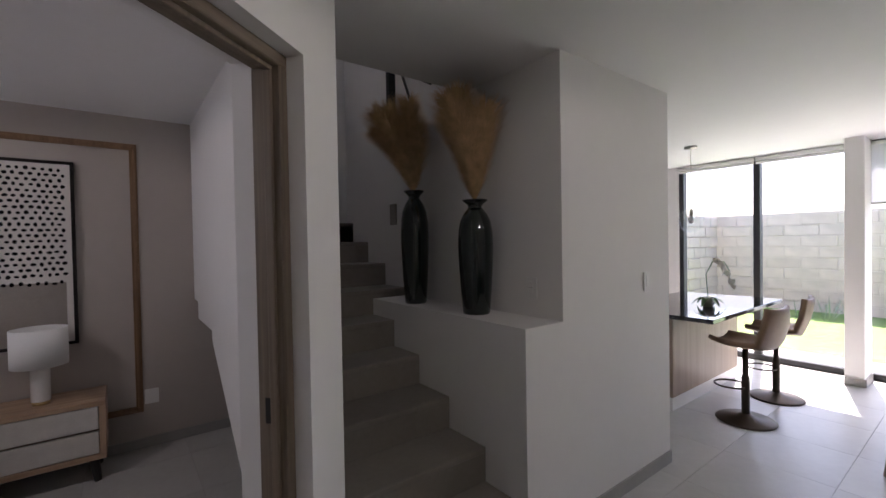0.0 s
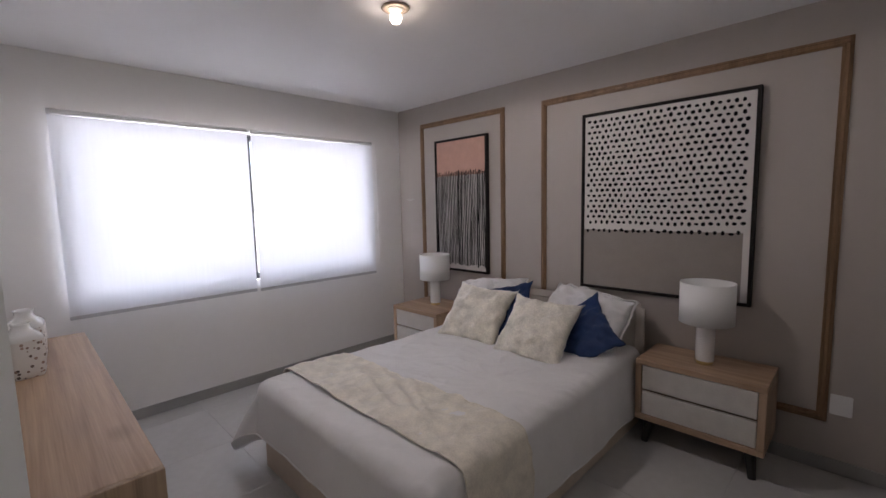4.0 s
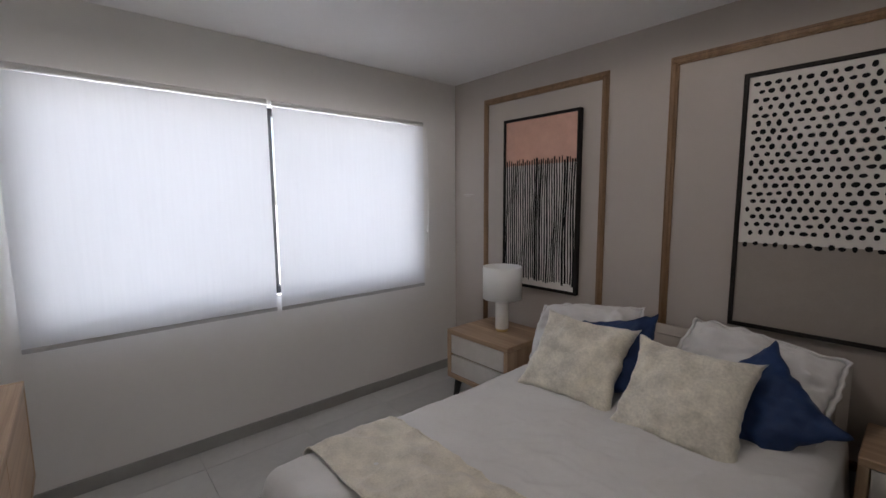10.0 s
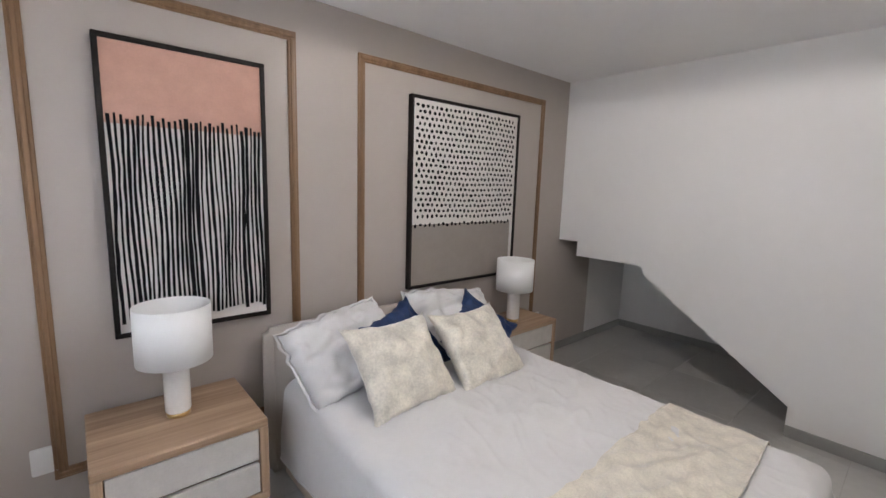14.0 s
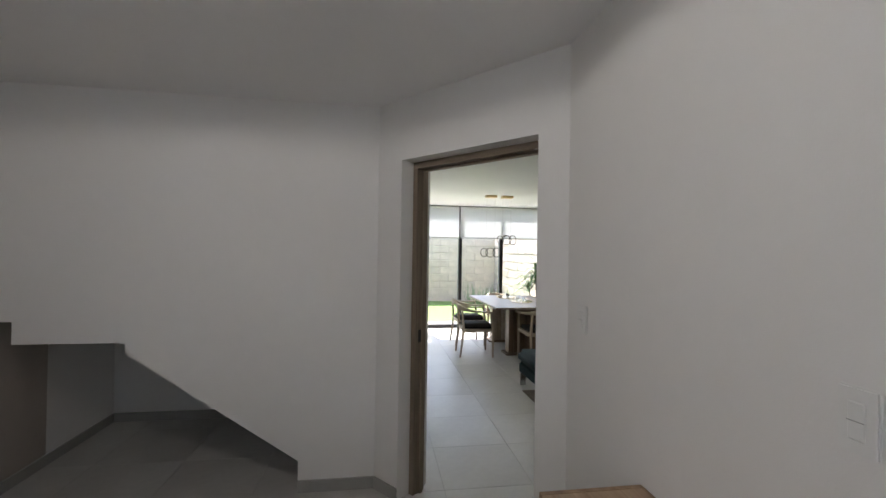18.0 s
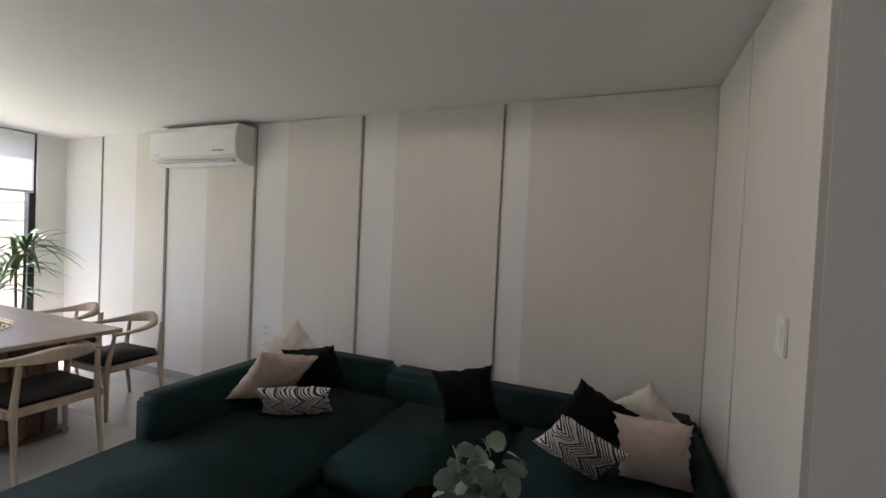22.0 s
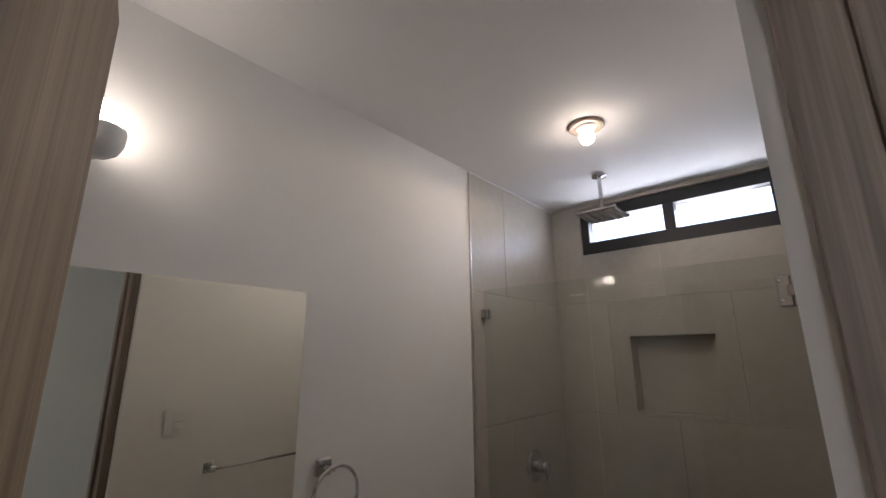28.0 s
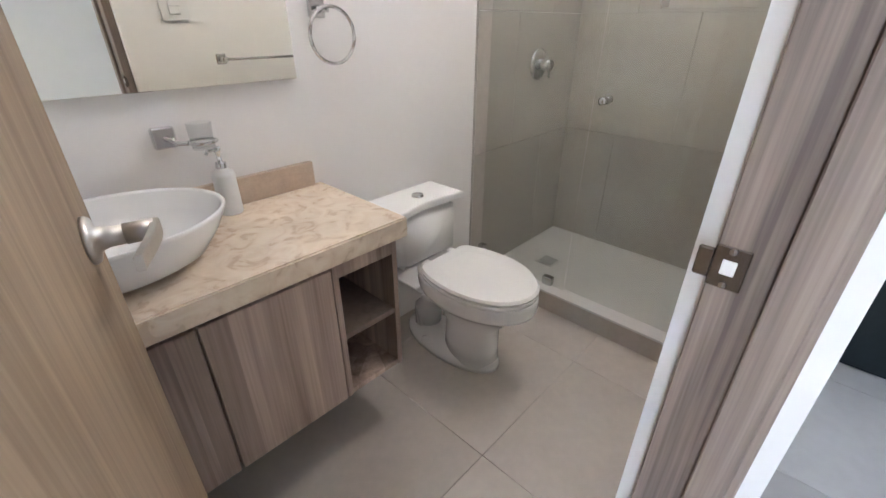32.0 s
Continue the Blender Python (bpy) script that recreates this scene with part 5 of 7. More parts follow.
def chevron_cushion(x, y, z, lean, turn, roll, seed, group, w=0.42, h=0.25):
    bm = pillow(w, h, 0.12, seed=seed, crease=0.004)
    lay = bm.loops.layers.uv.new("uv")
    for fc in bm.faces:
        for lp in fc.loops:
            lp[lay].uv = (lp.vert.co.x / w + 0.5, lp.vert.co.z / h + 0.5)
    moved(bm, pose(0, 0, 0, 0, roll, 0))
    low = min(v.co.z for v in bm.verts)
    moved(bm, Matrix.Translation((0, 0, -low - 0.008)))
    moved(bm, pose(x, y, z, -lean, 0, turn))
    return solid("cushion", bm, M_CHEVRON, "small oblong cushion with a black and white chevron weave", "cushion", group, smooth=True)


def soft_box(x0, x1, y0, y1, z0, z1, r=0.04, puff=0.012, seed=0):
    bm = bx(x0, x1, y0, y1, z0, z1, r, seg=3)
    return bm


sofa = empty("corner_sofa", "dark green velvet corner sofa with a chaise and thin metal legs", "sofa")
SZ = 0.415
part("sofa_base", soft_box(0.06, 2.80, -1.88, -0.74, 0.14, 0.27, 0.02), M_VELVET, sofa)
part("chaise_base", soft_box(1.83, 2.80, -0.74, 0.13, 0.14, 0.27, 0.02), M_VELVET, sofa)
part("chaise_seat", soft_box(1.82, 2.82, -1.62, 0.15, 0.265, SZ, 0.045), M_VELVET, sofa, "long chaise seat cushion", True)
part("seat_cushion", soft_box(1.03, 1.81, -1.62, -0.71, 0.265, SZ + 0.01, 0.045), M_VELVET, sofa, smooth=True)
part("seat_cushion", soft_box(0.145, 1.02, -1.62, -0.71, 0.265, SZ + 0.01, 0.045), M_VELVET, sofa, smooth=True)
part("backrest", soft_box(2.005, 2.82, -1.90, -1.64, 0.20, 0.585, 0.035), M_VELVET, sofa, smooth=True)
part("backrest", soft_box(0.05, 1.995, -1.90, -1.64, 0.20, 0.568, 0.035), M_VELVET, sofa, smooth=True)
part("side_backrest", soft_box(2.62, 2.84, -1.64, -0.48, 0.20, 0.635, 0.035), M_VELVET, sofa, smooth=True)
part("armrest", soft_box(0.05, 0.14, -1.64, -0.72, 0.16, 0.57, 0.03), M_VELVET, sofa, smooth=True)
for lx, ly in ((2.76, 0.09), (1.90, 0.09), (0.12, -0.80), (2.74, -1.82), (0.12, -1.82), (1.0, -0.80)):
    part("leg", bx(lx - 0.006, lx + 0.006, ly - 0.035, ly + 0.035, 0.0, 0.14, 0.003), M_CHROME, sofa, "thin chrome blade leg")

G2 = "cushions on the corner sofa"
cushion("cushion", "ivory cotton cushion in the sofa's corner", M_IVORY, 0.34, 0.34, 0.12, 2.62, -1.47, SZ + 0.03, 14, 20, 36, 11, G2)
cushion("cushion", "black cotton cushion in the sofa's corner", M_BLACKCLOTH, 0.40, 0.33, 0.14, 2.36, -1.42, SZ + 0.01, 22, 8, 12, 12, G2)
cushion("cushion", "dusty beige cotton cushion leaning on the sofa's corner", M_PINKCLOTH, 0.40, 0.38, 0.13, 2.56, -1.12, SZ + 0.01, 34, 66, -18, 13, G2)
chevron_cushion(2.28, -1.10, SZ + 0.008, 34, 30, 2, 14, G2, 0.42, 0.22)
cushion("cushion", "black cotton cushion against the sofa's back", M_BLACKCLOTH, 0.34, 0.36, 0.13, 1.29, -1.42, SZ + 0.012, 18, 14, 12, 15, G2)
cushion("cushion", "ivory cotton cushion standing on one corner", M_IVORY, 0.30, 0.30, 0.12, 0.33, -1.52, SZ + 0.015, 12, -12, 38, 16, G2)
cushion("cushion", "black cotton cushion against the sofa's back", M_BLACKCLOTH, 0.32, 0.31, 0.14, 0.60, -1.40, SZ + 0.015, 14, 8, -30, 17, G2)
cushion("cushion", "dusty beige cotton cushion beside the armrest", M_PINKCLOTH, 0.31, 0.35, 0.13, 0.31, -1.24, SZ + 0.012, 18, -6, 4, 18, G2)
chevron_cushion(0.64, -1.14, SZ + 0.012, 24, 10, -33, 19, G2, 0.35, 0.22)

solid("rug", bx(0.2, 2.55, -0.95, 0.17, 0.0005, 0.010, 0.003), M_RUG, "short brown-grey rug under sofa and coffee table", "rug")

M_MIRRORTOP = material("pale_mirror_glass_top", (0.80, 0.78, 0.73), 0.03, 1.0, vary=0.02, scale=3)
ct = empty("coffee_table", "round coffee table with a mirrored top and thin dark legs", "table", 1.115, -0.13, 0.0)
top = part("tabletop", lathe([(0, 0.402), (0.372, 0.402), (0.378, 0.406), (0.378, 0.416), (0.374, 0.42), (0, 0.42)], 64), M_MIRRORTOP, ct, "round mirrored glass top")
part("rim", tube(ring_points(0, 0, 0.409, 0.380, 48, 'xy'), 0.004, 6, closed=True), M_BRASS, top, "thin brass rim")
part("ring", tube(ring_points(0, 0, 0.39, 0.31, 32, 'xy'), 0.007, 6, closed=True), M_BLACK, ct)
for k in range(3):
    a = 0.6 + k * 2.094
    part("leg", tube([(0.31 * math.cos(a), 0.31 * math.sin(a), 0.40), (0.34 * math.cos(a), 0.34 * math.sin(a), 0.010)], 0.009, 8), M_BLACK, ct)

dec = empty("ring_sculpture", "openwork drum of thin brass rings on the coffee table", "ornament", 1.13, -0.03, 0.421)
for k in range(5):
    a = 0.35 + k * 2 * math.pi / 5
    bm = tube(ring_points(0, 0, 0, 0.074, 32, 'xz'), 0.0026, 6, closed=True)
    moved(bm, pose(0.094 * math.cos(a), 0.094 * math.sin(a), 0.079, 0, 0, math.degrees(a) + 90) @ pose(0, 0, 0, -8, 0, 0))
    part("ring", bm, M_BRASS, dec)
    bm = tube(ring_points(0, 0, 0, 0.042, 24, 'xy'), 0.0022, 6, closed=True)
    moved(bm, pose(0.062 * math.cos(a + 0.63), 0.062 * math.sin(a + 0.63), 0.152))
    part("ring", bm, M_BRASS, dec)
part("ring", tube(ring_points(0, 0, 0.003, 0.098, 36, 'xy'), 0.0028, 6, closed=True), M_BRASS, dec)
part("ring", tube(ring_points(0, 0, 0.153, 0.106, 36, 'xy'), 0.0028, 6, closed=True), M_BRASS, dec)

jar = empty("amber_jar", "footed amber glass jar with eucalyptus sprigs on the coffee table", "jar", 1.03, -0.27, 0.421)
part("glass_body", lathe([(0, 0.0), (0.060, 0.0), (0.064, 0.006), (0.058, 0.016), (0.030, 0.028), (0.028, 0.040), (0.048, 0.058), (0.072, 0.090), (0.084, 0.130), (0.084, 0.205), (0.078, 0.214), (0.083, 0.222), (0.083, 0.268), (0.080, 0.272), (0.078, 0.268), (0.078, 0.224), (0.073, 0.214), (0.079, 0.204), (0.079, 0.132), (0.067, 0.094), (0.043, 0.064), (0.02, 0.048), (0, 0.046)], 40), M_AMBER, jar, "ribbed amber glass", True)
rnd = random.Random(21)
for k in range(11):
    a = rnd.uniform(-3.2, -1.9)
    top = Vector((math.cos(a) * rnd.uniform(0.10, 0.33), math.sin(a) * rnd.uniform(0.10, 0.28), rnd.uniform(0.28, 0.47)))
    pts = [Vector((0, 0, 0.03)), Vector((top.x * 0.3, top.y * 0.3, 0.22)), top]
    part("stem", tube(pts, 0.0022, 5), M_LEAFPALE, jar)
    for q in range(8):
        t = 0.35 + 0.65 * q / 7
        p0 = pts[1].lerp(top, t)
        bm = bmesh.new()
        c = 0.035 * rnd.uniform(0.7, 1.2)
        vs = [bm.verts.new((c * math.cos(u) * (1 + 0.1 * math.cos(u)), c * math.sin(u), 0.25 * c * math.cos(u) ** 2)) for u in [i * math.pi / 4 for i in range(8)]]
        bm.faces.new(vs)
        moved(bm, Matrix.Translation(p0 + Vector((rnd.uniform(-0.03, 0.03), rnd.uniform(-0.03, 0.03), rnd.uniform(-0.02, 0.02)))) @ Euler((rnd.uniform(-1.2, 1.2), rnd.uniform(-1.2, 1.2), rnd.uniform(0, 6))).to_matrix().to_4x4())
        part("leaf", bm, M_LEAFPALE, jar)

# ash panels on the long wall and its return
PX = [(5.20, 4.74), (4.15, 3.565), (3.18, 2.44), (2.12, 1.29), (1.095, 0.022)]
panels = empty("wall_panels", "pale ash panels on the white living room wall", "panelling", kind="structure")
for a, b in PX:
    part("panel", bx(b, a, PANEL_Y, PANEL_Y + 0.022, 0.08, C - 0.012, 0.0015), M_PANEL, panels)
# grey strips stand in for the thin shadow lines beside the proud panels
part("shadow_line", bx(5.80, 5.815, PANEL_Y, PANEL_Y + 0.012, 0.08, C - 0.005), M_BASE, panels)
for x in (4.725, 3.55, 2.428, 1.278):
    part("shadow_line", bx(x, x + 0.012, PANEL_Y, PANEL_Y + 0.008, 0.08, C - 0.012), M_BASE, panels)
for a, b in ((-1.908, -1.262), (-1.236, -0.50)):
    part("panel", bx(0.0, 0.020, a, b, 0.0, C - 0.012, 0.0015), M_PANEL, panels)
part("edge_strip", bx(0.0, 0.021, -0.50, -0.472, 0.0, C - 0.012, 0.001), M_PANEL, panels, "narrow ash edge strip")
skirting("baseboard_living", [((2.84, PANEL_Y), (6.5, PANEL_Y)), ((6.5, PANEL_Y), (6.5, -1.60))], 0.08)
skirting("baseboard_stairwall", [((3.26, 1.50), (1.837, 1.50)), ((3.26, 4.0), (3.26, 1.50))], 0.08)
skirting("baseboard_hall", [((0.0, -0.47), (-0.175, -0.47)), ((-0.89, -0.47), (-2.48, -0.47))], 0.08)
skirting("baseboard_column", [((6.14, 0.96), (6.14, 1.11)), ((6.5, 0.96), (6.14, 0.96))], 0.08)
plate(0.02, -0.665, 1.27, '+x', 0.085, 0.125, True, "light_switch", "white plastic light switch on the ash panel")
plate(-1.13, -0.47, 1.27, '+y', 0.085, 0.12, True, "light_switch", "white plastic light switch beside the bathroom door")
plate(3.82, PANEL_Y, 0.66, '+y', 0.075, 0.12, False, "wall_outlet", "white plastic socket box behind the sofa")
plate(3.38, PANEL_Y, 0.64, '+y', 0.09, 0.10, False, "wall_outlet", "white plastic socket box behind the sofa")

ac = empty("air_conditioner", "white wall-mounted split air conditioner", "air conditioner", 4.13, PANEL_Y + 0.022, 2.27)
body = prism([(0.0, -0.17), (0.10, -0.17), (0.185, -0.12), (0.195, 0.12), (0.17, 0.165), (0.0, 0.17)], -0.56, 0.56, axis='x')
part("body", body, M_WHITEPL, ac)
part("front_panel", bx(-0.555, 0.555, 0.188, 0.199, -0.105, 0.125, 0.004), M_WHITEPL, ac)
part("air_outlet", bx(-0.50, 0.50, 0.10, 0.165, -0.152, -0.138, 0.002), M_BASE, ac, "grey louvre slot")
part("flap", bx(-0.50, 0.50, 0.12, 0.188, -0.150, -0.145, 0.002), M_WHITEPL, ac)
part("mark", bx(0.40, 0.50, 0.199, 0.2, -0.085, -0.075), M_STEEL, ac)
part("mark", bx(-0.42, -0.28, 0.199, 0.2, -0.07, -0.055), M_BASE, ac)
ceiling_lamp(1.53, -0.12, "round recessed ceiling lamp with a warm bulb over the sofa")

# dining
tb = empty("dining_table", "rectangular pale wooden dining table on two slab legs", "table")
part("tabletop", prism([(3.885, -1.04), (3.885, 0.115), (5.63, 0.115), (5.63, -1.04)], 0.722, 0.752), M_TABLEWOOD, tb, "thin pale wooden top")
for x in (4.28, 5.22):
    for k in range(7):
        y = -0.80 + k * 0.09
        part("base_slat", bx(x - 0.09 + 0.02 * (k % 2), x + 0.09 - 0.02 * (k % 2), y, y + 0.078, 0.03, 0.722, 0.004), M_WALNUT if x < 4.5 else M_TABLEWOOD, tb)
    part("base_foot", bx(x - 0.13, x + 0.13, -0.85, -0.13, 0.0, 0.03, 0.004), M_WALNUT, tb)


def dining_chair():
    """Facing +y: round arm rail bowed about the back, cushioned seat, tapered legs."""
    c = empty("dining_chair", "pale ash armchair with a bowed back rail and dark seat", "chair", group="chairs round the dining table")
    part("seat", bx(-0.235, 0.235, -0.21, 0.235, 0.415, 0.475, 0.028, seg=3), M_SEAT, c, "dark upholstered seat", True)
    for q in ((-0.245, 0.245, 0.20, 0.235), (-0.245, 0.245, -0.225, -0.19), (-0.25, -0.222, -0.19, 0.20), (0.222, 0.25, -0.19, 0.20)):
        part("seat_rail", bx(*q, 0.37, 0.42, 0.004), M_CHAIRWOOD, c)
    for sx in (-1, 1):
        part("leg", tube([(sx * 0.25, 0.22, 0.0), (sx * 0.245, 0.22, 0.40), (sx * 0.262, 0.18, 0.665)], 0.016, 10, radii=[0.013, 0.021, 0.013]), M_CHAIRWOOD, c)
        part("leg", tube([(sx * 0.22, -0.26, 0.0), (sx * 0.215, -0.21, 0.40), (sx * 0.20, -0.235, 0.69)], 0.016, 10, radii=[0.013, 0.021, 0.014]), M_CHAIRWOOD, c)
    bm = bmesh.new()
    rings = []
    for k in range(25):
        a = math.pi * (k / 24)
        x, y = 0.285 * math.cos(a), 0.20 - 0.475 * math.sin(a) ** 0.85
        up = max(0.0, math.sin(a)) ** 3
        hh, ww = 0.011 + 0.034 * up, 0.028 - 0.012 * up
        zc = 0.672 + 0.045 * up
        n = Vector((math.cos(a) * 0.9, -math.sin(a), 0)).normalized()
        cen = Vector((x, y, zc))
        rings.append([bm.verts.new(cen + n * ww * u + Vector((0, 0, hh * w))) for u, w in ((-1, -0.7), (-0.6, -1), (0.6, -1), (1, -0.7), (1, 0.7), (0.6, 1), (-0.6, 1), (-1, 0.7))])
    for r0, r1 in zip(rings, rings[1:]):
        for k in range(8):
            bm.faces.new((r0[k], r0[(k + 1) % 8], r1[(k + 1) % 8], r1[k]))
    bm.faces.new(rings[0])
    bm.faces.new(rings[-1])
    bmesh.ops.recalc_face_normals(bm, faces=bm.faces[:])
    part("arm_rail", bm, M_CHAIRWOOD, c, "bowed arm and back rail")
    return c


ch = dining_chair()
ch.matrix_world = pose(4.31, 0.31, 0, 0, 0, 178)
for x, y, rz in ((5.10, 0.25, 182), (3.90, -0.56, -90), (4.33, -1.26, 2), (5.15, -1.25, -1), (5.80, -0.47, 90)):
    copy_thing(ch, pose(x, y, 0, 0, 0, rz))


def tray(x, y, rz, glasses):
    t = empty("tray", "octagonal mirrored tray with a thin gold rail", "tray", x, y, 0.752, rz, "trays on the dining table")
    pts = [(0.25 * math.cos(math.pi / 8 + k * math.pi / 4), 0.18 * math.sin(math.pi / 8 + k * math.pi / 4)) for k in range(8)]
    part("plate", prism(pts, 0.0, 0.008), M_MIRROR, t)
    part("rail", tube([(a, b, 0.03) for a, b in pts], 0.003, 6, closed=True), M_BRASS, t)
    part("edge", tube([(a, b, 0.006) for a, b in pts], 0.004, 6, closed=True), M_BRASS, t)
    for a, b in pts:
        part("rail_pin", tube([(a, b, 0.006), (a, b, 0.03)], 0.002, 5), M_BRASS, t)
    for gx, gy in glasses:
        g = empty("drinking_glass", "small clear drinking glass standing on the tray", "glass", x + gx, y + gy, 0.761, group="glasses on the trays")
        part("bowl", lathe([(0, 0.003), (0.024, 0.003), (0.03, 0.01), (0.034, 0.07), (0.032, 0.07), (0.028, 0.012), (0, 0.008)], 18), M_CLEARCUP, g, smooth=True)


tray(5.22, -0.47, 5, ((-0.08, 0.02), (0.07, -0.03)))
tray(4.66, -0.53, -4, ((-0.05, -0.03), (0.08, 0.03)))


def ring_pendant(x, y, zs):
    p = empty("pendant_lamp", "brass ceiling plate with a chain of metal rings hung below", "lamp", x, y, C, group="pendant lamps over the table")
    part("ceiling_plate", bx(-0.06, 0.06, -0.09, 0.09, -0.035, 0.0, 0.003), M_BRASS, p, "brass ceiling plate")
    for k in range(3):
        yy = -0.105 + 0.105 * k
        r = 0.075 if k < 2 else 0.068
        bm = tube(ring_points(0, 0, 0, r, 28, 'yz'), 0.007, 6, closed=True)
        moved(bm, pose(0, yy, zs - C, 0, 0, 22 * (-1) ** k))
        part("ring", bm, M_DARKBRONZE, p, "slim metal light ring")
    for yy in (-0.07, 0.07):
        part("wire", tube([(0, yy, -0.03), (0, yy, zs - C + 0.06)], 0.0012, 5), M_STEEL, p)


ring_pendant(4.80, -0.04, 1.54)
ring_pendant(4.82, -0.32, 1.75)

roller_blind(6.47, 0.17, 1.10, 1.82, 2.45, -1, "white roller blind half drawn over the garden door", "dining roller blinds")
roller_blind(6.47, -1.62, 0.145, 1.82, 2.45, -1, "wide white roller blind half drawn over the garden doors", "dining roller blinds")
for y0, y1 in ((1.12, 1.95), (1.97, 2.85)):
    rb = empty("roller_blind", "white roller blind rolled up above the kitchen window", "blind", group="kitchen roller blinds")
    part("roller", tube([(6.46, y0, 2.445), (6.46, y1, 2.445)], 0.028, 12), M_WHITEPL, rb, smooth=True)
    part("bottom_bar", bx(6.452, 6.464, y0, y1, 2.385, 2.412, 0.003), M_WHITEPL, rb)


def strap_leaf(base, tip_dir, length, width, droop, n=7):
    """A long narrow leaf that arches over."""
    bm = bmesh.new()
    d = Vector(tip_dir).normalized()
    flat = Vector((d.x, d.y, 0))
    side = Vector((-d.y, d.x, 0)).normalized() if flat.length > 1e-3 else Vector((1, 0, 0))
    prev = None
    for k in range(n + 1):
        t = k / n
        p = Vector(base) + d * length * t + Vector((0, 0, -droop * t * t * length))
        w = width * math.sin(math.pi * (0.12 + 0.88 * t)) ** 0.8 * (1 - 0.25 * t)
        a, b, m = bm.verts.new(p - side * w), bm.verts.new(p + side * w), bm.verts.new(p - Vector((0, 0, w * 0.35)))
        if prev:
            bm.faces.new((prev[0], prev[2], m, a))
            bm.faces.new((prev[2], prev[1], b, m))
        prev = (a, b, m)
    return bm


def dracaena(x, y):
    p = empty("potted_plant", "potted dragon tree with arching green strap leaves by the window", "plant", x, y, 0)
    part("pot", lathe([(0, 0), (0.11, 0), (0.13, 0.02), (0.15, 0.30), (0.14, 0.30), (0.13, 0.26), (0, 0.26)], 28), M_WHITEPL, p, "plain white pot", True)
    rnd = random.Random(31)
    for hx, hy, hz, cnt in ((0.0, 0.04, 1.05, 40), (0.05, 0.16, 0.82, 34), (-0.04, -0.02, 1.25, 36)):
        part("trunk", tube([(hx * 0.3, hy * 0.3, 0.25), (hx * 0.7, hy * 0.8, hz * 0.6), (hx, hy, hz)], 0.012, 8), M_DARKBRONZE, p)
        for k in range(cnt):
            a = rnd.uniform(0, 2 * math.pi)
            el = rnd.uniform(0.1, 1.4)
            part("leaf", strap_leaf((hx, hy, hz - 0.08 + 0.1 * rnd.random()), (math.cos(a) * math.cos(el), math.sin(a) * math.cos(el), math.sin(el)), rnd.uniform(0.38, 0.60), 0.020, rnd.uniform(0.3, 0.9)), M_LEAF, p)


dracaena(6.22, -1.42)

# kitchen
isl = empty("kitchen_island", "kitchen island with black granite top and brown wooden front", "island")
part("worktop", bx(3.95, 5.65, 1.49, 2.45, 0.84, 0.875, 0.003), M_GRANITE, isl, "polished black granite worktop")
part("front_panel", bx(4.14, 5.60, 1.87, 1.89, 0.12, 0.84, 0.002), M_ISLAND, isl)
part("end_panel", bx(4.12, 4.14, 1.87, 2.42, 0.12, 0.84, 0.002), M_ISLAND, isl)
part("body", bx(4.14, 5.60, 1.89, 2.42, 0.12, 0.84), M_ISLAND, isl)
part("plinth", bx(4.13, 5.60, 1.88, 2.41, 0.0, 0.12, 0.002), M_WHITEPL, isl, "white plinth")


def bar_stool(x, y, rz):
    s = empty("bar_stool", "tan leather bar stool on a dark round pedestal", "stool", x, y, 0, rz, "bar stools at the island")
    part("base", lathe([(0, 0), (0.21, 0), (0.215, 0.008), (0.20, 0.018), (0.06, 0.04), (0.035, 0.06), (0, 0.06)], 36), M_DARKBRONZE, s, "round metal base", True)
    part("pole", lathe([(0.03, 0.05), (0.03, 0.36), (0.022, 0.37), (0.022, 0.60), (0, 0.60)], 20), M_DARKBRONZE, s, smooth=True)
    part("footrest", tube(ring_points(0, 0.11, 0.27, 0.12, 28, 'xy'), 0.008, 8, closed=True), M_DARKBRONZE, s)
    part("footrest_arm", tube([(0, 0, 0.27), (0, 0.03, 0.27)], 0.009, 8), M_DARKBRONZE, s)
    bm = bmesh.new()
    rows = []
    for i in range(17):
        t = i / 16
        row = []
        for j in range(11):
            u = -1 + 2 * j / 10
            if t < 0.5:
                yy, zz = 0.21 - 0.40 * (t / 0.5), 0.62 - 0.015 * math.sin(t / 0.5 * math.pi)
            else:
                q = (t - 0.5) / 0.5
                yy, zz = -0.19 - 0.09 * math.sin(q * 1.3), 0.62 + 0.33 * q ** 1.15
            half = 0.20 + 0.02 * math.sin(t * math.pi) - 0.03 * max(0, t - 0.8) * 5 - 0.05 * max(0, 0.15 - t) * 5
            zz += 0.05 * abs(u) ** 2.5 * (1 if t < 0.7 else 0.3)
            yy += 0.07 * u * u * max(0, t - 0.4)
            row.append(bm.verts.new((half * u, yy, zz)))
        rows.append(row)
    for i in range(16):
        for j in range(10):
            bm.faces.new((rows[i][j], rows[i + 1][j], rows[i + 1][j + 1], rows[i][j + 1]))
    bmesh.ops.recalc_face_normals(bm, faces=bm.faces[:])
    bmesh.ops.solidify(bm, geom=bm.faces[:], thickness=0.03)
    part("shell", bm, M_LEATHER, s, "curved tan leather shell seat", True)


bar_stool(4.40, 1.42, -8)
bar_stool(5.18, 1.42, 4)

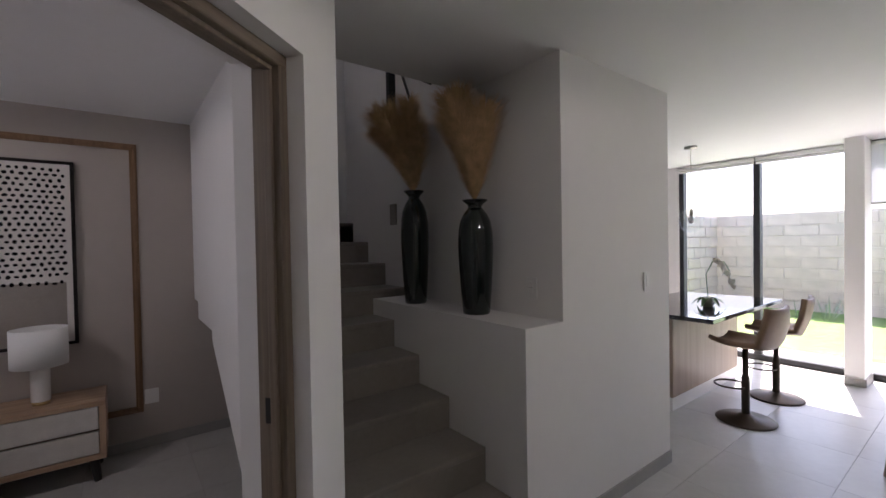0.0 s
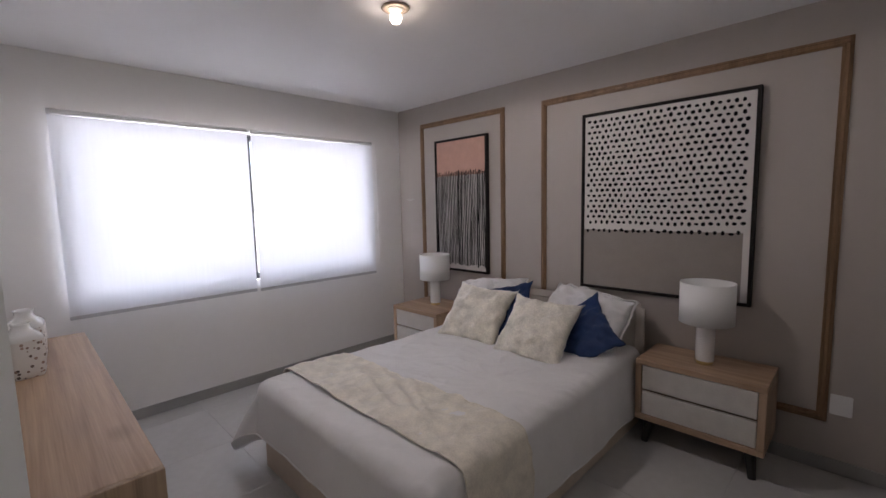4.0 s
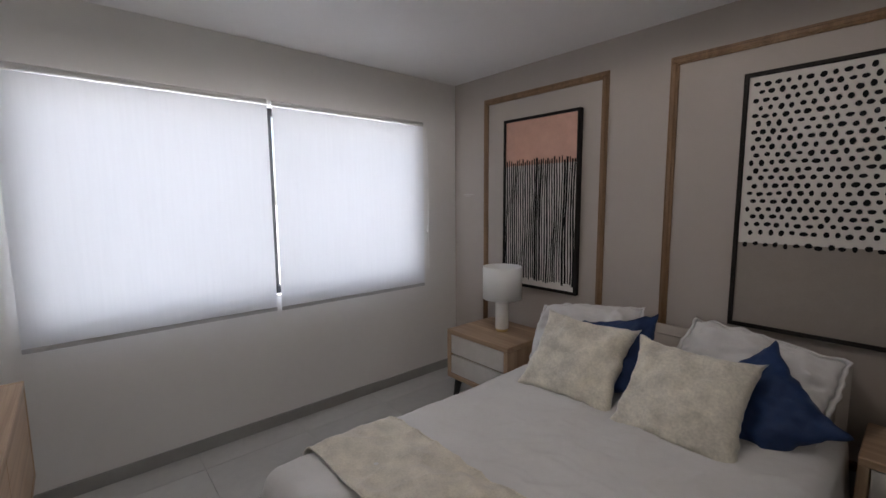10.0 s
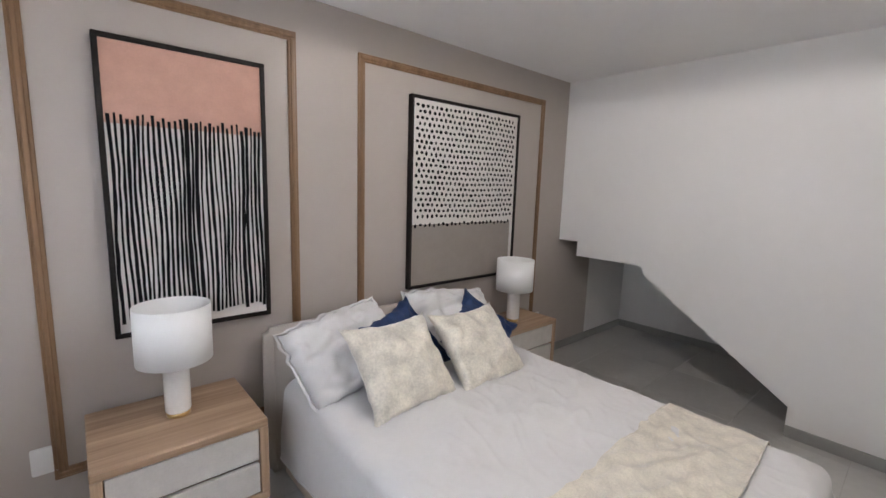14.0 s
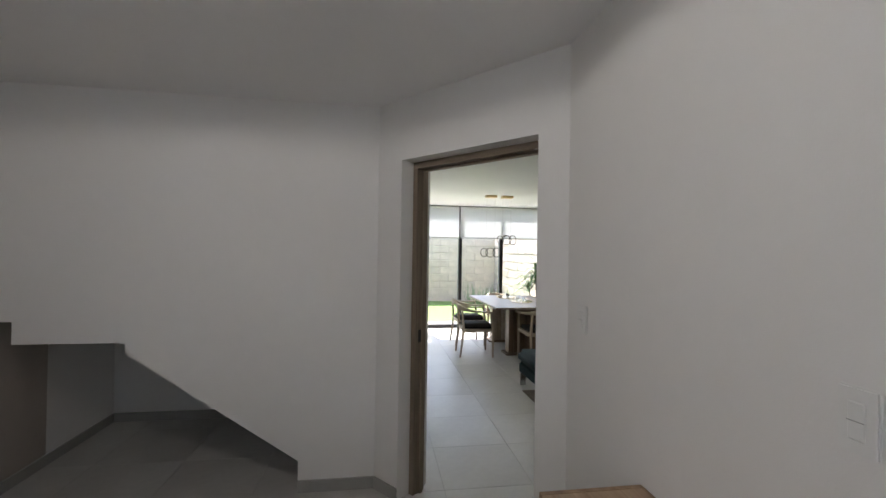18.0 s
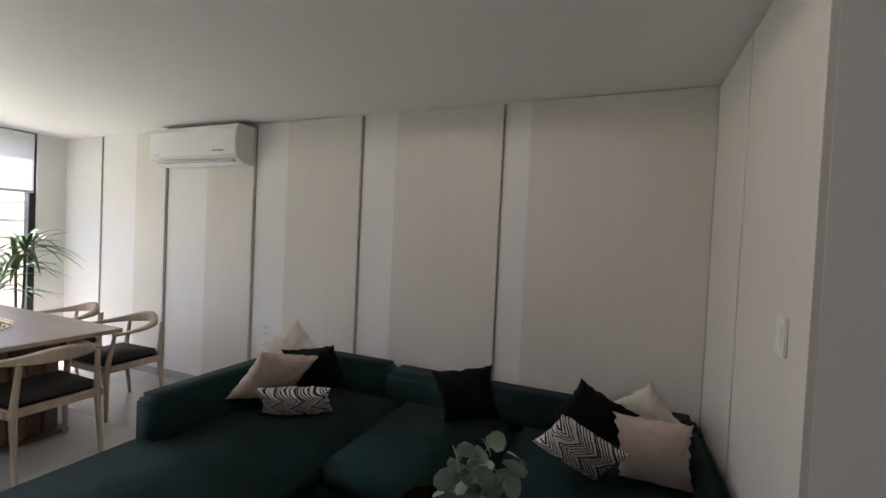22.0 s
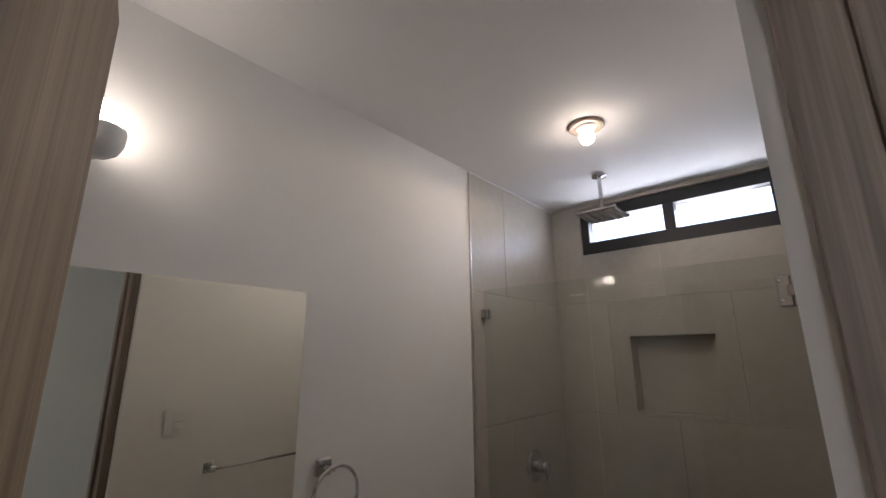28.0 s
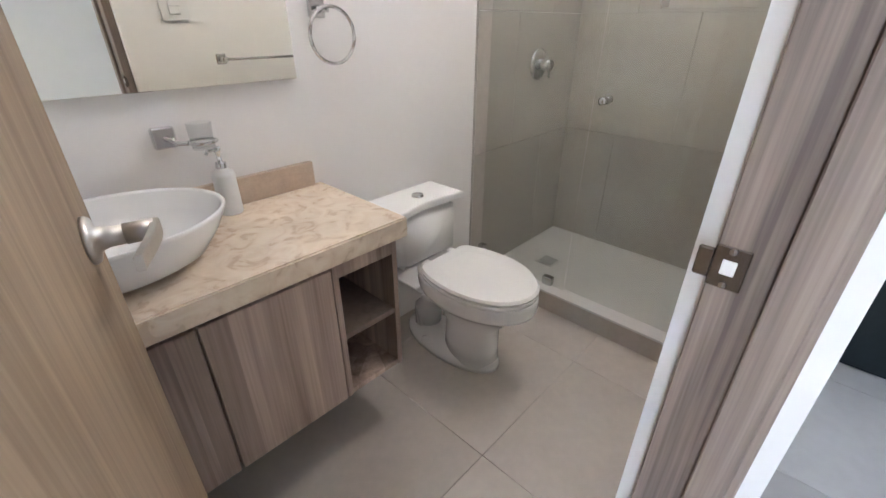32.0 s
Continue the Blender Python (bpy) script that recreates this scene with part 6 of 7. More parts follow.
orc = empty("orchid", "white orchid in a small grey pot on the island", "plant", 4.62, 1.78, 0.875)
part("pot", lathe([(0, 0), (0.04, 0), (0.055, 0.09), (0.05, 0.09), (0.045, 0.08), (0, 0.08)], 20), M_STEEL, orc, smooth=True)
part("stem", tube([(0, 0, 0.08), (0.01, 0.02, 0.30), (-0.02, -0.05, 0.42), (-0.05, -0.15, 0.42), (-0.06, -0.20, 0.33)], 0.004, 6), M_LEAF, orc)
rnd = random.Random(41)
for k in range(6):
    a = k * 1.05
    part("leaf", strap_leaf((0, 0, 0.08), (math.cos(a), math.sin(a), 0.5), 0.16, 0.03, 0.9), M_LEAF, orc)
for k in range(11):
    t = k / 10
    cpos = Vector((-0.03 - 0.05 * t, -0.06 - 0.17 * t, 0.43 - 0.22 * t * t))
    bm = bmesh.new()
    for q in range(5):
        a = q * 2 * math.pi / 5 + rnd.random()
        ctr = Vector((math.cos(a) * 0.017, 0.004 * rnd.uniform(-1, 1), math.sin(a) * 0.017))
        bm.faces.new([bm.verts.new(ctr + Vector((0.014 * math.cos(u), 0.004 * math.cos(2 * u), 0.014 * math.sin(u)))) for u in [i * math.pi / 4 for i in range(8)]])
    moved(bm, Matrix.Translation(cpos) @ Euler((rnd.uniform(-0.6, 0.6), 0, rnd.uniform(-1.5, 1.5))).to_matrix().to_4x4())
    part("flower", bm, M_PETAL, orc)

gp = empty("pendant_lamp", "clear glass globe pendant hung from the kitchen ceiling", "lamp", 5.20, 2.16, C)
part("ceiling_rose", lathe([(0, 0), (0.06, 0), (0.06, -0.02), (0, -0.022)], 24), M_STEEL, gp, smooth=True)
part("rod", tube([(0, 0, -0.02), (0, 0, -0.70)], 0.004, 6), M_STEEL, gp)
part("socket", lathe([(0, -0.66), (0.02, -0.66), (0.022, -0.73), (0, -0.735)], 16), M_STEEL, gp, smooth=True)
part("globe", lathe([(0.02, -0.668)] + [(0.125 * math.sin(a), -0.785 + 0.125 * math.cos(a)) for a in [0.2 + k * (math.pi - 0.2) / 14 for k in range(14)]] + [(0, -0.91)], 28), M_CLEARCUP, gp, "clear glass globe", True)
part("bulb", lathe([(0.01, -0.735), (0.028, -0.76), (0.03, -0.79), (0.015, -0.815), (0, -0.82)], 16), M_CERAMIC, gp, smooth=True)


# planting in the garden
def spiky(x, y, h, n, seed, label):
    p = empty("garden_plant", label, "plant", x, y, -0.06, group="spiky plants along the garden wall")
    rnd = random.Random(seed)
    for k in range(n):
        a, el = rnd.uniform(0, 2 * math.pi), rnd.uniform(0.75, 1.5)
        bx0, by0 = rnd.uniform(-0.35, 0.35), rnd.uniform(-0.45, 0.45)
        part("blade", strap_leaf((bx0, by0, 0), (math.cos(a) * math.cos(el), math.sin(a) * math.cos(el), math.sin(el)), h * rnd.uniform(0.55, 1.0), 0.014, 0.12, 5), M_AGAVE, p)


spiky(10.9, -1.35, 0.85, 60, 51, "clump of tall spiky blue-green blades by the wall")
spiky(10.9, 2.1, 0.55, 30, 52, "clump of tall spiky blue-green blades by the wall")


# ---- hall and bathroom ----
ed = empty("door_2", "tall dark painted entrance door standing closed", "door", -2.48, 0, 0, kind="structure")
part("leaf", bx(0.0, 0.04, -0.455, 0.60, 0.005, C - 0.01, 0.003), M_ENTRY, ed)
part("pull_handle", tube([(0.09, 0.42, 0.75), (0.09, 0.42, 1.45)], 0.014, 10), M_BLACK, ed)
for z in (0.85, 1.35):
    part("handle_post", tube([(0.04, 0.42, z), (0.09, 0.42, z)], 0.009, 8), M_BLACK, ed)

bd = empty("door_3", "grey-brown oak bathroom door standing open with a steel lever", "door", 0, 0, 0, kind="structure")
w = 0.032
part("jamb", bx(bd0, bd0 + w, -0.604, -0.495, 0, bdh - w, 0.002), M_FRAMEG, bd)
part("jamb", bx(bd1 - w, bd1, -0.604, -0.495, 0, bdh - w, 0.002), M_FRAMEG, bd)
part("head", bx(bd0, bd1, -0.604, -0.495, bdh - w, bdh, 0.002), M_FRAMEGX, bd)
part("stop", bx(bd0 + w, bd0 + w + 0.013, -0.545, -0.505, 0, bdh - w, 0.002), M_FRAMEG, bd)
part("stop", bx(bd1 - w - 0.013, bd1 - w, -0.545, -0.505, 0, bdh - w, 0.002), M_FRAMEG, bd)
sp = part("strike_plate", bx(bd0 + w, bd0 + w + 0.003, -0.604, -0.570, 0.975, 1.025, 0.0014), M_STRIKE, bd, "dark polished steel strike plate")
part("strike_lip", bx(bd0 + w - 0.004, bd0 + w + 0.002, -0.620, -0.603, 0.982, 1.018, 0.002), M_STRIKE, sp)
part("strike_hole", bx(bd0 + w + 0.002, bd0 + w + 0.0035, -0.594, -0.580, 0.992, 1.010, 0.0005), M_WHITEPL, sp)
for z in (0.980, 1.021):
    part("screw", lathe([(0, 0.0035), (0.004, 0.003), (0.005, 0.0)], 10, centre=(0, 0, 0)), M_CHROME, sp).matrix_local = pose(bd0 + w + 0.002, -0.587, z, 0, 90, 0)
LEAF = -104.0
leaf = part("leaf", bx(0.0, 0.68, -0.02, 0.02, 0.008, 2.045, 0.002), M_DOORLEAF, bd, "open oak door leaf")
leaf.matrix_local = pose(bd1 - w - 0.024, -0.625, 0, 0, 0, LEAF)
for side in (-1, 1):
    part("rosette", lathe([(0, 0.0), (0.032, 0.0), (0.032, 0.004), (0.029, 0.008), (0.017, 0.012), (0.0135, 0.022), (0.013, 0.045), (0, 0.045)], 28), M_STEEL, leaf, smooth=True).matrix_local = pose(0.605, side * 0.02, 0.985, -90 * side, 0, 0)
    lever = part("lever", tube([(0.605, side * 0.060, 0.985), (0.605, side * 0.095, 0.985)], 0.0145, 20), M_STEEL, leaf, "steel lever handle", True)
    blade = bmesh.new()
    rings = []
    for k in range(9):
        u = k / 8
        cx, cy = 0.612 - 0.112 * u, side * (0.096 - 0.020 * math.sin(u * 1.4) * u)
        hz, hy = 0.0125 - 0.002 * u, 0.006 - 0.001 * u
        rings.append([blade.verts.new((cx, cy + hy * a, 0.985 + hz * b)) for a, b in ((-1, -0.8), (-0.7, -1), (0.7, -1), (1, -0.8), (1, 0.8), (0.7, 1), (-0.7, 1), (-1, 0.8))])
    for r0, r1 in zip(rings, rings[1:]):
        for k in range(8):
            blade.faces.new((r0[k], r0[(k + 1) % 8], r1[(k + 1) % 8], r1[k]))
    blade.faces.new(rings[0])
    blade.faces.new(rings[-1])
    bmesh.ops.recalc_face_normals(blade, faces=blade.faces[:])
    part("lever_blade", blade, M_STEEL, leaf, "flat curved steel lever blade")

# tiled shower
TILE_TH = 0.008


def tiled(name, wall, axis, plane, u0, u1, rows, joints, holes=()):
    """Wall tiles row by row with staggered upright joints, cut round the holes."""
    for (z0, z1), js in zip(rows, joints):
        cuts = [u0] + [j for j in js if u0 < j < u1] + [u1]
        for a, b in zip(cuts, cuts[1:]):
            todo = [(a + 0.001, b - 0.001, z0 + 0.001, z1 - 0.001)]
            for h in holes:
                nxt = []
                for (p, q, r, s) in todo:
                    if q <= h[0] or p >= h[1] or s <= h[2] or r >= h[3]:
                        nxt.append((p, q, r, s))
                        continue
                    if p < h[0]:
                        nxt.append((p, h[0], r, s))
                    if q > h[1]:
                        nxt.append((h[1], q, r, s))
                    m0, m1 = max(p, h[0]), min(q, h[1])
                    if r < h[2]:
                        nxt.append((m0, m1, r, h[2]))
                    if s > h[3]:
                        nxt.append((m0, m1, h[3], s))
                todo = nxt
            for p, q, r, s in todo:
                if q - p < 0.005 or s - r < 0.005:
                    continue
                bm = bx(plane, plane + TILE_TH, p, q, r, s, 0.0012) if axis == 'x' else bx(p, q, plane, plane + TILE_TH, r, s, 0.0012)
                t = new("wall_tile", mesh_of("wall_tile", bm, M_BATHTILE))
                t.parent = wall


ROWS = [(0.0, 0.68), (0.68, 1.28), (1.28, 1.88), (1.88, C - 0.012)]
shower_wall = bpy.data.objects["wall_shower"]
mirror_wall = bpy.data.objects["wall_mirror"]
tiled("shower", shower_wall, 'x', -2.78, -1.802, -0.63, ROWS, [(-1.50, -0.92), (-1.203,), (-1.497, -0.906), (-1.196,)], [(ny0, ny1, nz0, nz1), (vy0, vy1, vz0, vz1)])
tiled("mirror", mirror_wall, 'y', -1.81, -2.772, -1.905, ROWS, [(-2.49,), (-2.20,), (-2.486,), (-2.199,)])
part("trim", bx(-2.772, -1.895, -1.81, -1.800, C - 0.012, C - 0.002), M_WHITEPL, mirror_wall)
part("trim", bx(-1.905, -1.897, -1.81, -1.800, 0.0, C - 0.012), M_STEEL, mirror_wall)
bath_wall = bpy.data.objects["wall_bath"]
for (z0, z1), js in zip(ROWS, [(-2.4,), (-2.1,), (-2.4,), (-2.1,)]):
    cuts = [-2.772] + list(js) + [-1.93]
    for a, b in zip(cuts, cuts[1:]):
        t = new("wall_tile", mesh_of("wall_tile", bx(a + 0.001, b - 0.001, -0.638, -0.63, z0 + 0.001, z1 - 0.001, 0.0012), M_BATHTILE))
        t.parent = bath_wall
structure("floor_shower", bx(-2.772, -2.03, -1.80, -0.638, 0.001, 0.022, 0.002), M_SHFLOOR, "pale shower floor behind the glass")
structure("trim_curb", bx(-2.03, -1.925, -1.81, -0.63, 0.0005, 0.10, 0.004), M_CURB, "beige-grey tiled shower curb")
structure("trim_curb_cap", bx(-2.035, -1.918, -1.81, -0.63, 0.101, 0.112, 0.002), M_SHFLOOR, "pale stone cap on the shower curb")
structure("trim_niche", bx(-2.879, -2.786, ny0 + 0.001, ny1 - 0.001, nz0 - 0.001, nz0 + 0.006), M_BATHTILE, "grey tile sill of the shower niche")

bw = empty("window_4", "black framed high bathroom window with two bright panes", "window", -2.84, 0, 0, kind="structure")
fr, pz0, pz1 = 0.048, vz0 + 0.078, vz1 - 0.068
for q in ((vy0, vy1, vz0, pz0), (vy0, vy1, pz1, vz1), (vy0, vy0 + fr, pz0, pz1), (vy1 - fr, vy1, pz0, pz1), (-1.158, -1.103, pz0, pz1)):
    part("frame_bar", bx(-0.03, 0.045, *q, 0.003), M_DARKFRAME, bw)
for a, b in ((vy0 + fr, -1.158), (-1.103, vy1 - fr)):
    part("pane", bx(-0.004, 0.004, a, b, pz0, pz1), M_GLASS, bw).visible_shadow = False

sg = empty("shower_screen", "frameless clear glass shower screen with a hinged door", "shower screen")
part("fixed_pane", bx(-1.984, -1.976, -1.79, -1.292, 0.114, 1.888), M_SHOWER, sg, "clear fixed glass pane").visible_shadow = False
gd = part("glass_door", bx(-1.984, -1.976, -1.284, -0.648, 0.125, 1.888), M_SHOWER, sg, "clear hinged glass door")
gd.visible_shadow = False
for z in (0.165, 1.775):
    part("clamp", bx(-1.996, -1.964, -1.802, -1.765, z - 0.022, z + 0.022, 0.003), M_CHROME, sg, "square chrome glass clamp")
part("clamp", bx(-1.996, -1.964, -1.40, -1.35, 0.112, 0.155, 0.003), M_CHROME, sg, "square chrome glass clamp")
for z in (0.30, 1.775):
    hinge = part("hinge", bx(-1.997, -1.963, -0.694, -0.658, z - 0.047, z + 0.047, 0.004), M_STEEL, sg, "steel glass hinge")
    part("wall_plate", bx(-2.006, -1.954, -0.638, -0.632, z - 0.047, z + 0.060, 0.002), M_STEEL, hinge)
    for zz in (-0.034, 0.034):
        part("knuckle", bx(-1.992, -1.968, -0.658, -0.636, z + zz - 0.012, z + zz + 0.012, 0.003), M_STEEL, hinge)
    part("pivot", bx(-1.990, -1.962, -0.672, -0.640, z - 0.018, z + 0.018, 0.004), M_CHROME, hinge)
    for zz in (-0.030, 0.030):
        part("screw", lathe([(0, 0.003), (0.005, 0.002), (0.006, 0.0)], 10), M_CHROME, hinge).matrix_local = pose(-1.963, -0.684, z + zz, 0, 90, 0)
part("knob", lathe([(0, -0.035), (0.014, -0.033), (0.016, -0.012), (0.009, -0.006), (0.009, 0.006), (0.016, 0.012), (0.014, 0.033), (0, 0.035)], 16), M_CHROME, gd, "chrome door knob", True).matrix_local = pose(-1.98, -1.242, 0.98, 0, 90, 0)
part("mark", bx(-1.9755, -1.975, -1.36, -1.30, 1.82, 1.828), M_STEEL, sg)

sh = empty("rain_shower", "square chrome rain shower head on a ceiling arm", "shower head", -2.385, -1.34, C)
part("flange", lathe([(0, 0), (0.035, 0), (0.035, -0.012), (0, -0.014)], 20), M_CHROME, sh, smooth=True)
part("arm", tube([(0, 0, -0.01), (0, 0, -0.205)], 0.010, 10), M_CHROME, sh)
part("head", bx(-0.10, 0.10, -0.10, 0.10, -0.222, -0.205, 0.004), M_CHROME, sh)
for k in range(5):
    part("nozzle_row", bx(-0.085, 0.085, -0.084 + 0.04 * k, -0.076 + 0.04 * k, -0.226, -0.222), M_BASE, sh)
va = empty("shower_valve", "round chrome shower mixer valve on the tiles", "valve", -2.39, -1.802, 1.05)
part("plate", lathe([(0, 0), (0.075, 0), (0.075, 0.004), (0.06, 0.012), (0, 0.014)], 32), M_CHROME, va, smooth=True).matrix_local = pose(0, 0, 0, -90, 0, 0)
part("barrel", lathe([(0.028, 0.01), (0.028, 0.05), (0.024, 0.075), (0, 0.077)], 20), M_CHROME, va, smooth=True).matrix_local = pose(0, 0, 0, -90, 0, 0)
part("lever", tube([(0, 0.06, 0), (0.0, 0.07, -0.06)], 0.006, 8), M_CHROME, va)
dr = empty("floor_drain", "square steel shower drain", "drain", -2.33, -1.57, 0.022)
part("frame", bx(-0.055, 0.055, -0.055, 0.055, 0, 0.002, 0.0005), M_STEEL, dr)
part("grate", bx(-0.042, 0.042, -0.042, 0.042, 0.0015, 0.003, 0.0005), M_BASE, dr)
tb2 = empty("towel_bar", "long chrome towel bar on the white wall", "towel bar", 0, 0, 0)
part("bar", tube([(-1.28, -0.681, 1.073), (-1.80, -0.681, 1.073)], 0.0065, 10), M_CHROME, tb2, smooth=True)
for x in (-1.28, -1.80):
    part("post", bx(x - 0.013, x + 0.013, -0.692, -0.636, 1.061, 1.085, 0.003), M_CHROME, tb2)
    part("mount", bx(x - 0.024, x + 0.024, -0.638, -0.63, 1.049, 1.097, 0.003), M_CHROME, tb2)
plate(-1.12, -0.63, 1.30, '-y', 0.12, 0.118, True, "light_switch", "white plastic light switch inside the bathroom")
ceiling_lamp(-1.87, -1.19, "round recessed ceiling lamp with a warm bulb before the shower")

# vanity
vn = empty("vanity", "wall-hung grey oak vanity with a travertine top and open shelves", "vanity")
part("countertop", bx(-1.087, -0.131, -1.81, -1.368, 0.692, 0.752, 0.004, seg=2), M_TRAVERTINE, vn, "thick travertine slab")
part("backsplash", bx(-1.055, -0.131, -1.81, -1.79, 0.752, 0.832, 0.002), M_BACKSPLASH, vn, "low stone backsplash")
part("side_panel", bx(-1.06, -1.042, -1.81, -1.392, 0.22, 0.690, 0.001), M_VANITY, vn)
part("side_panel", bx(-0.86, -0.842, -1.81, -1.392, 0.22, 0.650, 0.001), M_VANITY, vn)
part("top_rail", bx(-1.042, -0.842, -1.41, -1.392, 0.640, 0.690, 0.001), M_VANITY, vn)
# inner shelf, back and carcass take the shade-darkened wood
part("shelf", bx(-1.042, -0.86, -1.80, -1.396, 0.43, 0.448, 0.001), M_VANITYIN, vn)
part("shelf", bx(-1.042, -0.86, -1.80, -1.396, 0.22, 0.238, 0.001), M_VANITY, vn)
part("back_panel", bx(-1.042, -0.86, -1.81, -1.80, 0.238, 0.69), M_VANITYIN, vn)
part("cabinet_door", bx(-0.838, -0.517, -1.410, -1.390, 0.22, 0.672, 0.002), M_VANITY, vn)
part("cabinet_door", bx(-0.511, -0.150, -1.410, -1.390, 0.22, 0.672, 0.002), M_VANITY, vn)
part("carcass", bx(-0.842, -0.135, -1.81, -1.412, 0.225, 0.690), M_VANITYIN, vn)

bs = empty("wash_basin", "white ceramic vessel basin standing on the travertine top", "basin", -0.45, -1.585, 0.752)
part("bowl", lathe([(0.11, 0.0), (0.13, 0.004), (0.185, 0.03), (0.217, 0.075), (0.235, 0.112), (0.237, 0.12), (0.232, 0.123), (0.226, 0.116), (0.206, 0.072), (0.165, 0.03), (0.04, 0.018), (0, 0.016)], 56, sy=0.78), M_CERAMIC, bs, smooth=True)
part("drain_ring", lathe([(0, 0.024), (0.022, 0.024), (0.024, 0.020)], 20), M_CHROME, bs, smooth=True)
so = empty("soap_dispenser", "frosted glass soap dispenser with a chrome pump", "dispenser", -0.762, -1.758, 0.752)
part("bottle", lathe([(0, 0), (0.029, 0), (0.031, 0.004), (0.030, 0.108), (0.027, 0.120), (0.015, 0.127), (0.012, 0.133), (0, 0.133)], 28), M_SOAP, so, "frosted bottle", True)
part("pump", lathe([(0.014, 0.131), (0.014, 0.146), (0.006, 0.148), (0.006, 0.172), (0.009, 0.174), (0.009, 0.188), (0, 0.188)], 16), M_CHROME, so, smooth=True)
part("spout", tube([(0, 0, 0.182), (0.028, 0.012, 0.184), (0.036, 0.016, 0.176)], 0.004, 8), M_CHROME, so)

mr = empty("wall_mirror", "frameless rectangular mirror on the white wall", "mirror")
part("mirror_glass", bx(-1.043, -0.16, -1.808, -1.788, 1.087, 1.785, 0.0015), M_MIRROR, mr)
cu = empty("cup_holder", "chrome cup holder with a clear glass on the wall", "holder", -0.657, -1.81, 0.975)
part("mount", bx(-0.027, 0.027, 0, 0.018, -0.027, 0.027, 0.004), M_CHROME, cu)
part("arm", tube([(0, 0.015, 0), (-0.02, 0.045, -0.012), (-0.04, 0.06, -0.012)], 0.006, 8), M_CHROME, cu)
part("ring", tube(ring_points(-0.072, 0.062, -0.012, 0.034, 24, 'xy'), 0.004, 6, closed=True), M_CHROME, cu)
part("cup", lathe([(0, -0.03), (0.027, -0.03), (0.030, 0.035), (0.028, 0.035), (0.026, -0.025), (0, -0.025)], 24, centre=(-0.072, 0.062, 0)), M_CLEARCUP, cu, "clear glass cup", True)
tr = empty("towel_ring", "round chrome towel ring on a square mount", "towel ring", -1.143, -1.81, 1.272)
part("mount", bx(-0.026, 0.026, 0, 0.02, -0.026, 0.026, 0.005), M_CHROME, tr)
part("neck", tube([(0, 0.018, 0), (-0.018, 0.045, -0.004)], 0.008, 8), M_CHROME, tr)
part("ring", tube(ring_points(-0.022, 0.05, -0.072, 0.077, 40, 'xz'), 0.0055, 8, closed=True), M_CHROME, tr)
wl = empty("wall_lamp", "small wall lamp with a glowing globe over the mirror", "lamp", -0.480, -1.81, 2.068)
part("cone", lathe([(0.0, -0.056), (0.018, -0.054), (0.034, -0.042), (0.043, -0.022), (0.045, 0.004), (0.043, 0.013), (0.034, 0.016), (0, 0.016)], 28, centre=(0, 0.085, 0)), M_WHITEPL, wl, smooth=True)
part("arm", tube([(0, 0, -0.02), (0, 0.07, -0.02)], 0.014, 12), M_WHITEPL, wl, smooth=True)
part("globe", lathe([(0.030, 0.014)] + [(0.038 * math.cos(k), 0.042 + 0.038 * math.sin(k)) for k in [-0.6 + j * 0.24 for j in range(9)]] + [(0, 0.080)], 28, centre=(0, 0.085, 0)), M_GLOBE, wl, "glowing globe", True).visible_shadow = False

# toilet
TX0 = -1.437
to = empty("toilet", "white one-piece ceramic toilet with a closed lid", "toilet", TX0, -1.80, 0)


def oval(cx, cy, a, b, z, n=36, back=None):
    out = []
    for k in range(n):
        t = 2 * math.pi * k / n
        x, y = a * math.cos(t), b * math.sin(t)
        if back is not None and y < 0:
            x = math.copysign(abs(math.cos(t)) ** 0.62, math.cos(t)) * a
            y = max(y, back)
        out.append((cx + x, cy + y, z))
    return out


def loft(loops):
    bm = bmesh.new()
    rings = [[bm.verts.new(p) for p in lp] for lp in loops]
    n = len(rings[0])
    for a, b in zip(rings, rings[1:]):
        for k in range(n):
            bm.faces.new((a[k], a[(k + 1) % n], b[(k + 1) % n], b[k]))
    bm.faces.new(rings[0])
    bm.faces.new(rings[-1])
    bmesh.ops.recalc_face_normals(bm, faces=bm.faces[:])
    return bm


part("bowl", loft([oval(0, 0.40, 0.092, 0.125, 0.02), oval(0, 0.40, 0.088, 0.12, 0.10), oval(0, 0.40, 0.088, 0.12, 0.19), oval(0, 0.40, 0.115, 0.18, 0.26), oval(0, 0.40, 0.152, 0.24, 0.308), oval(0, 0.405, 0.166, 0.256, 0.32), oval(0, 0.405, 0.171, 0.262, 0.335), oval(0, 0.405, 0.172, 0.262, 0.37), oval(0, 0.405, 0.168, 0.258, 0.38)]), M_CERAMIC, to, smooth=True)
part("foot", loft([oval(0, 0.29, 0.112, 0.245, 0.0), oval(0, 0.29, 0.112, 0.245, 0.02), oval(0, 0.29, 0.104, 0.238, 0.038), oval(0, 0.30, 0.07, 0.20, 0.06)]), M_CERAMIC, to, "spreading ceramic foot", True)
part("trapway", tube([(0, 0.42, 0.20), (0, 0.33, 0.25), (0, 0.25, 0.265), (0, 0.18, 0.22), (0, 0.15, 0.13), (0, 0.15, 0.03)], 0.06, 16), M_CERAMIC, to, "curved trapway behind the bowl", True)
part("deck", bx(-0.155, 0.155, 0.01, 0.28, 0.29, 0.375, 0.035, seg=3), M_CERAMIC, to, smooth=True)
part("tank", bx(-0.16, 0.16, 0.0, 0.175, 0.36, 0.60, 0.03, seg=3), M_CERAMIC, to, smooth=True)
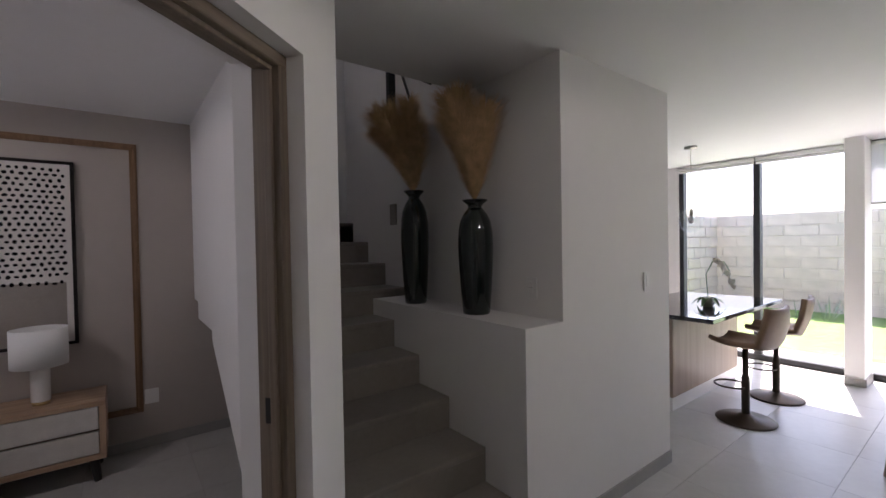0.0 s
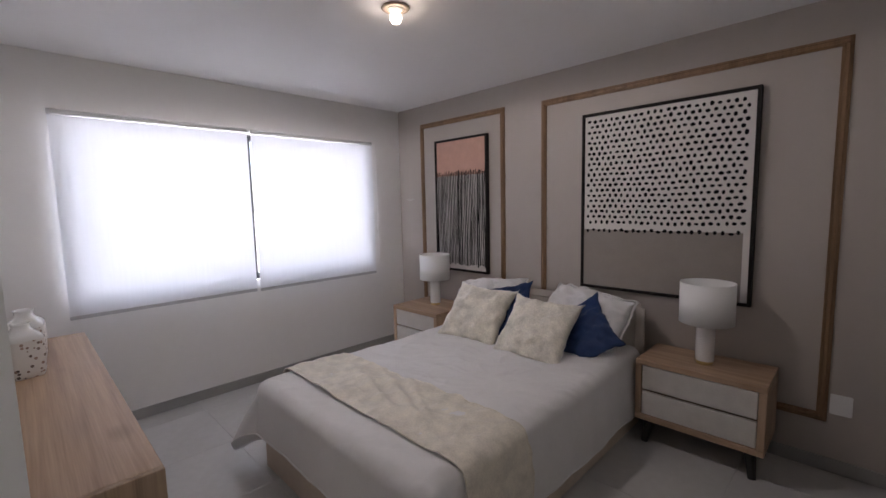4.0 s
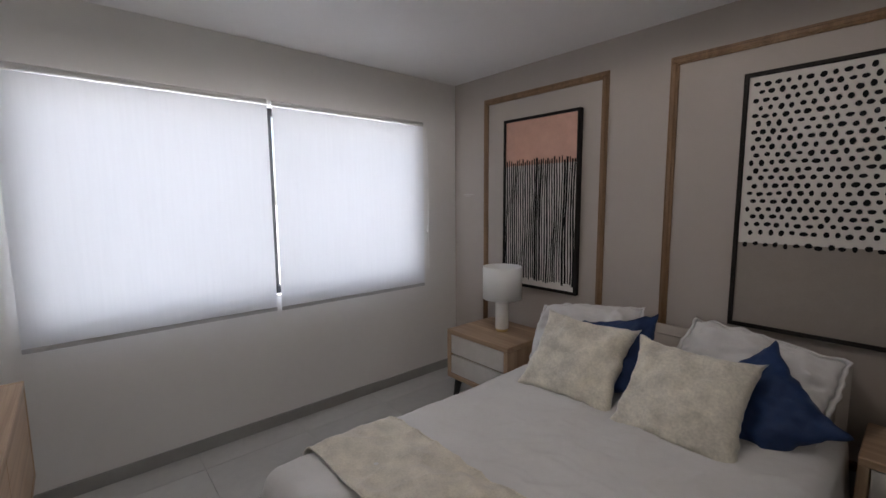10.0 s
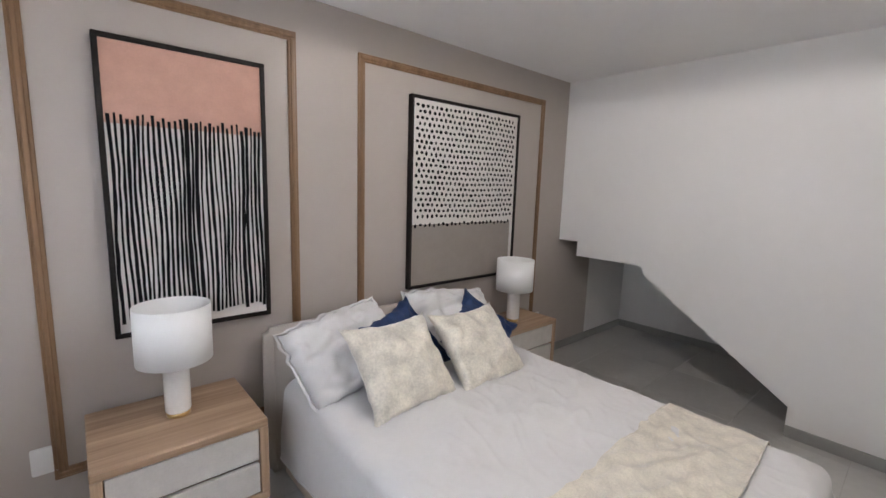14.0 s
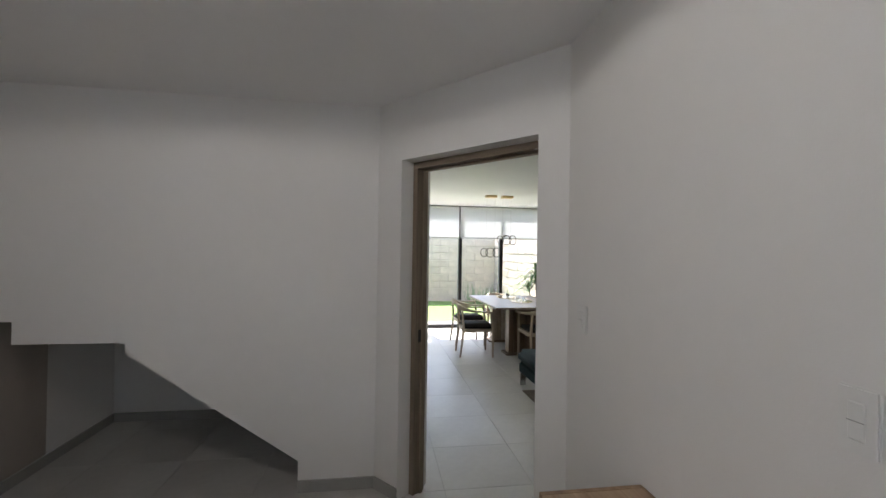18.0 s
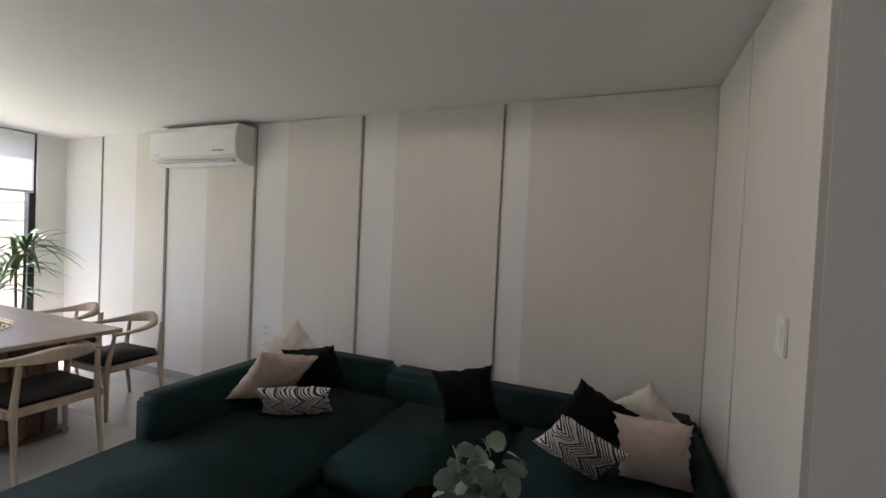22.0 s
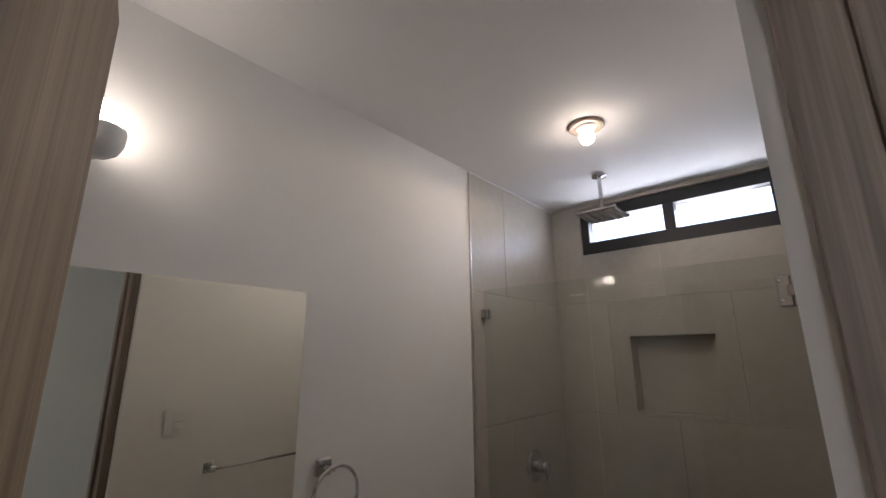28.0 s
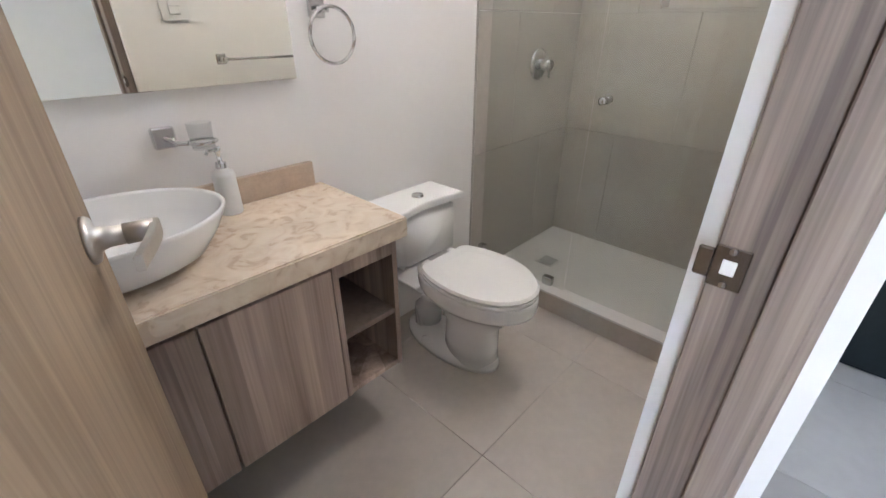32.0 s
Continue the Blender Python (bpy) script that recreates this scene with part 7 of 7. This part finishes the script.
front = [(0.172 - 0.344 * k / 16, 0.196 - 0.024 * math.cos(math.pi * (k - 8) / 16)) for k in range(17)]
lid = prism([(-0.172, -0.002), (0.172, -0.002)] + front, 0.598, 0.630)
bmesh.ops.bevel(lid, geom=[e for e in lid.edges if abs(e.verts[0].co.z - e.verts[1].co.z) < 1e-5], offset=0.008, segments=2, affect='EDGES', profile=0.5)
part("tank_lid", lid, M_CERAMIC, to, "tank lid with a bowed front edge")
part("flush_button", lathe([(0, 0.639), (0.022, 0.638), (0.024, 0.630)], 20, centre=(0, 0.10, 0)), M_CHROME, to, smooth=True)
part("seat", loft([oval(0, 0.425, 0.168, 0.235, 0.382, back=-0.19), oval(0, 0.425, 0.171, 0.238, 0.39, back=-0.19), oval(0, 0.425, 0.169, 0.236, 0.397, back=-0.19)]), M_CERAMIC, to, smooth=False)
part("lid", loft([oval(0, 0.425, 0.169, 0.236, 0.40, back=-0.19), oval(0, 0.425, 0.172, 0.239, 0.409, back=-0.19), oval(0, 0.425, 0.165, 0.230, 0.418, back=-0.186), oval(0, 0.425, 0.11, 0.16, 0.422, back=-0.13)]), M_CERAMIC, to, smooth=False)
for x in (-0.07, 0.07):
    part("lid_hinge", bx(x - 0.018, x + 0.018, 0.205, 0.24, 0.378, 0.41, 0.006), M_CERAMIC, to)
part("bolt_cap", lathe([(0, 0.05), (0.012, 0.047), (0.016, 0.03)], 14, centre=(0.092, 0.22, 0.0)), M_CERAMIC, to, smooth=True)


# ---- floor tiles ----
PITCH, TX, TY = 0.6, 0.10, 0.135
tile_mesh = mesh_of("floor_tile", bx(-0.299, 0.299, -0.299, 0.299, -0.012, 0.0, 0.0008), M_TILE)
# bathroom copy of the tile, tinted for the warm light there
wash_mesh = mesh_of("floor_tile", bx(-0.299, 0.299, -0.299, 0.299, -0.012, 0.0, 0.0008), M_WASHTILE)
for i in range(-6, 11):
    for j in range(-4, 7):
        x, y = TX + PITCH * (i + 0.5), TY + PITCH * (j + 0.5)
        if x - 0.3 > 6.5 or y - 0.3 > 4.06 or y + 0.3 < -1.95 or x + 0.3 < -3.15:
            continue
        t = new("floor_tile", wash_mesh if x < 0 and y < -0.5 else tile_mesh)
        t.location = (x, y, 0)
        t.parent = floor


# ---- garden wall blocks ----
BW, BH = 0.58, 0.23
variants = []
for k in range(5):
    bm = bx(-0.004, 0.05, -BW / 2 + 0.007, BW / 2 - 0.007, 0.007, BH - 0.007, 0.010)
    rnd = random.Random(60 + k)
    for v in bm.verts:
        if v.co.x < 0.02:
            v.co.x += rnd.uniform(-0.014, 0.010)
    variants.append(mesh_of("block", bm, M_BLOCK))
rnd = random.Random(77)
for r in range(9):
    z = -0.1 + BH * r
    for c in range(-4, 9):
        y = c * BW + (BW / 2 if r % 2 else 0.0) + 0.1
        if y < -2.3 or y > 4.5:
            continue
        b = new("block", variants[rnd.randrange(5)])
        b.matrix_world = pose(GW, y, z)
        b.parent = garden_wall
    for c in range(0, 10):
        x = 6.95 + c * BW + (BW / 2 if r % 2 else 0.0)
        if x > GW - 0.1:
            continue
        for side, host, turn in ((-2.02, garden_side, -90), (4.27, garden_side2, 90)):
            b = new("block", variants[rnd.randrange(5)])
            b.matrix_world = pose(x, side, z, 0, 0, turn)
            b.parent = host
